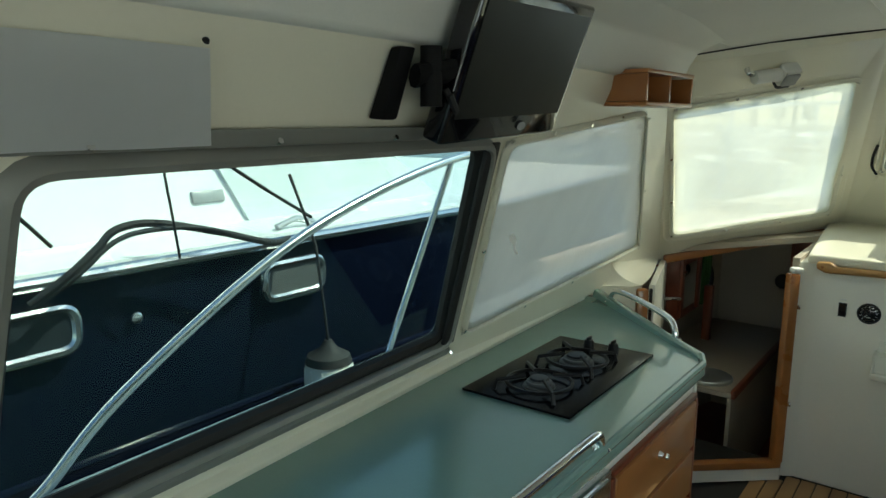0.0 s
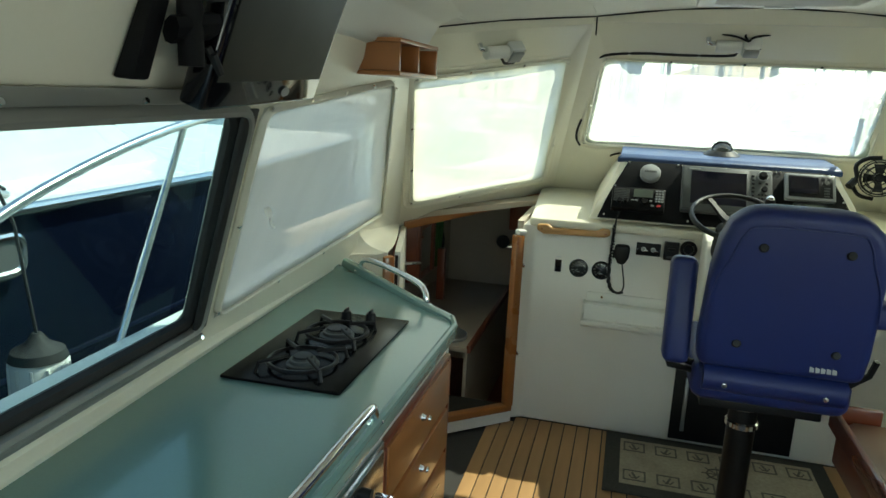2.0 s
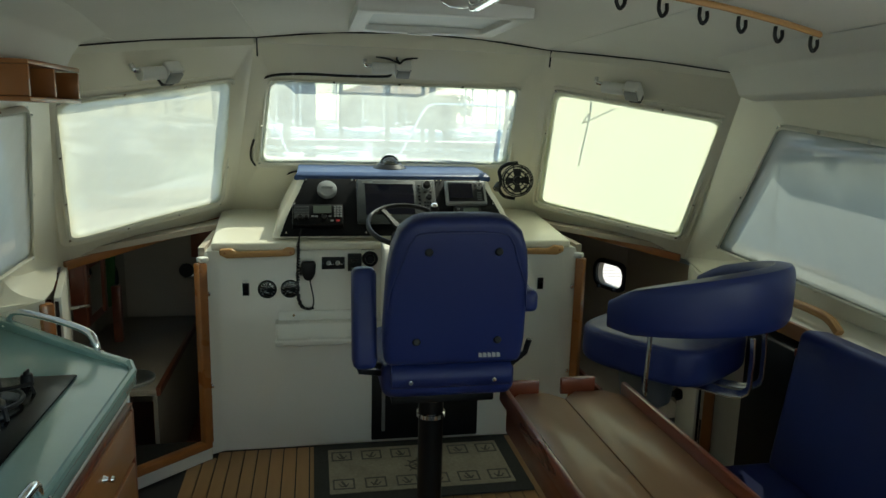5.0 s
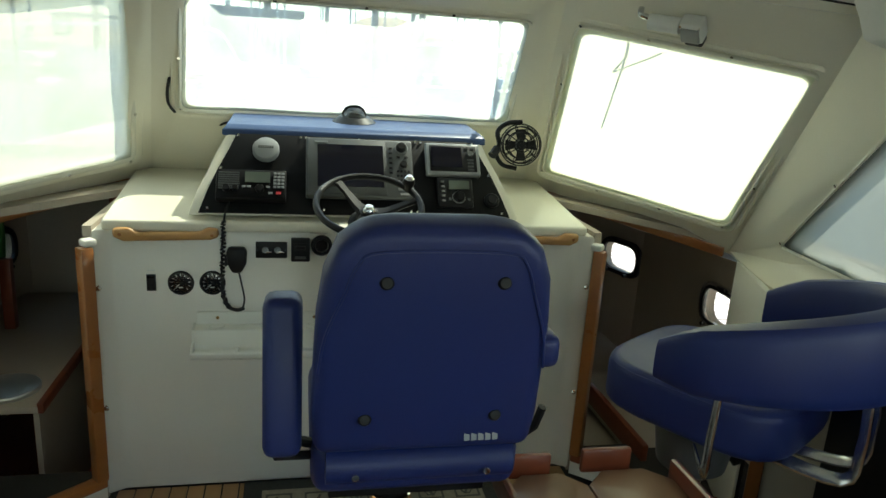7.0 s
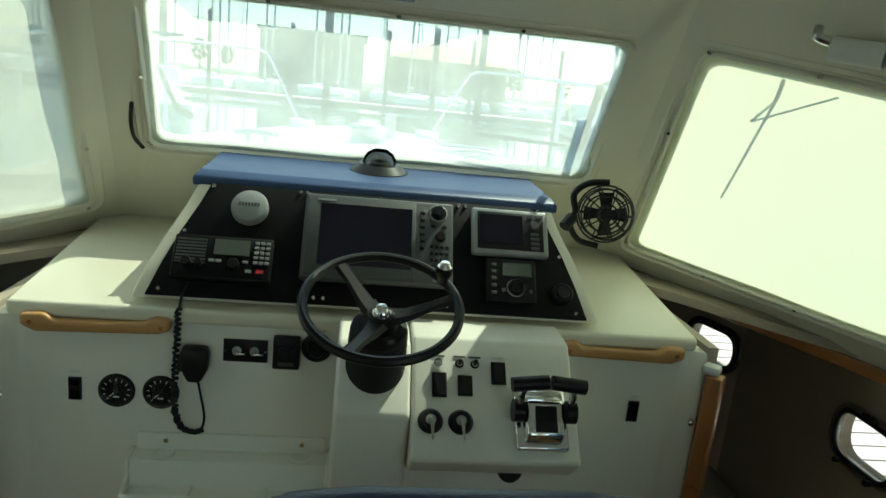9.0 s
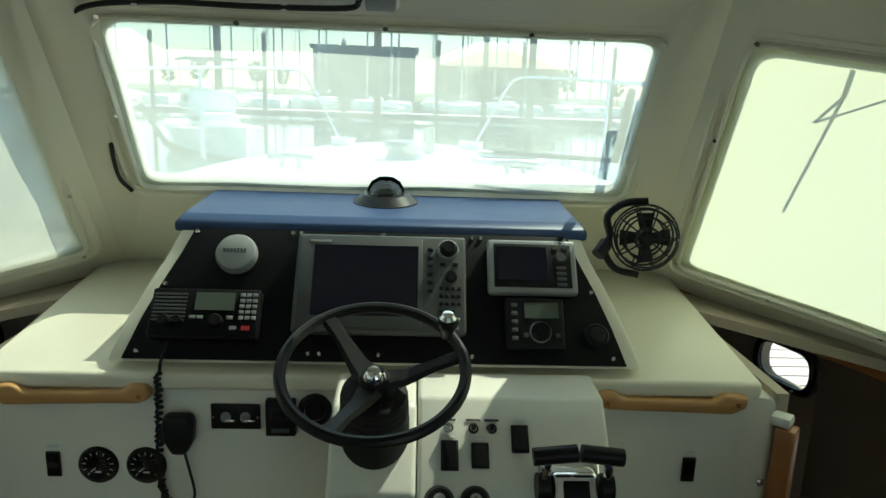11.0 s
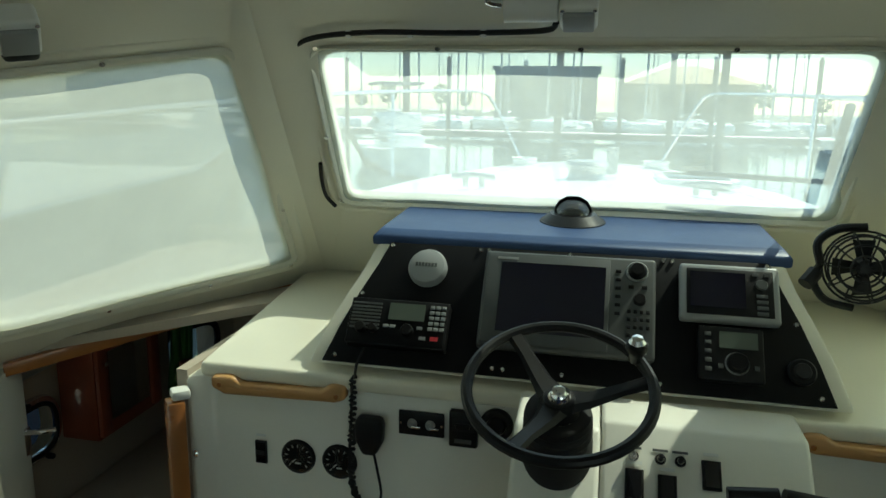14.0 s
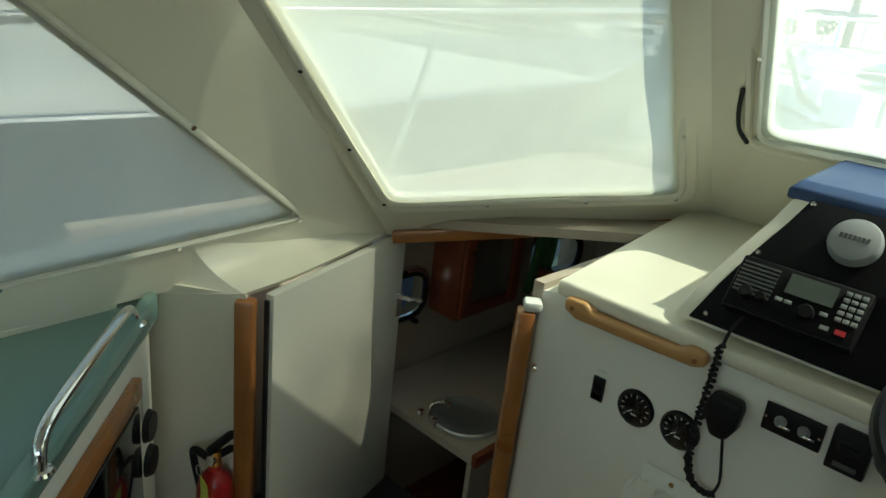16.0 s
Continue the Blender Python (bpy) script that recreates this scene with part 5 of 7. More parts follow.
part("mixer", tube([(-1.30, 5.36, 0.56), (-1.02, 5.36, 0.57)], 0.022, 10), CHROME, shw)
part("head", lathe([(0, 0.02), (0.045, 0.016), (0.05, 0.0)], (-1.28, 5.34, 0.60), (90, 0, 0), n=20), BLACK, shw)
part("hose", tube([(-1.12, 5.35, 0.90), (-1.13, 5.35, 0.60), (-1.14, 5.35, 0.30), (-1.17, 5.35, 0.16), (-1.21, 5.35, 0.22), (-1.20, 5.35, 0.54)], 0.008, 8, curved=6), ALU, shw, "grey shower hose")
part("rail", cyl(0.010, 0.5, (-1.10, 5.36, 0.72)), ALU, shw)
ct = thing("corner_locker", "dark wooden corner locker on the washroom bulkhead", "locker")
part("body", box(0.16, 0.12, 0.30, (-1.15, 5.31, 0.86)), MAHOG, ct, bevel=0.004)
part("front_panel", box(0.11, 0.008, 0.24, (-1.15, 5.246, 0.86)), MAHOG, ct, bevel=0.003)
ps = thing("post", "dark wooden post in the washroom", "post")
part("shaft", box(0.05, 0.05, 0.65, (-1.60, 4.82, 0.30)), MAHOG, ps, bevel=0.004)

# starboard cabin
bk = thing("berth", "low beige berth with a red wooden edge", "berth")
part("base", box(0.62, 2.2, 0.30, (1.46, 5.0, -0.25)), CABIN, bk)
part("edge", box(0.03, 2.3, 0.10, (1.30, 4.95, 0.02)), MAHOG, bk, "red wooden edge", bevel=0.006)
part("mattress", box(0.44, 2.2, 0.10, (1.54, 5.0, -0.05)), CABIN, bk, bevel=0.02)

# portlights
for s in (-1, 1):
    for yc, zc in ((4.105, 0.595), (5.21, 0.545) if s == 1 else (5.12, 0.575)):
        pt = thing("portlight", "oval opening portlight with a chrome rim", "portlight", "portlights", pose(s * 1.775, yc, zc, 0, 0, s * 19.3 if yc > 4.5 else 0))
        Q = rounded([(0, -0.165, 0.10), (0, 0.165, 0.10), (0, 0.165, -0.10), (0, -0.165, -0.10)], 0.095, 7)
        part("rim", tube(Q, 0.020, 8, closed=True, flat=0.8), STEEL if yc < 4.5 else BLACK, pt)
        part("inner_rim", tube([Vector(q) * 0.90 + Vector((-s * 0.016, 0, 0)) for q in Q], 0.009, 8, closed=True), BLACK, pt)
        gl = part("pane", slab([Vector(q) * 0.95 + Vector((s * 0.012, 0, 0)) for q in Q], (s * 0.005, 0, 0)), GLASSCLEAR, pt)
        gl.visible_shadow = False
        for k in (-0.08, 0.08):
            part("dog", lathe([(0, 0.03), (0.010, 0.03), (0.012, 0.012), (0.007, 0)], (-s * 0.02, k, -0.098), (0, -90 * s, 0), n=14), BLACK, pt)
        part("hinge", box(0.02, 0.06, 0.02, (-s * 0.02, 0, 0.105)), BLACK, pt, bevel=0.003)

# ---- wiper motors and wiring ----
def wiper(m, hand, boot=True):
    w0 = thing("wiper_motor", "white wiper motor with a grey bracket", "wiper motor", "wiper motors", m)
    part("barrel", tube([(-0.115 * hand, 0, 0.035), (-0.012 * hand, 0, 0.035)], 0.026, 18), WHITEPL, w0, "white motor barrel")
    part("gearbox", box(0.072, 0.080, 0.05, (0.028 * hand, -0.006, 0.032)), WHITEPL, w0, bevel=0.008, segs=3)
    part("cover", box(0.060, 0.055, 0.012, (0.028 * hand, -0.008, 0.062)), SILVERPL, w0, bevel=0.004)
    if boot:
        part("boot", box(0.062, 0.040, 0.045, (0.03 * hand, -0.050, 0.03)), BLACK, w0, bevel=0.010)
    part("bracket", tube([(-0.12 * hand, 0.012, 0.03), (-0.145 * hand, 0.022, 0.03), (-0.15 * hand, 0.03, 0.01)], 0.010, 8, curved=4), STEEL, w0)
    for k in range(0 if boot else 3):
        part("wire", tube([(0.01 * hand, 0.035, 0.03), ((-0.04 + 0.035 * k) * hand, 0.044, 0.014), ((-0.10 + 0.095 * k) * hand, 0.046 + 0.002 * k, 0.004)], 0.005, 5, curved=5), RUBBER, w0)
    for k in (-1, 1):
        part("screw", cyl(0.004, 0.004, (0.028 * hand + k * 0.03, 0.026, 0.058), n=8), CHROME, w0)
    return w0


def wall_frame(o, quad):
    Q = [Vector(q) for q in quad]
    x = (Q[1] - Q[0]).normalized()
    z = (Q[1] - Q[0]).cross(Q[3] - Q[0]).normalized() * -1
    y = z.cross(x)
    z = z if z.y < 0 else -z
    y = z.cross(x)
    return Matrix(((x.x, y.x, z.x, o[0]), (x.y, y.y, z.y, o[1]), (x.z, y.z, z.z, o[2]), (0, 0, 0, 1)))


wiper(wall_frame((-0.028, 3.728, 1.926), [PT, mirror(PT), WS[1], WS[0]]), 1, False)
wiper(wall_frame((-0.997, 3.372, 1.852), [CT, PT, FL[1], FL[0]]), 1)
wiper(wall_frame((0.985, 3.408, 1.846), [mirror(PT), mirror(CT), FR[1], FR[0]]), 1)
cb = thing("windscreen_cable", "black cable clipped round the windscreen", "cable")
part("cable", tube([(x, y - 0.010, z - 0.016) for x, y, z in ((-0.045, 3.79, 1.892), (-0.075, 3.815, 1.878), (-0.266, 3.820, 1.875), (-0.448, 3.816, 1.877), (-0.60, 3.84, 1.866), (-0.672, 3.895, 1.832), (-0.695, 3.965, 1.770))], 0.006, 6, curved=6), RUBBER, cb)
part("lower_cable", tube([(-0.715, 4.165, 1.54), (-0.735, 4.225, 1.485), (-0.738, 4.265, 1.435), (-0.72, 4.295, 1.40)], 0.006, 6, curved=6), RUBBER, cb)
part("loose_end", tube([(-0.56, 4.40, 1.345), (-0.53, 4.36, 1.36), (-0.505, 4.31, 1.37)], 0.005, 6, curved=4), RUBBER, cb)
for x in (-0.2, -0.36, -0.5):
    part("clip", box(0.012, 0.012, 0.016, (x, 3.812, 1.858)), WHITEPL, cb, bevel=0.002)

# ---- overhead ----
ht = thing("ceiling_light", "white framed flat ceiling light panel", "ceiling light")
hz = 2.031
fr_o = [(-0.275, 2.66), (0.295, 2.66), (0.295, 3.23), (-0.275, 3.23)]
part("frame", ring_wall([(x, y, hz + 0.01) for x, y in fr_o], [(0.01 + (x - 0.01) * 0.80, 2.92 + (y - 2.92) * 0.78, hz + 0.01) for x, y in fr_o], 0.03, (0, 0, -0.045)), WHITEPL, ht, bevel=0.006)
part("diffuser", slab([(0.01 + (x - 0.01) * 0.82, 2.92 + (y - 2.92) * 0.80, hz - 0.012) for x, y in fr_o], (0, 0, 0.01)), DIFFUSER, ht, "frosted diffuser")
part("latch", box(0.10, 0.03, 0.012, (0, 3.19, hz - 0.035)), WHITEPL, ht, bevel=0.003)
lp = thing("dome_lamp", "chrome dome lamp on the headlining", "ceiling lamp", m=pose(0.002, 2.42, 2.041))
part("rim", lathe([(0.0, 0.0), (0.085, 0.0), (0.090, -0.012), (0.082, -0.026), (0.066, -0.032), (0.0, -0.030)], n=36), CHROME, lp, "chrome rim")
part("lens", lathe([(0.062, -0.030), (0.056, -0.044), (0.034, -0.056), (0, -0.060)], n=32), LENSM, lp, "clear glass lens")
part("switch", box(0.016, 0.02, 0.014, (0.03, -0.078, -0.018)), BLACK, lp, bevel=0.003)
hr = thing("overhead_rail", "long stainless overhead grab rail", "grab rail")
part("bar", tube([(0.012, 2.33, 2.02), (0.012, 2.31, 1.975), (0.014, 2.25, 1.962), (0.03, 1.6, 1.962), (0.05, 0.8, 1.962), (0.055, 0.6, 1.965)], 0.0125, 12), CHROME, hr)
for y in (2.31, 1.72, 0.75):
    x = 0.012 + (2.31 - y) * 0.026
    part("post", cyl(0.010, 0.075, (x, y, 1.998), n=14), CHROME, hr)
    part("base_pad", box(0.05, 0.11, 0.012, (x, y, 2.034)), MAHOG, hr, "red wooden pad", bevel=0.004)
hk = thing("hook_rack", "oiled wooden bar with six dark hooks", "hook rack")
P0, P1 = Vector((0.302, 2.06, 1.996)), Vector((0.938, 2.145, 1.922))
mid = P0.lerp(P1, 0.5) + Vector((0, 0, 0.012))
part("bar", tube([P0, P0.lerp(mid, 0.5) + Vector((0, 0, 0.003)), mid, mid.lerp(P1, 0.5) + Vector((0, 0, 0.003)), P1], 0.011, 8, flat=0.7, curved=3), OAK, hk)
for k in range(6):
    p = P0.lerp(P1, 0.03 + 0.188 * k) + Vector((0, 0, 0.008 - 0.016 * abs(k - 2.5) / 2.5 * 0.6))
    part("hook", tube([p + Vector((-0.010, 0, -0.006)), p + Vector((-0.010, 0, -0.030)), p + Vector((0, 0, -0.045)), p + Vector((0.011, 0, -0.033)), p + Vector((0.010, 0, -0.014))], 0.005, 8, curved=4), BLACK, hk, "dark metal hook")

# ---- helm chair ----
ch = thing("helm_chair", "navy vinyl helm chair on a black pedestal", "chair", m=pose(0.032, 0.010, 0.035))


prof = [(-0.235, 0.845), (0.235, 0.845), (0.242, 0.93), (0.234, 1.15), (0.222, 1.24), (0.198, 1.30), (0.155, 1.337), (0.09, 1.345), (-0.09, 1.345), (-0.155, 1.337), (-0.198, 1.30), (-0.222, 1.24), (-0.234, 1.15), (-0.242, 0.93)]


def chair_y(z):
    return 2.495 - (z - 0.94) * 0.19


part("backrest", slab([(x * 0.965, chair_y(z), z) for x, z in prof], (0, 0.10, 0.015)), NAVYVINYL, ch, bevel=0.028, segs=4)
sm = [(-0.222, 1.05), (-0.210, 1.13), (-0.178, 1.215), (-0.155, 1.275), (-0.11, 1.300), (0.11, 1.300), (0.155, 1.275), (0.178, 1.215), (0.210, 1.13), (0.222, 1.05)]
part("back_seam", tube([(x, chair_y(z) - 0.001, z) for x, z in sm], 0.003, 6, curved=4), NAVYVINYL, ch)
for x, z in ((-0.103, 1.24), (0.117, 1.24), (-0.128, 0.938), (0.138, 0.938)):
    part("button", lathe([(0, 0.008), (0.010, 0.007), (0.014, 0.0)], (x, chair_y(z) - 0.0, z), (90 - 10.8, 0, 0), n=16), BLACK, ch, "black button")
for k in range(5):
    part("badge", box(0.012, 0.002, 0.018, (0.085 + k * 0.015, chair_y(0.885) - 0.001, 0.885), (-10, 0, 8)), SILVERPL, ch, "pale stitched badge")
part("seat", box(0.46, 0.46, 0.13, (0, 2.80, 0.775)), NAVYVINYL, ch, bevel=0.04, segs=4)
part("seat_rear_roll", tube([(-0.20, 2.57, 0.80), (0.20, 2.57, 0.80)], 0.045, 14), NAVYVINYL, ch)
for x in (-0.14, 0.14):
    part("rivet", lathe([(0, 0.004), (0.008, 0.003), (0.009, 0)], (x, 2.523, 0.79), (90, 0, 0), n=10), CHROME, ch)
part("armrest", box(0.078, 0.11, 0.33, (-0.288, 2.60, 0.994), (-8, 0, 0)), NAVYVINYL, ch, "navy armrest folded up", bevel=0.022, segs=3)
part("armrest", box(0.06, 0.34, 0.075, (0.262, 2.72, 1.045)), NAVYVINYL, ch, "navy armrest folded down", bevel=0.020, segs=3)
part("arm_bracket", tube([(-0.30, 2.60, 0.85), (-0.27, 2.62, 0.83), (-0.20, 2.64, 0.80)], 0.012, 8), BLACK, ch)
part("adjust_lever", tube([(0.20, 2.60, 0.80), (0.26, 2.58, 0.86), (0.27, 2.57, 0.91)], 0.010, 8), BLACK, ch, "black lever")
part("adjust_lever", tube([(-0.22, 2.62, 0.79), (-0.30, 2.58, 0.815), (-0.315, 2.57, 0.86)], 0.010, 8), BLACK, ch, "black lever")
part("slide_frame", box(0.36, 0.34, 0.04, (-0.01, 2.80, 0.69)), BLACK, ch, bevel=0.006)
part("column", cyl(0.047, 0.69, (-0.02, 2.82, 0.330), n=28), BLACK, ch)
for z in (0.62, 0.55):
    part("collar", lathe([(0.048, -0.012), (0.054, -0.008), (0.054, 0.008), (0.048, 0.012)], (-0.02, 2.82, z), n=28), CHROME if z < 0.6 else STEEL, ch, "bright metal collar")
part("base_flange", lathe([(0, 0.0), (0.16, 0.0), (0.16, 0.012), (0.07, 0.03), (0.05, 0.06), (0, 0.06)], (-0.02, 2.82, -0.033), n=32), BLACK, ch)

# ---- companion chair ----
c2 = thing("companion_chair", "navy vinyl barrel chair on a grey pedestal", "chair", m=pose(0.985, 2.895, 0.04, 0, 0, 33))


def barrel(a0, a1, steps):
    bmb = bmesh.new()
    rings = []
    for k in range(steps + 1):
        t = k / steps
        a = radians(a0 + (a1 - a0) * t)
        lift = math.sin(math.pi * t)
        rx, ry = 0.34, 0.40
        zt, zb = 1.005 + 0.145 * lift ** 0.8, 0.865 + 0.055 * lift
        e = min(1.0, min(t, 1 - t) * 14)
        th_ = 0.045 * (0.45 + 0.55 * e)
        h = (zt - zb) / 2 * (0.75 + 0.25 * e)
        c = Vector((rx * math.cos(a), ry * math.sin(a), (zt + zb) / 2))
        nn = Vector((math.cos(a), math.sin(a), 0))
        rings.append([bmb.verts.new(c + nn * th_ * math.copysign(abs(math.cos(q)) ** 0.5, math.cos(q)) + Vector((0, 0, h * math.copysign(abs(math.sin(q)) ** 0.5, math.sin(q))))) for q in [2 * math.pi * i / 16 for i in range(16)]])
    for p, q in zip(rings, rings[1:]):
        for k in range(16):
            bmb.faces.new((p[k], p[(k + 1) % 16], q[(k + 1) % 16], q[k]))
    bmb.faces.new(rings[0]), bmb.faces.new(rings[-1][::-1])
    return bmb


part("backrest", barrel(172, 368, 26), NAVYVINYL, c2, "wrap-around navy backrest")
part("seat", slab([(0.11 + 0.28 * math.copysign(abs(math.cos(a)) ** 0.55, math.cos(a)), 0.075 + 0.29 * math.copysign(abs(math.sin(a)) ** 0.55, math.sin(a)), 0.645) for a in [2 * math.pi * k / 40 for k in range(40)]], (0, 0, 0.150)), NAVYVINYL, c2, "thick rounded navy seat", bevel=0.03, segs=4)
part("piping", tube([(0.11 + 0.273 * math.copysign(abs(math.cos(a)) ** 0.55, math.cos(a)), 0.075 + 0.283 * math.copysign(abs(math.sin(a)) ** 0.55, math.sin(a)), 0.778) for a in [2 * math.pi * k / 40 for k in range(40)]], 0.005, 6, closed=True), NAVYVINYL, c2)
for a in (195, 262, 285, 345):
    c, s = math.cos(radians(a)), math.sin(radians(a))
    part("stay", tube([(0.31 * c, 0.36 * s, 0.88), (0.32 * c, 0.365 * s, 0.76), (0.31 * c, 0.34 * s, 0.66), (0.18 * c, 0.18 * s + 0.04, 0.640)], 0.020, 10, curved=4, flat=0.35), STEEL, c2, "brushed metal stay")
part("column", cyl(0.040, 0.70, (-0.03, 0.06, 0.32), n=24), STEEL, c2, "bright steel column")
part("swivel", lathe([(0.05, 0.48), (0.10, 0.52), (0.12, 0.66), (0.14, 0.70), (0, 0.70)], (-0.03, 0.06, 0), n=28), GREYPL, c2, "grey swivel housing")
part("clamp_knob", lathe([(0, 0.05), (0.02, 0.05), (0.028, 0.03), (0.014, 0.02), (0.012, 0)], (0.06, 0.0, 0.53), (90, 0, 40), n=16), BLACK, c2)
part("base_flange", lathe([(0, 0), (0.15, 0), (0.15, 0.012), (0.06, 0.04), (0.04, 0.08)], (-0.03, 0.06, -0.038), n=28), GREYPL, c2)

# ---- saloon table with fiddles ----
tb = thing("saloon_table", "varnished red wooden folding table with raised fiddles", "table", m=pose(0.045, 0.04, 0))
TZ = 0.70
TABLE = material("table_veneer", (0.29, 0.155, 0.07), 0.36, grain=0.2, grain_scale=18, stain=0.12, clear=0.15, stretch=(1, 0.1, 1), bump=0.03, bump_scale=60)
for x0, x1, nm in ((0.215, 0.418, "leaf"), (0.422, 0.645, "leaf")):
    part(nm, slab([(x0, 1.0, TZ), (x1, 1.0, TZ), (x1, 2.60, TZ), ((x0 * 0.25 + x1 * 0.75), 2.655, TZ), ((x0 * 0.75 + x1 * 0.25), 2.655, TZ), (x0, 2.60, TZ)], (0, 0, -0.02)), TABLE, tb, "varnished table leaf", bevel=0.003)
part("fiddle", box(0.022, 1.66, 0.065, (0.204, 1.83, TZ + 0.008)), MAHOG, tb, "raised red fiddle rail", bevel=0.008)
part("fiddle", box(0.022, 1.60, 0.065, (0.656, 1.83, TZ + 0.008)), MAHOG, tb, "raised red fiddle rail", bevel=0.008)
part("end_fiddle", box(0.145, 0.020, 0.065, (0.275, 2.675, TZ + 0.012)), MAHOG, tb, "short red end fiddle", bevel=0.008)
part("end_fiddle", box(0.135, 0.020, 0.065, (0.50, 2.685, TZ + 0.012)), MAHOG, tb, "short red end fiddle", bevel=0.008)
part("apron", box(0.44, 1.58, 0.10, (0.43, 1.83, TZ - 0.075)), MAHOG, tb, bevel=0.006)
for y in (1.35, 2.35):
    part("leg", cyl(0.04, 0.60, (0.43, y, 0.302), n=20), STEEL, tb)
    part("foot", lathe([(0, 0), (0.12, 0), (0.12, 0.01), (0.05, 0.03)], (0.43, y, 0.001), n=24), STEEL, tb)

# ---- settee ----
so = thing("settee", "navy vinyl settee along the saloon side", "sofa", m=pose(0.015, 0.07, 0))
part("base", box(0.60, 2.7, 0.30, (1.30, 1.15, 0.152)), PANEL, so, bevel=0.006)
part("seat_cushion", box(0.62, 2.66, 0.15, (1.27, 1.15, 0.38)), NAVYVINYL, so, "navy seat cushion", bevel=0.035, segs=4)
part("back_cushion", box(0.13, 2.60, 0.54, (1.29, 1.15, 0.70), (0, 8, 0)), NAVYVINYL, so, "navy back cushion", bevel=0.035, segs=4)
lk = thing("side_locker", "dark locker end beside the settee", "locker")
part("body", box(0.35, 0.30, 0.86, (1.50, 2.72, 0.43)), BLACK, lk, bevel=0.006)
part("trim", box(0.36, 0.02, 0.03, (1.50, 2.57, 0.86)), MAHOG, lk, bevel=0.005)
for k in range(6):
    part("stud", lathe([(0, 0.006), (0.008, 0.004), (0.009, 0)], (1.36, 2.568, 0.80 - k * 0.045), (90, 0, 0), n=10), STEEL, lk)
lg = thing("side_shelf", "cream shelf under the starboard windows", "shelf")
part("board", slab([(1.40, -1.2, 0.90), (1.40, 2.86, 0.90), (1.47, 3.25, 0.93), (1.66, 3.25, 0.93), (1.66, -1.2, 0.90)], (0, 0, 0.03)), GELCOAT, lg, bevel=0.006)
part("edge", slab([(1.385, -1.2, 0.875), (1.385, 2.86, 0.875), (1.385, 2.86, 0.935), (1.385, -1.2, 0.935)], (0.02, 0, 0)), TEAK, lg, "varnished wooden edge", bevel=0.005)
gr = thing("grab_rail", "oiled teak grab rail on the side shelf", "grab rail")
part("rail", tube([(1.50, 2.95, 0.94), (1.48, 2.88, 0.975), (1.47, 2.75, 0.985), (1.46, 2.60, 0.98), (1.45, 2.52, 0.945)], 0.018, 8, curved=4, flat=0.7), OAK, gr)

# ---- floor mat ----
mt = thing("floor_mat", "dark bordered beige mat with ship motifs", "mat")
MATB = material("mat_border", (0.05, 0.05, 0.045), 0.95, grain=0.4, grain_scale=90, bump=0.6, bump_scale=300)
MATC = material("mat_weave", (0.36, 0.32, 0.24), 0.95, grain=0.3, grain_scale=70, stain=0.25, stain_scale=9, bump=0.6, bump_scale=300)
MATD = material("mat_motif", (0.14, 0.13, 0.11), 0.95, grain=0.3, grain_scale=80)
part("border", box(1.0, 0.56, 0.012, (0.075, 3.50, 0.009)), MATB, mt, bevel=0.005)
part("field", box(0.86, 0.42, 0.004, (0.075, 3.50, 0.0165)), MATC, mt)
for k in range(6):
    for j, y in enumerate((3.365, 3.635)):
        x = -0.29 + k * 0.146
        part("motif", ring_wall([(x - 0.05, y - 0.045, 0.0185), (x + 0.05, y - 0.045, 0.0185), (x + 0.05, y + 0.045, 0.0185), (x - 0.05, y + 0.045, 0.0185)],
                                [(x - 0.042, y - 0.037, 0.0185), (x + 0.042, y - 0.037, 0.0185), (x + 0.042, y + 0.037, 0.0185), (x - 0.042, y + 0.037, 0.0185)], 0.004, (0, 0, 0.002), k=2), MATD, mt)
        part("anchor", box(0.010, 0.055, 0.002, (x, y, 0.0195), (0, 0, 20 * (-1) ** k)), MATD, mt)
        part("anchor", tube([(x - 0.022, y, 0.0195), (x - 0.01, y - 0.022, 0.0195), (x + 0.01, y - 0.022, 0.0195), (x + 0.022, y, 0.0195)], 0.003, 5), MATD, mt)
for a in range(8):
    part("wheel_motif", box(0.07, 0.006, 0.002, (0.075 + 0.035 * math.cos(radians(45 * a)), 3.50 + 0.035 * math.sin(radians(45 * a)), 0.0195), (0, 0, 45 * a)), MATD, mt)
part("wheel_motif", tube([(0.075 + 0.045 * math.cos(2 * math.pi * k / 20), 3.50 + 0.045 * math.sin(2 * math.pi * k / 20), 0.0195) for k in range(20)], 0.004, 5, closed=True), MATD, mt)

# dark joints in the headlining corners
for s in (-1, 1):
    for x, y, z, h in ((0.658, 3.594, 1.955, 0.075), (1.258, 2.948, 1.825, 0.06)):
        b = box(0.006, 0.006, h, (s * x + 0.012, y, z), (12, 0, 0))
        tagged(finish(b, "corner_joint", RUBBER), "dark open joint in the corner of the moulding", "joint", "corner joints", "structure")

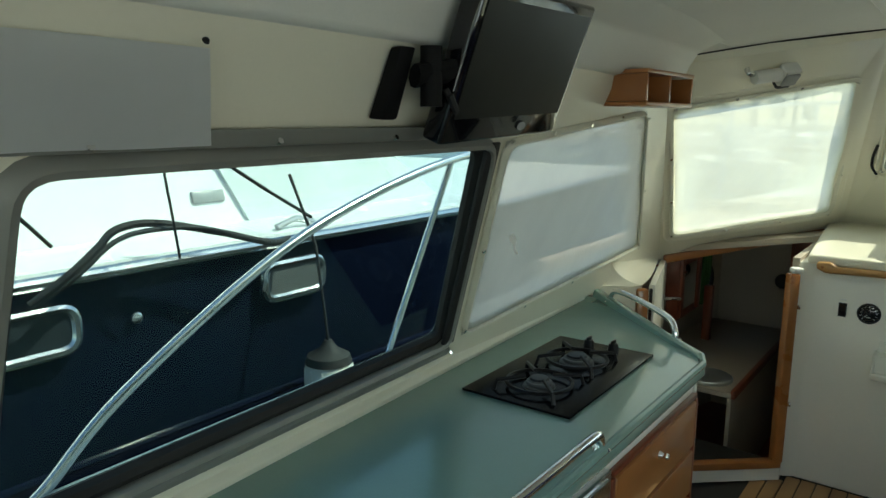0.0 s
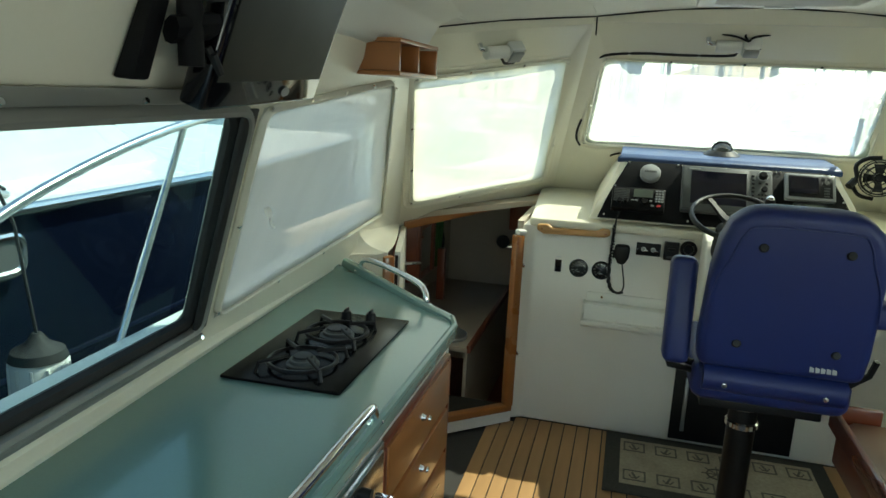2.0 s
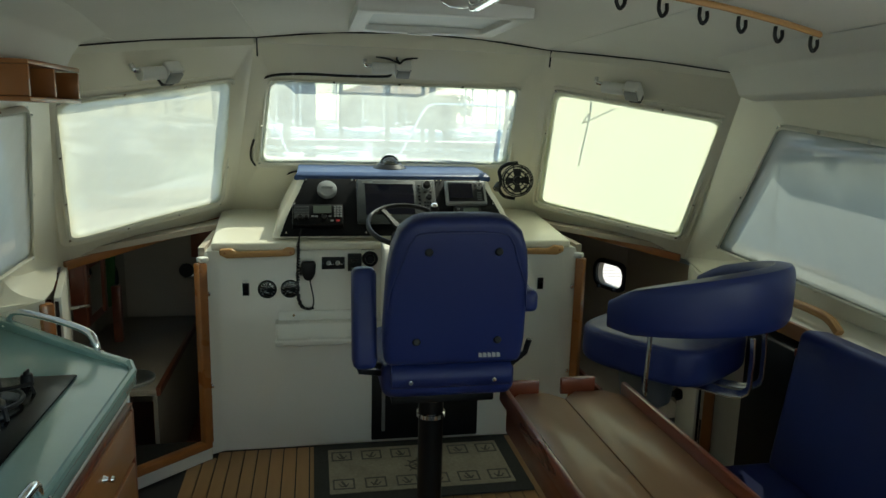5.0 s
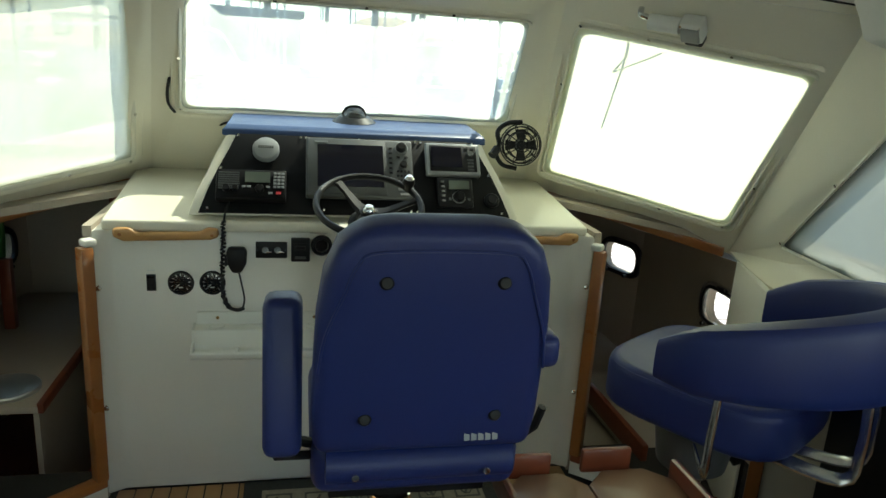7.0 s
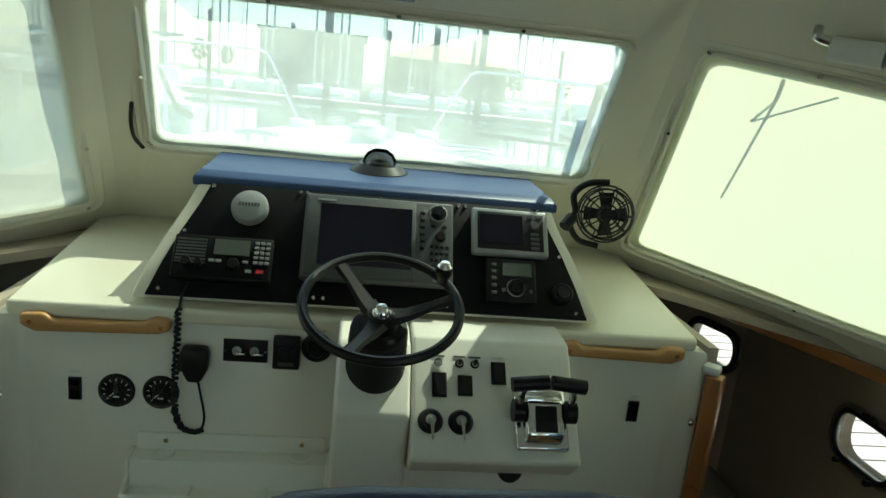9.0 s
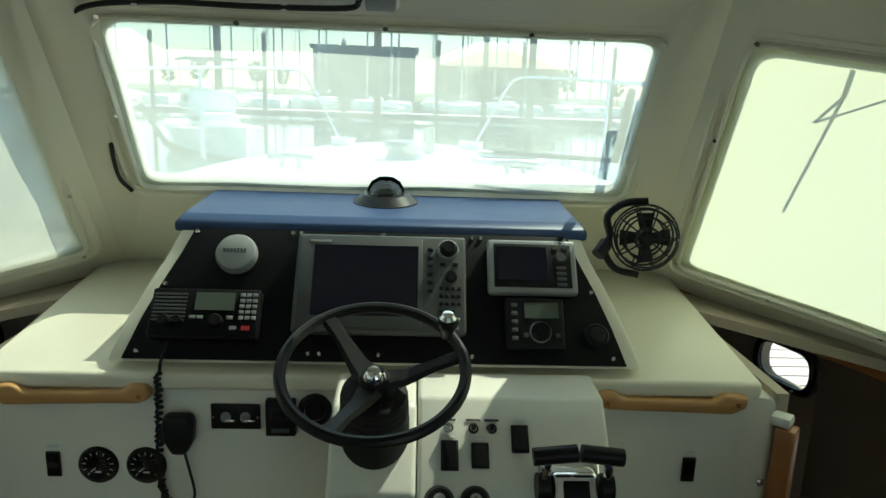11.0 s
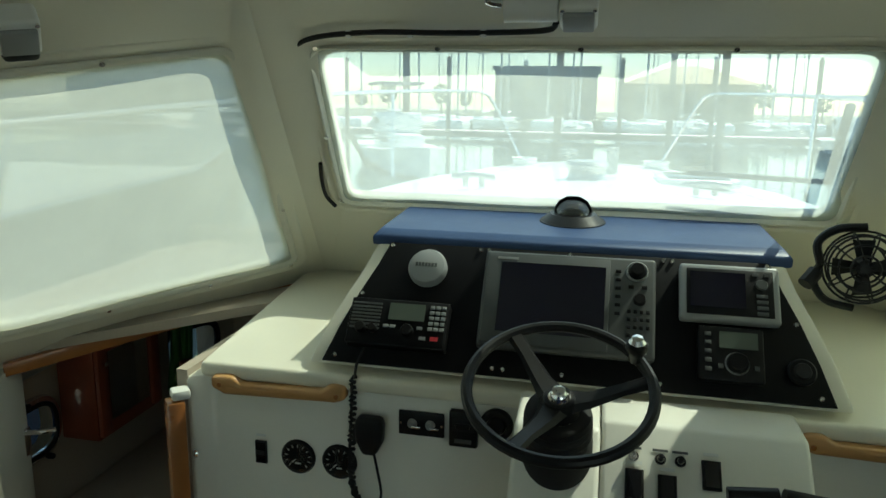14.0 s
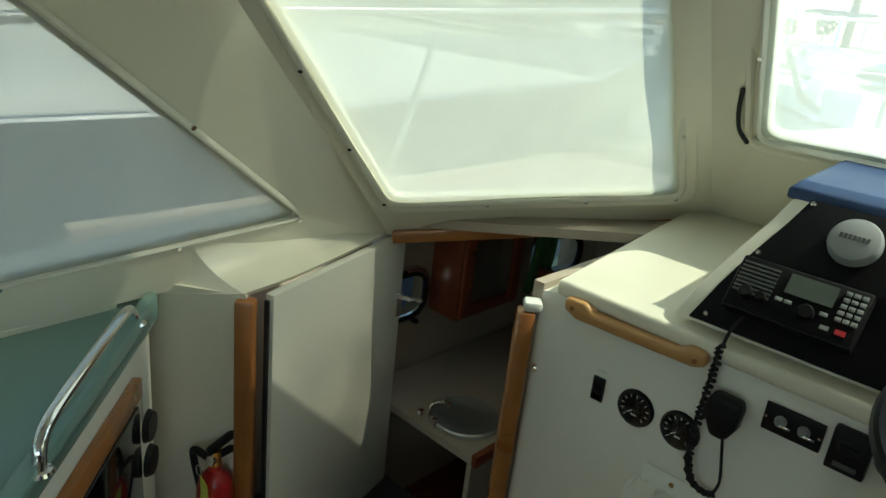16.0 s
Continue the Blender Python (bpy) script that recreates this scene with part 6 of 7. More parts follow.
# ---- own boat outside ----
WHITEBOAT = material("white_boat_gelcoat", (0.80, 0.81, 0.80), 0.25, grain=0.02, stain=0.05, clear=0.4)
DECK = material("non_slip_deck", (0.62, 0.66, 0.64), 0.6, grain=0.06, grain_scale=120, stain=0.1, bump=0.3, bump_scale=250)
NAVYHULL = material("navy_hull_paint", (0.0035, 0.006, 0.016), 0.12, grain=0.06, grain_scale=30, stain=0.25, stain_scale=4, ior=1.2)
CANVAS = material("pale_canvas", (0.62, 0.66, 0.66), 0.85, grain=0.05, grain_scale=60, stain=0.1, bump=0.3, bump_scale=40)
PILE = material("piling_wood", (0.16, 0.13, 0.10), 0.85, grain=0.3, grain_scale=20, stain=0.3, bump=0.5, bump_scale=40, stretch=(1, 1, 0.1))
DOCKW = material("dock_planks", (0.60, 0.50, 0.50), 0.8, grain=0.2, grain_scale=20, stain=0.2, bump=0.3, bump_scale=60, stretch=(0.2, 1, 1))
MAST = material("mast_aluminium", (0.45, 0.46, 0.47), 0.45, metal=0.6, stain=0.1)
WATER = material("harbour_water", (0.035, 0.055, 0.045), 0.08, stain=0.3, stain_scale=0.3, bump=0.6, bump_scale=1.6)
BUILD = material("grey_cladding", (0.10, 0.11, 0.12), 0.8, grain=0.1, grain_scale=4, stain=0.2, stain_scale=0.5)
TAN = material("tan_cladding", (0.36, 0.28, 0.18), 0.8, grain=0.1, grain_scale=4, stain=0.2, stain_scale=0.5)
ROOFGREEN = material("green_roof", (0.05, 0.16, 0.10), 0.6, grain=0.1, grain_scale=6, stain=0.2, stain_scale=0.6)
WINDARK = material("dark_glazing", (0.02, 0.025, 0.03), 0.1, stain=0.2)
FOLIAGE = material("foliage", (0.05, 0.09, 0.03), 0.8, grain=0.4, grain_scale=3, stain=0.3, stain_scale=0.8)
LAND = material("shore_ground", (0.14, 0.14, 0.10), 0.9, grain=0.2, grain_scale=2, stain=0.3, stain_scale=0.1)

bm = bmesh.new()
gridr = [0, 4, 12, 30, 80, 250, 900, 3800]
prev = None
for r in gridr[1:]:
    ringv = [bm.verts.new((r * math.cos(2 * math.pi * k / 40), r * math.sin(2 * math.pi * k / 40), -1.0)) for k in range(40)]
    if prev is None:
        bm.faces.new(ringv)
    else:
        for k in range(40):
            bm.faces.new((prev[k], ringv[k], ringv[(k + 1) % 40], prev[(k + 1) % 40]))
    prev = ringv
tagged(finish(bm, "water", WATER), "rippled green harbour water", "water", kind="structure")

# roof; its eyebrow overhang is unseen and sized to shade the window covers
bm = bmesh.new()
lo, hi = [], []
xs = [-1.62, -1.3, -0.95, -0.66, -0.3, 0, 0.3, 0.66, 0.95, 1.3, 1.62]
for x in xs:
    yf = 4.13 if abs(x) < 0.31 else 4.13 - (abs(x) - 0.30) * 0.85
    lo.append([bm.verts.new((x, y, ceil_z(x) + 0.085)) for y in (-1.6, 1.0, yf)])
    hi.append([bm.verts.new((x, y, ceil_z(x) + 0.13)) for y in (-1.6, 1.0, yf)])
for G in (lo, hi):
    for a, c in zip(G, G[1:]):
        for j in range(2):
            bm.faces.new((a[j], a[j + 1], c[j + 1], c[j]))
for i in range(len(xs) - 1):
    for j in (0, 2):
        bm.faces.new((lo[i][j], lo[i + 1][j], hi[i + 1][j], hi[i][j]))
for i in (0, -1):
    for j in range(2):
        bm.faces.new((lo[i][j], lo[i][j + 1], hi[i][j + 1], hi[i][j]))
tagged(finish(bm, "roof", WHITEBOAT), "white moulded wheelhouse roof", "roof", kind="structure")

# unseen cockpit behind the wheelhouse, added to bounce sunlight through the doorway
b = slab([(-1.9, -4.6, -0.08), (1.9, -4.6, -0.08), (1.9, -1.36, -0.08), (-1.9, -1.36, -0.08)], (0, 0, -0.06))
tagged(finish(b, "cockpit_sole", DECK), "unseen pale cockpit sole added to bounce daylight inside", "deck", kind="structure")
for pts in ([(-1.9, -4.6), (-1.9, -1.36)], [(1.9, -1.36), (1.9, -4.6)], [(1.9, -4.6), (-1.9, -4.6)]):
    (xa, ya), (xb, yb) = pts
    b = slab([(xa, ya, -0.14), (xb, yb, -0.14), (xb, yb, 0.62), (xa, ya, 0.62)], (0.08 if xa == xb and xa > 0 else (-0.08 if xa == xb else 0), 0 if xa == xb else -0.08, 0))
    tagged(finish(b, "cockpit_coaming", WHITEBOAT), "unseen white coaming added to bounce daylight inside", "coaming", "cockpit coamings", "structure")

# decks
fd = [(-0.95, 4.45, 1.06), (-1.66, 3.85, 0.90), (-2.15, 4.6, 0.86), (-2.0, 6.5, 0.98), (-1.5, 8.4, 1.05), (-0.75, 9.9, 1.10), (0, 10.4, 1.12)]
pts = fd + [mirror(p) for p in fd[::-1][1:]]
bm = bmesh.new()
cv = bm.verts.new((0, 7.0, 1.20))
c2v = bm.verts.new((0, 4.75, 1.12))
vs = [bm.verts.new(p) for p in pts]
for a, c in zip(vs, vs[1:]):
    bm.faces.new((cv, a, c))
bm.faces.new((cv, vs[-1], c2v)), bm.faces.new((cv, c2v, vs[0]))
vl = [bm.verts.new((p[0] * 0.96, p[1] - 0.05, p[2] - 1.9)) for p in pts]
for i in range(3, len(vs) - 4):
    bm.faces.new((vs[i], vs[i + 1], vl[i + 1], vl[i]))
bmesh.ops.delete(bm, geom=[v for v in bm.verts if not v.link_faces], context="VERTS")
tagged(finish(bm, "foredeck", WHITEBOAT), "white moulded foredeck of the boat", "deck", kind="structure")
for s in (-1, 1):
    b = slab([(s * 1.80, -2.2, 0.66), (s * 2.17, -2.2, 0.63), (s * 2.17, 3.9, 0.72), (s * 2.10, 4.6, 0.80), (s * 1.84, 4.3, 0.82), (s * 1.84, 2.9, 0.76)], (0, 0, -0.10))
    sdeck = tagged(finish(b, "side_deck", DECK), "grey-white non-slip side deck", "deck", "side decks", "structure")
    if s == -1:
        pm = None
        for k in range(34):
            if pm is None:
                ob = part("plank", box(0.30, 0.115, 0.014, (0, 0, 0)), DOCKW, sdeck)
                pm = ob.data
            else:
                ob = new("plank", pm)
                ob.parent = sdeck
            ob.location = (-1.985, 0.2 + k * 0.122, 0.668 + 0.0148 * (0.2 + k * 0.122))
    rl = thing("bow_rail", "polished stainless bow rail with stanchions", "rail", "bow rails", pose(-0.011 * s, -0.025, 0.056))
    path = [(2.15, 1.00, 0.62), (2.15, 1.09, 0.66), (2.15, 1.31, 0.845), (2.15, 1.78, 1.115), (2.15, 2.21, 1.283), (2.15, 2.83, 1.425), (2.15, 3.6, 1.50), (2.12, 4.6, 1.56), (1.98, 6.5, 1.68), (1.62, 8.3, 1.76), (1.28, 9.5, 1.79), (1.14, 9.78, 1.78), (1.03, 9.83, 1.66), (0.72, 9.85, 1.07)]
    part("top_rail", tube([(s * x, y, z) for x, y, z in path], 0.017, 12, curved=6), STEEL, rl)
    for a, c in (((2.15, 2.40, 0.66), (2.15, 2.83, 1.42)), ((2.10, 4.3, 0.80), (2.13, 4.6, 1.555)), ((1.98, 6.2, 0.98), (1.99, 6.45, 1.672)), ((1.62, 8.0, 1.05), (1.66, 8.15, 1.75))):
        st_ = part("stanchion", tube([(s * a[0], a[1], a[2]), (s * c[0], c[1], c[2])], 0.014, 10), STEEL, rl)
        part("foot", lathe([(0.015, 0.012), (0.03, 0.008), (0.034, 0)], (s * a[0], a[1], a[2]), n=16), STEEL, st_)
    vt = thing("deck_vent", "white cowl vent on the foredeck", "vent", "deck vents", pose(s * 0.66, 9.6, 1.03) @ Matrix.Scale(0.72, 4))
    part("bowl", lathe([(0.05, 0.0), (0.06, 0.05), (0.16, 0.12), (0.18, 0.22), (0.16, 0.22), (0.10, 0.13), (0, 0.10)], n=24), WHITEPL, vt)
    ht = thing("deck_cleat", "grey mooring cleat on the foredeck", "cleat", "deck cleats", pose(s * 0.80, 7.3, 1.13))
    part("bar", tube([(-0.16, 0, 0.07), (0, 0, 0.085), (0.16, 0, 0.07)], 0.022, 8), ALU, ht)
    for k in (-0.06, 0.06):
        part("leg", cyl(0.02, 0.08, (k, 0, 0.04), n=10), ALU, ht)
wn_ = thing("anchor_windlass", "dark anchor windlass on the foredeck", "windlass", m=pose(0, 7.6, 1.14))
part("drum", lathe([(0, 0.18), (0.14, 0.18), (0.16, 0.15), (0.13, 0.09), (0.17, 0.0)], n=24), ALU, wn_)
part("chain_pipe", cyl(0.05, 0.24, (0.2, 0.8, 0.12), n=16), ALU, wn_)
dh = thing("deck_hatch", "white framed deck hatch", "hatch", m=pose(0.85, 8.2, 1.115))
part("frame", box(0.6, 0.6, 0.06, (0, 0, 0.03)), WHITEBOAT, dh, bevel=0.02)
part("lens", box(0.46, 0.46, 0.012, (0, 0, 0.064)), WINDARK, dh, bevel=0.005)
# parked wipers outside the glass
for o, q in (((0.30, 4.26, 1.475), ((0.30, 4.26, 1.475), (0.665, 4.28, 1.46), (0.635, 4.08, 1.66))), ((-0.65, 4.24, 1.50), ((-0.66, 4.16, 1.58), (-0.64, 4.27, 1.475), (-0.60, 4.31, 1.44)))):
    wp = thing("windscreen_wiper", "dark wiper arm parked on the windscreen", "wiper", "windscreen wipers")
    q = [Vector(p) + Vector((0, 0.075, 0.06)) for p in q]
    part("blade", tube(q[-2:], 0.012, 8), RUBBER, wp)
    part("arm", tube(q[:2], 0.008, 8), BLACK, wp)

# wiper hanging in front of the slanted window
for s, P in ((1, ((0.899, 3.648, 1.754), (0.917, 3.693, 1.707), (0.992, 3.987, 1.442), (0.913, 3.778, 1.655), (0.989, 3.567, 1.721))),):
    P = [Vector(p) + SUN_DIR * 0.085 for p in P]
    wp = thing("windscreen_wiper", "dark wiper arm hanging before the slanted window", "wiper", "windscreen wipers")
    part("arm", tube(P[:2], 0.005, 8), BLACK, wp)
    part("blade", tube([P[1], P[1].lerp(P[2], 0.5), P[2]], 0.0035, 8), RUBBER, wp)
    part("link", tube([P[1], P[3]], 0.0032, 6), BLACK, wp)
    part("link", tube([P[3], P[4]], 0.0028, 6), BLACK, wp)

# ---- the navy boat alongside ----
nb = thing("moored_motorboat", "navy-hulled motor yacht with white cabin moored alongside", "boat", m=pose(0, -0.055, 0.045))
hx = -3.2
bm = bmesh.new()
rows_ = []
for y, zt, dx in ((-6, 0.95, 0.0), (-2, 0.96, 0.0), (2, 0.972, 0.0), (5, 0.97, 0.02), (8, 1.05, 0.25), (10.5, 1.2, 1.2), (12, 1.35, 2.2)):
    rows_.append([bm.verts.new((hx - dx - o, y, z)) for o, z in ((0.0, zt), (0.03, zt - 0.35), (0.12, zt - 1.0), (0.35, -1.3))] + [bm.verts.new((-7.4 + dx, y, z)) for z in (-1.3, zt)])
for a, c in zip(rows_, rows_[1:]):
    for k in range(6):
        bm.faces.new((a[k], a[(k + 1) % 6], c[(k + 1) % 6], c[k]))
bm.faces.new(rows_[0]), bm.faces.new(rows_[-1][::-1])
part("hull", bm, NAVYHULL, nb, "glossy navy painted hull")
part("rub_rail", tube([(hx + 0.02, y, z) for y, z in ((-6, 0.955), (2, 0.978), (5, 0.976))] + [(hx - 0.23, 8, 1.055), (hx - 1.18, 10.5, 1.2)], 0.028, 10), STEEL, nb, "bright rubbing rail")
part("rub_rail", tube([(hx + 0.025, y, 0.18 + y * 0.001) for y in (-6, 2, 5)], 0.02, 8), NAVYHULL, nb)
bm = slab([(hx - 0.02, -6, 0.99), (hx - 0.02, 5, 0.99), (hx - 0.3, 8, 1.06), (-7.1, 8, 1.06), (-7.3, -6, 0.99)], (0, 0, 0.02))
part("deck", bm, WHITEBOAT, nb, "white side deck")
bm = slab([(hx - 0.30, -6, 1.0), (hx - 0.75, -6, 2.4), (hx - 1.0, -6, 2.9), (-6.4, -6, 2.9), (-7.0, -6, 1.0)], (0, 8.9, 0))
for v in bm.verts:
    if v.co.y > 0 and v.co.z > 1.5:
        v.co.y -= 0.4
part("cabin", bm, WHITEBOAT, nb, "white moulded cabin side", bevel=0.05)
bm = slab([(hx - 0.28, 2.85, 1.0), (hx - 0.70, 2.3, 2.35), (hx - 0.6, 3.0, 2.2), (hx - 0.32, 4.6, 1.02)], (-2.5, 0, 0))
part("canvas_cover", bm, CANVAS, nb, "pale canvas screen cover")
for y in (2.868, 1.516, 0.2):
    Q = rounded([(hx + 0.012, y - 0.20, 0.86), (hx + 0.012, y + 0.20, 0.86), (hx + 0.012, y + 0.20, 0.68), (hx + 0.012, y - 0.20, 0.68)], 0.07, 6)
    pr = part("portlight", tube(Q, 0.022, 8, closed=True), STEEL, nb, "oblong steel portlight rim")
    part("pane", slab([Vector(q) + Vector((-0.008, 0, 0)) for q in Q], (0.012, 0, 0)), WINDARK if y < 2 else GREYPL, pr)
part("fairlead", box(0.03, 0.20, 0.07, (hx - 0.36, 2.615, 1.20), (0, -18, 0)), SILVERPL, nb, "oval fairlead in the cabin side", bevel=0.02)
part("cleat", tube([(hx - 0.06, 2.82, 1.04), (hx - 0.06, 2.95, 1.075), (hx - 0.06, 3.08, 1.04)], 0.018, 8), ALU, nb, "dark deck cleat")
part("hull_fitting", lathe([(0, 0.012), (0.014, 0.012), (0.026, 0.006), (0.028, 0)], (hx, 1.98, 0.745), (0, 90, 0), n=18), STEEL, nb)
fd_ = thing("fender", "ribbed white fender hanging on a black rope", "fender", m=pose(-2.95, 2.82, -0.29))
part("body", lathe([(0, 0.0), (0.05, 0.0), (0.12, 0.08), (0.125, 0.66), (0.11, 0.70)], n=24), WHITEPL, fd_)
for k in range(12):
    a = 2 * math.pi * k / 12
    part("rib", tube([(0.124 * math.cos(a), 0.124 * math.sin(a), 0.1), (0.124 * math.cos(a), 0.124 * math.sin(a), 0.66)], 0.008, 6), WHITEPL, fd_)
part("neck", lathe([(0.125, 0.68), (0.112, 0.72), (0.05, 0.755), (0.022, 0.80), (0, 0.80)], n=24), RUBBER, fd_, "black fender end")
part("rope", tube([(0, 0, 0.79), (-0.05, -0.02, 1.3), (-0.20, -0.05, 1.66)], 0.008, 6), RUBBER, fd_)
for pts, nm, r in (([(-3.1, 1.50, 0.90), (-3.05, 1.633, 1.004), (-3.05, 1.743, 1.087), (-3.05, 1.825, 1.15), (-3.05, 1.992, 1.155), (-3.05, 2.29, 1.08), (-3.05, 2.575, 0.994), (-3.18, 2.8, 0.97)], "shore_cable", 0.016),
                   ([(-3.1, 1.52, 0.89), (-3.04, 1.66, 1.0), (-3.04, 1.80, 1.10), (-3.04, 1.95, 1.13), (-3.04, 2.2, 1.11), (-3.05, 2.5, 1.01)], "shore_cable", 0.011),
                   ([(-3.0, 1.995, 1.50), (-3.0, 2.035, 1.20), (-3.05, 2.09, 0.99)], "mooring_line", 0.006),
                   ([(-3.0, 2.20, 1.46), (-3.0, 2.5, 1.27), (-3.15, 2.93, 1.07)], "mooring_line", 0.009),
                   ([(-3.0, 1.30, 1.40), (-3.0, 1.444, 1.251), (-3.02, 1.56, 1.12)], "mooring_line", 0.008)):
    single(nm, tube([(x + 0.03, y - 0.05, z + 0.07) for x, y, z in pts], r, 8, curved=6), RUBBER, "dark mooring line between the boats" if nm == "mooring_line" else "black taped shore cable bundle", "rope", "lines alongside")

# ---- finger docks ----
for s, x0 in ((-1, -3.05), (1, 2.35)):
    if s == 1:
        dk = thing("finger_dock", "weathered planked finger dock", "dock", "finger docks")
        part("stringer", box(3.4, 19, 0.25, (4.1, 5.0, -0.68)), PILE, dk)
        me = None
        for k in range(90):
            q = box(3.46, 0.18, 0.04, (0, 0, 0))
            if me is None:
                ob = part("plank", q, DOCKW, dk)
                me = ob.data
            else:
                q.free()
                ob = new("plank", me)
                ob.parent = dk
            ob.location = (4.1, -3.5 + k * 0.20, -0.53)
dk = thing("main_dock", "long planked dock across the basin", "dock", "finger docks")
part("deck", box(150, 2.4, 0.18, (6, 61, -0.45)), DOCKW, dk, bevel=0.02)
part("fascia", box(150, 0.06, 0.4, (6, 59.8, -0.66)), PILE, dk)

# ---- pilings, boats and shore ahead ----
rng = random.Random(7)


def piling(x, y, h, r=0.17):
    p = thing("piling", "weathered round dock piling", "piling", "dock pilings", pose(x, y, -1.2))
    part("shaft", lathe([(r * 1.05, 0), (r, h * 0.5), (r * 0.95, h - 0.1), (r * 0.7, h), (0, h)], n=14), PILE, p)
    part("cap", lathe([(r * 1.1, h - 0.25), (r * 1.1, h + 0.02), (0, h + 0.2)], n=14), WHITEPL if rng.random() < 0.3 else PILE, p)


for x, y, h in ((-8.5, 34, 6.2), (-1.6, 34, 6.2), (5.2, 34, 6.0), (12.5, 35, 6.2), (-16, 34, 6.0), (-11.5, 58, 6.5), (-5.5, 58.5, 6.3), (1.8, 58, 6.4), (8.5, 58.5, 6.6), (15.5, 58, 6.4), (22, 58.5, 6.2), (4.1, 44, 6.0), (-20, 58, 6.4)):
    piling(x, y, h)


def sailboat(x, y, l, mast, turn, nm="sailboat"):
    sb = thing(nm, "white moored yacht with a tall bare mast", "boat", "boats in the marina", pose(x, y, -1.0, 0, 0, turn))
    bm = bmesh.new()
    R = []
    for t, w, f in ((-0.5, 0.26, 0.9), (-0.25, 0.36, 0.85), (0.05, 0.38, 0.9), (0.3, 0.26, 1.0), (0.5, 0.02, 1.2)):
        w *= l * 0.42
        R.append([bm.verts.new((a * w, t * l, z)) for a, z in ((-1, f), (-0.75, 0.1), (0.75, 0.1), (1, f))])
    for a, c in zip(R, R[1:]):
        for k in range(4):
            bm.faces.new((a[k], a[(k + 1) % 4], c[(k + 1) % 4], c[k]))
    bm.faces.new(R[0]), bm.faces.new(R[-1][::-1])
    part("hull", bm, WHITEBOAT, sb)
    cab = slab([(-0.9, -l * 0.22, 0.9), (0.9, -l * 0.22, 0.9), (0.55, l * 0.22, 0.95), (-0.55, l * 0.22, 0.95)], (0, 0, 0.55))
    part("coachroof", cab, WHITEBOAT, sb, bevel=0.08)
    part("window", box(1.84, l * 0.2, 0.16, (0, -l * 0.05, 1.2)), WINDARK, sb, bevel=0.03)
    if mast:
        part("mast", cyl(0.07, mast, (0, l * 0.08, 0.9 + mast / 2), n=10), MAST, sb)
        part("boom", tube([(0, l * 0.08, 2.0), (0, -l * 0.32, 2.05)], 0.10, 8), CANVAS, sb, "boom with a furled sail")
        part("spreader", box(1.4, 0.06, 0.05, (0, l * 0.08, 0.9 + mast * 0.6)), MAST, sb)
        for a in (-1, 1):
            part("stay", tube([(0, l * 0.08, 0.9 + mast), (a * 1.1, l * 0.05, 1.0)], 0.012, 4), MAST, sb)
        part("forestay", tube([(0, l * 0.08, 0.9 + mast), (0, l * 0.49, 1.1)], 0.03, 5), CANVAS, sb)
    else:
        part("bridge", box(1.9, l * 0.25, 0.9, (0, -l * 0.12, 1.9)), WHITEBOAT, sb, bevel=0.15)
        part("bridge_window", box(1.94, l * 0.18, 0.3, (0, -l * 0.10, 2.0)), WINDARK, sb, bevel=0.04)
        part("hardtop", box(2.1, l * 0.28, 0.10, (0, -l * 0.14, 3.6)), BLUEPAD, sb, "blue canvas top", bevel=0.03)
        for a in (-0.9, 0.9):
            for c in (-0.26, -0.02):
                part("post", cyl(0.03, 1.3, (a, l * c, 2.95), n=8), STEEL, sb)


for k in range(22):
    sailboat(-38 + k * 3.6 + rng.uniform(-0.8, 0.8), rng.choice((68, 76, 84, 92)) + rng.uniform(-1.5, 1.5), rng.uniform(8, 11), rng.uniform(10, 15), rng.choice((0, 180)) + rng.uniform(-6, 6))
sailboat(-8.2, 32.0, 11.5, 0, 205, "motor_cruiser")
sailboat(15.5, 50, 11, 0, 170, "motor_cruiser")
sailboat(-20.0, 36, 10, 0, 160, "motor_cruiser")
for k in range(30):
    m0 = thing("distant_mast", "thin distant yacht mast", "mast", "distant masts", pose(-52 + k * 3.8 + rng.uniform(-1.5, 1.5), 84 + rng.uniform(-9, 9), -1))
    hh = rng.uniform(11, 17)
    part("pole", cyl(0.11, hh, (0, 0, hh / 2), n=8), MAST, m0)
    part("hull", box(3.0, 9, 1.3, (0, 0, 0.6)), WHITEBOAT, m0, bevel=0.4)

b = box(900, 160, 1.5, (0, 175, -0.75))
tagged(finish(b, "ground", LAND), "low grassy shore behind the marina", "ground", kind="structure")


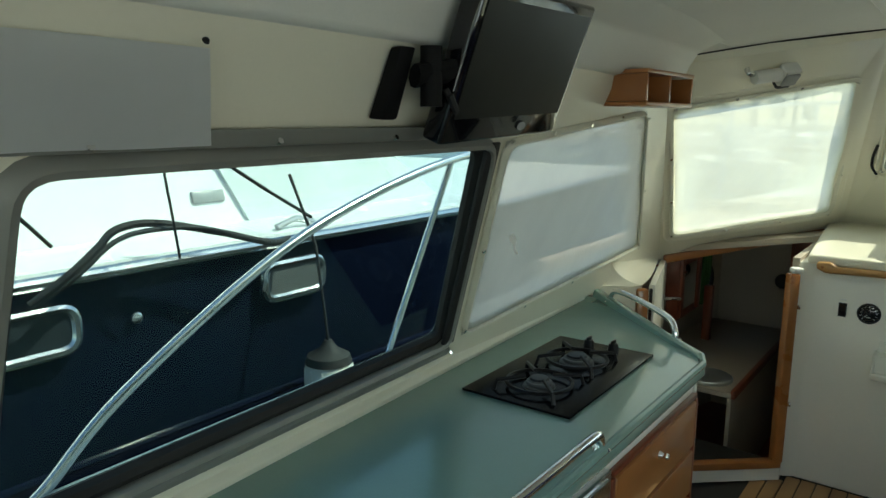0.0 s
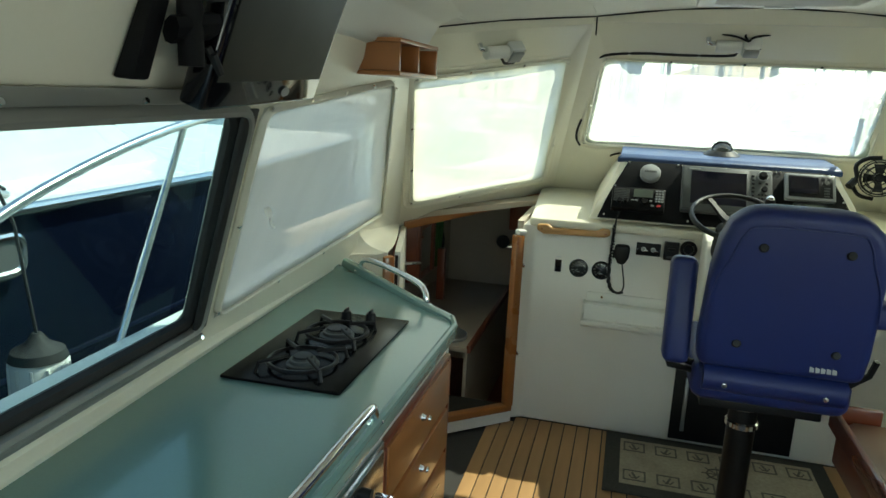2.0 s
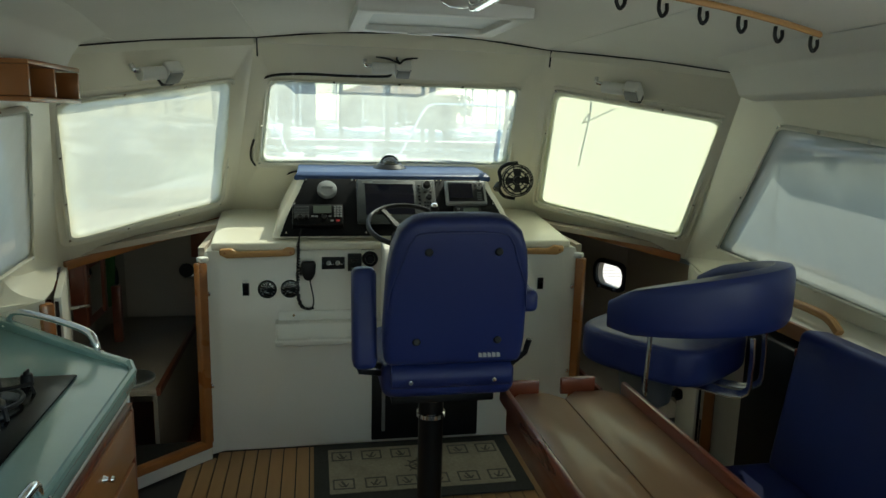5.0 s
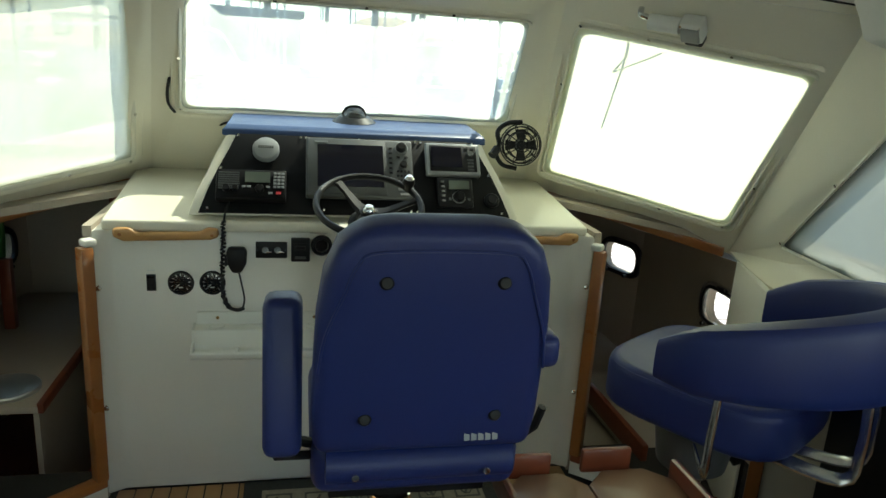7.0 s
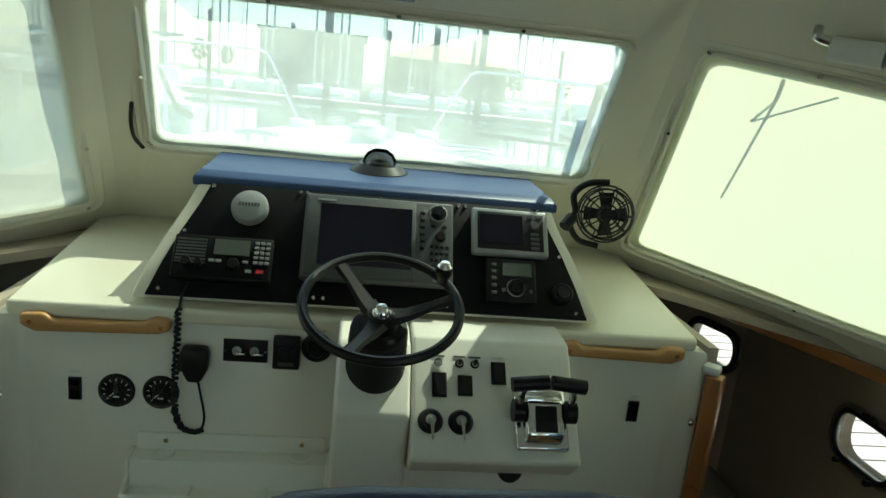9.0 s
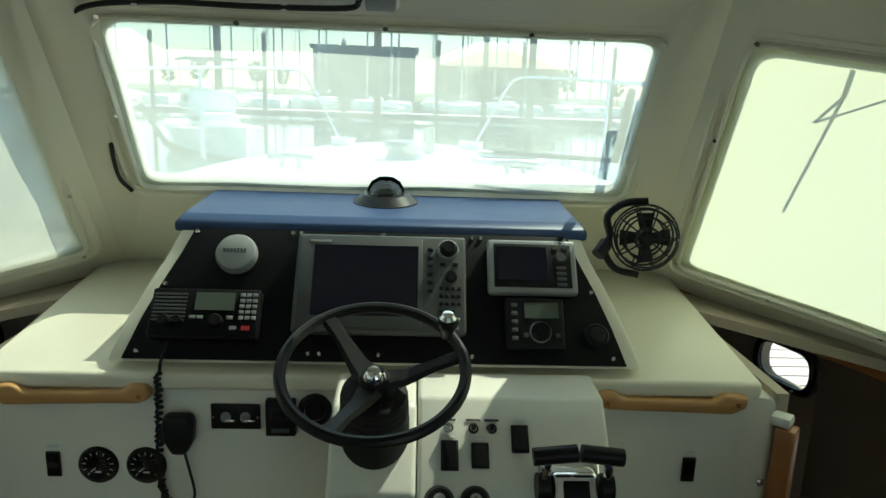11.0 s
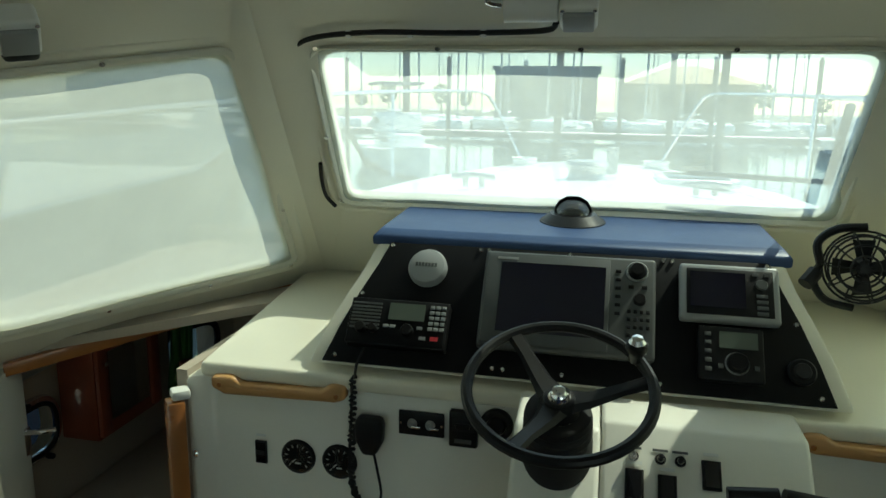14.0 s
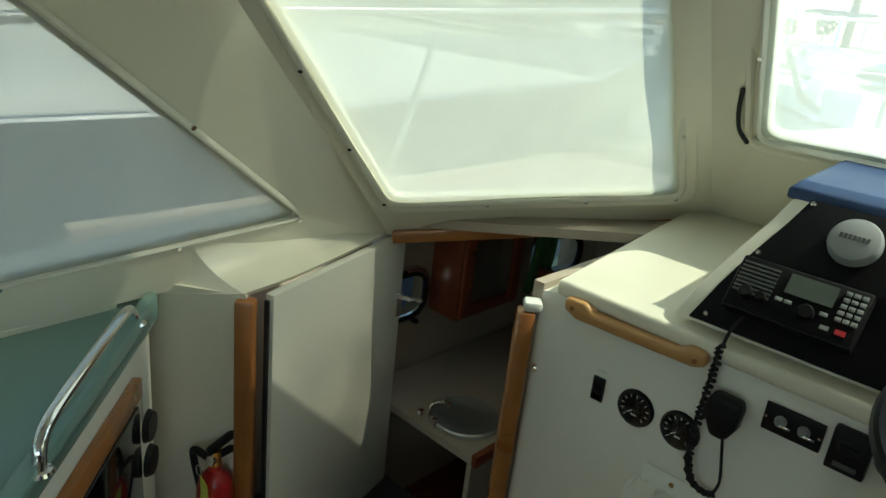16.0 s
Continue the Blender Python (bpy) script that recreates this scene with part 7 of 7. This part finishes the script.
def building(x, y, w, d, h, wall, roof, pitched):
    bd = thing("shore_building", "low waterfront building with dark windows", "building", "shore buildings", pose(x, y, 0))
    part("wall", box(w, d, h, (0, 0, h / 2)), wall, bd)
    if pitched:
        part("roof", slab([(-w / 2 - 0.6, -d / 2 - 0.6, h), (w / 2 + 0.6, -d / 2 - 0.6, h), (w * 0.12, 0, h + w * 0.16), (-w * 0.12, 0, h + w * 0.16)], (0, d * 0.9, 0)), roof, bd)
    else:
        part("roof", box(w + 0.8, d + 0.8, 0.5, (0, 0, h + 0.25)), roof, bd)
    n_ = int(w / 3.2)
    for k in range(n_):
        for z in ([1.8] if h < 5 else [1.8, h - 1.8]):
            part("window", box(1.7, 0.1, 1.3, (-w / 2 + w * (k + 0.5) / n_, -d / 2 - 0.04, z)), WINDARK, bd)


building(-7, 108, 14, 12, 6.6, BUILD, BUILD, False)
building(12.5, 112, 17, 12, 5.0, TAN, TAN, True)
building(52, 116, 22, 12, 5.0, TAN, ROOFGREEN, True)
building(-78, 122, 34, 12, 5.0, TAN, BUILD, True)


def tree(x, y, h):
    t0 = thing("tree", "leafy green shoreline tree", "tree", "shore trees", pose(x, y, 0))
    part("trunk", lathe([(h * 0.03, 0), (h * 0.02, h * 0.4), (h * 0.006, h * 0.85)], n=8), PILE, t0)
    bm = bmesh.new()
    for k in range(150):
        a, e = rng.uniform(0, 6.28), rng.uniform(-1, 1)
        rr = h * 0.30 * rng.uniform(0.35, 1.05) * math.sqrt(max(0.05, 1 - e * e * 0.8))
        c = Vector((rr * math.cos(a), rr * math.sin(a), h * (0.66 + 0.30 * e)))
        q = pose(*c, rng.uniform(0, 360), rng.uniform(0, 360), rng.uniform(0, 360))
        sz = h * rng.uniform(0.03, 0.075)
        vsx = [bm.verts.new(q @ Vector(p)) for p in ((-sz, -sz * 0.5, 0), (sz * 0.3, -sz, sz * 0.3), (sz, sz * 0.2, 0), (0, sz, -sz * 0.2))]
        bm.faces.new(vsx)
    part("crown", bm, FOLIAGE, t0)


for k in range(26):
    tree(-95 + k * 8 + rng.uniform(-3, 3), 122 + rng.uniform(-6, 14), rng.uniform(3.5, 6.5))

# ---- teak planks of the sole ----
plank_mesh = {}
pw, gap = 0.058, 0.006
for i in range(30):
    x = -0.99 + i * (pw + gap)
    y1 = 3.795 if abs(x) < 0.86 else 3.795 - (abs(x) - 0.86) * 0.85
    y0 = 1.6
    key = round(y1, 3)
    if key not in plank_mesh:
        bmp = bmesh.new()
        box(pw, y1 - y0, 0.008, (0, (y0 + y1) / 2, 0), bm=bmp)
        me = bpy.data.meshes.new("plank")
        bmp.to_mesh(me)
        bmp.free()
        me.materials.append(FLOORWOOD)
        plank_mesh[key] = me
    p = new("plank", plank_mesh[key])
    p.location = (x, 0, -0.004)
    p.parent = floor
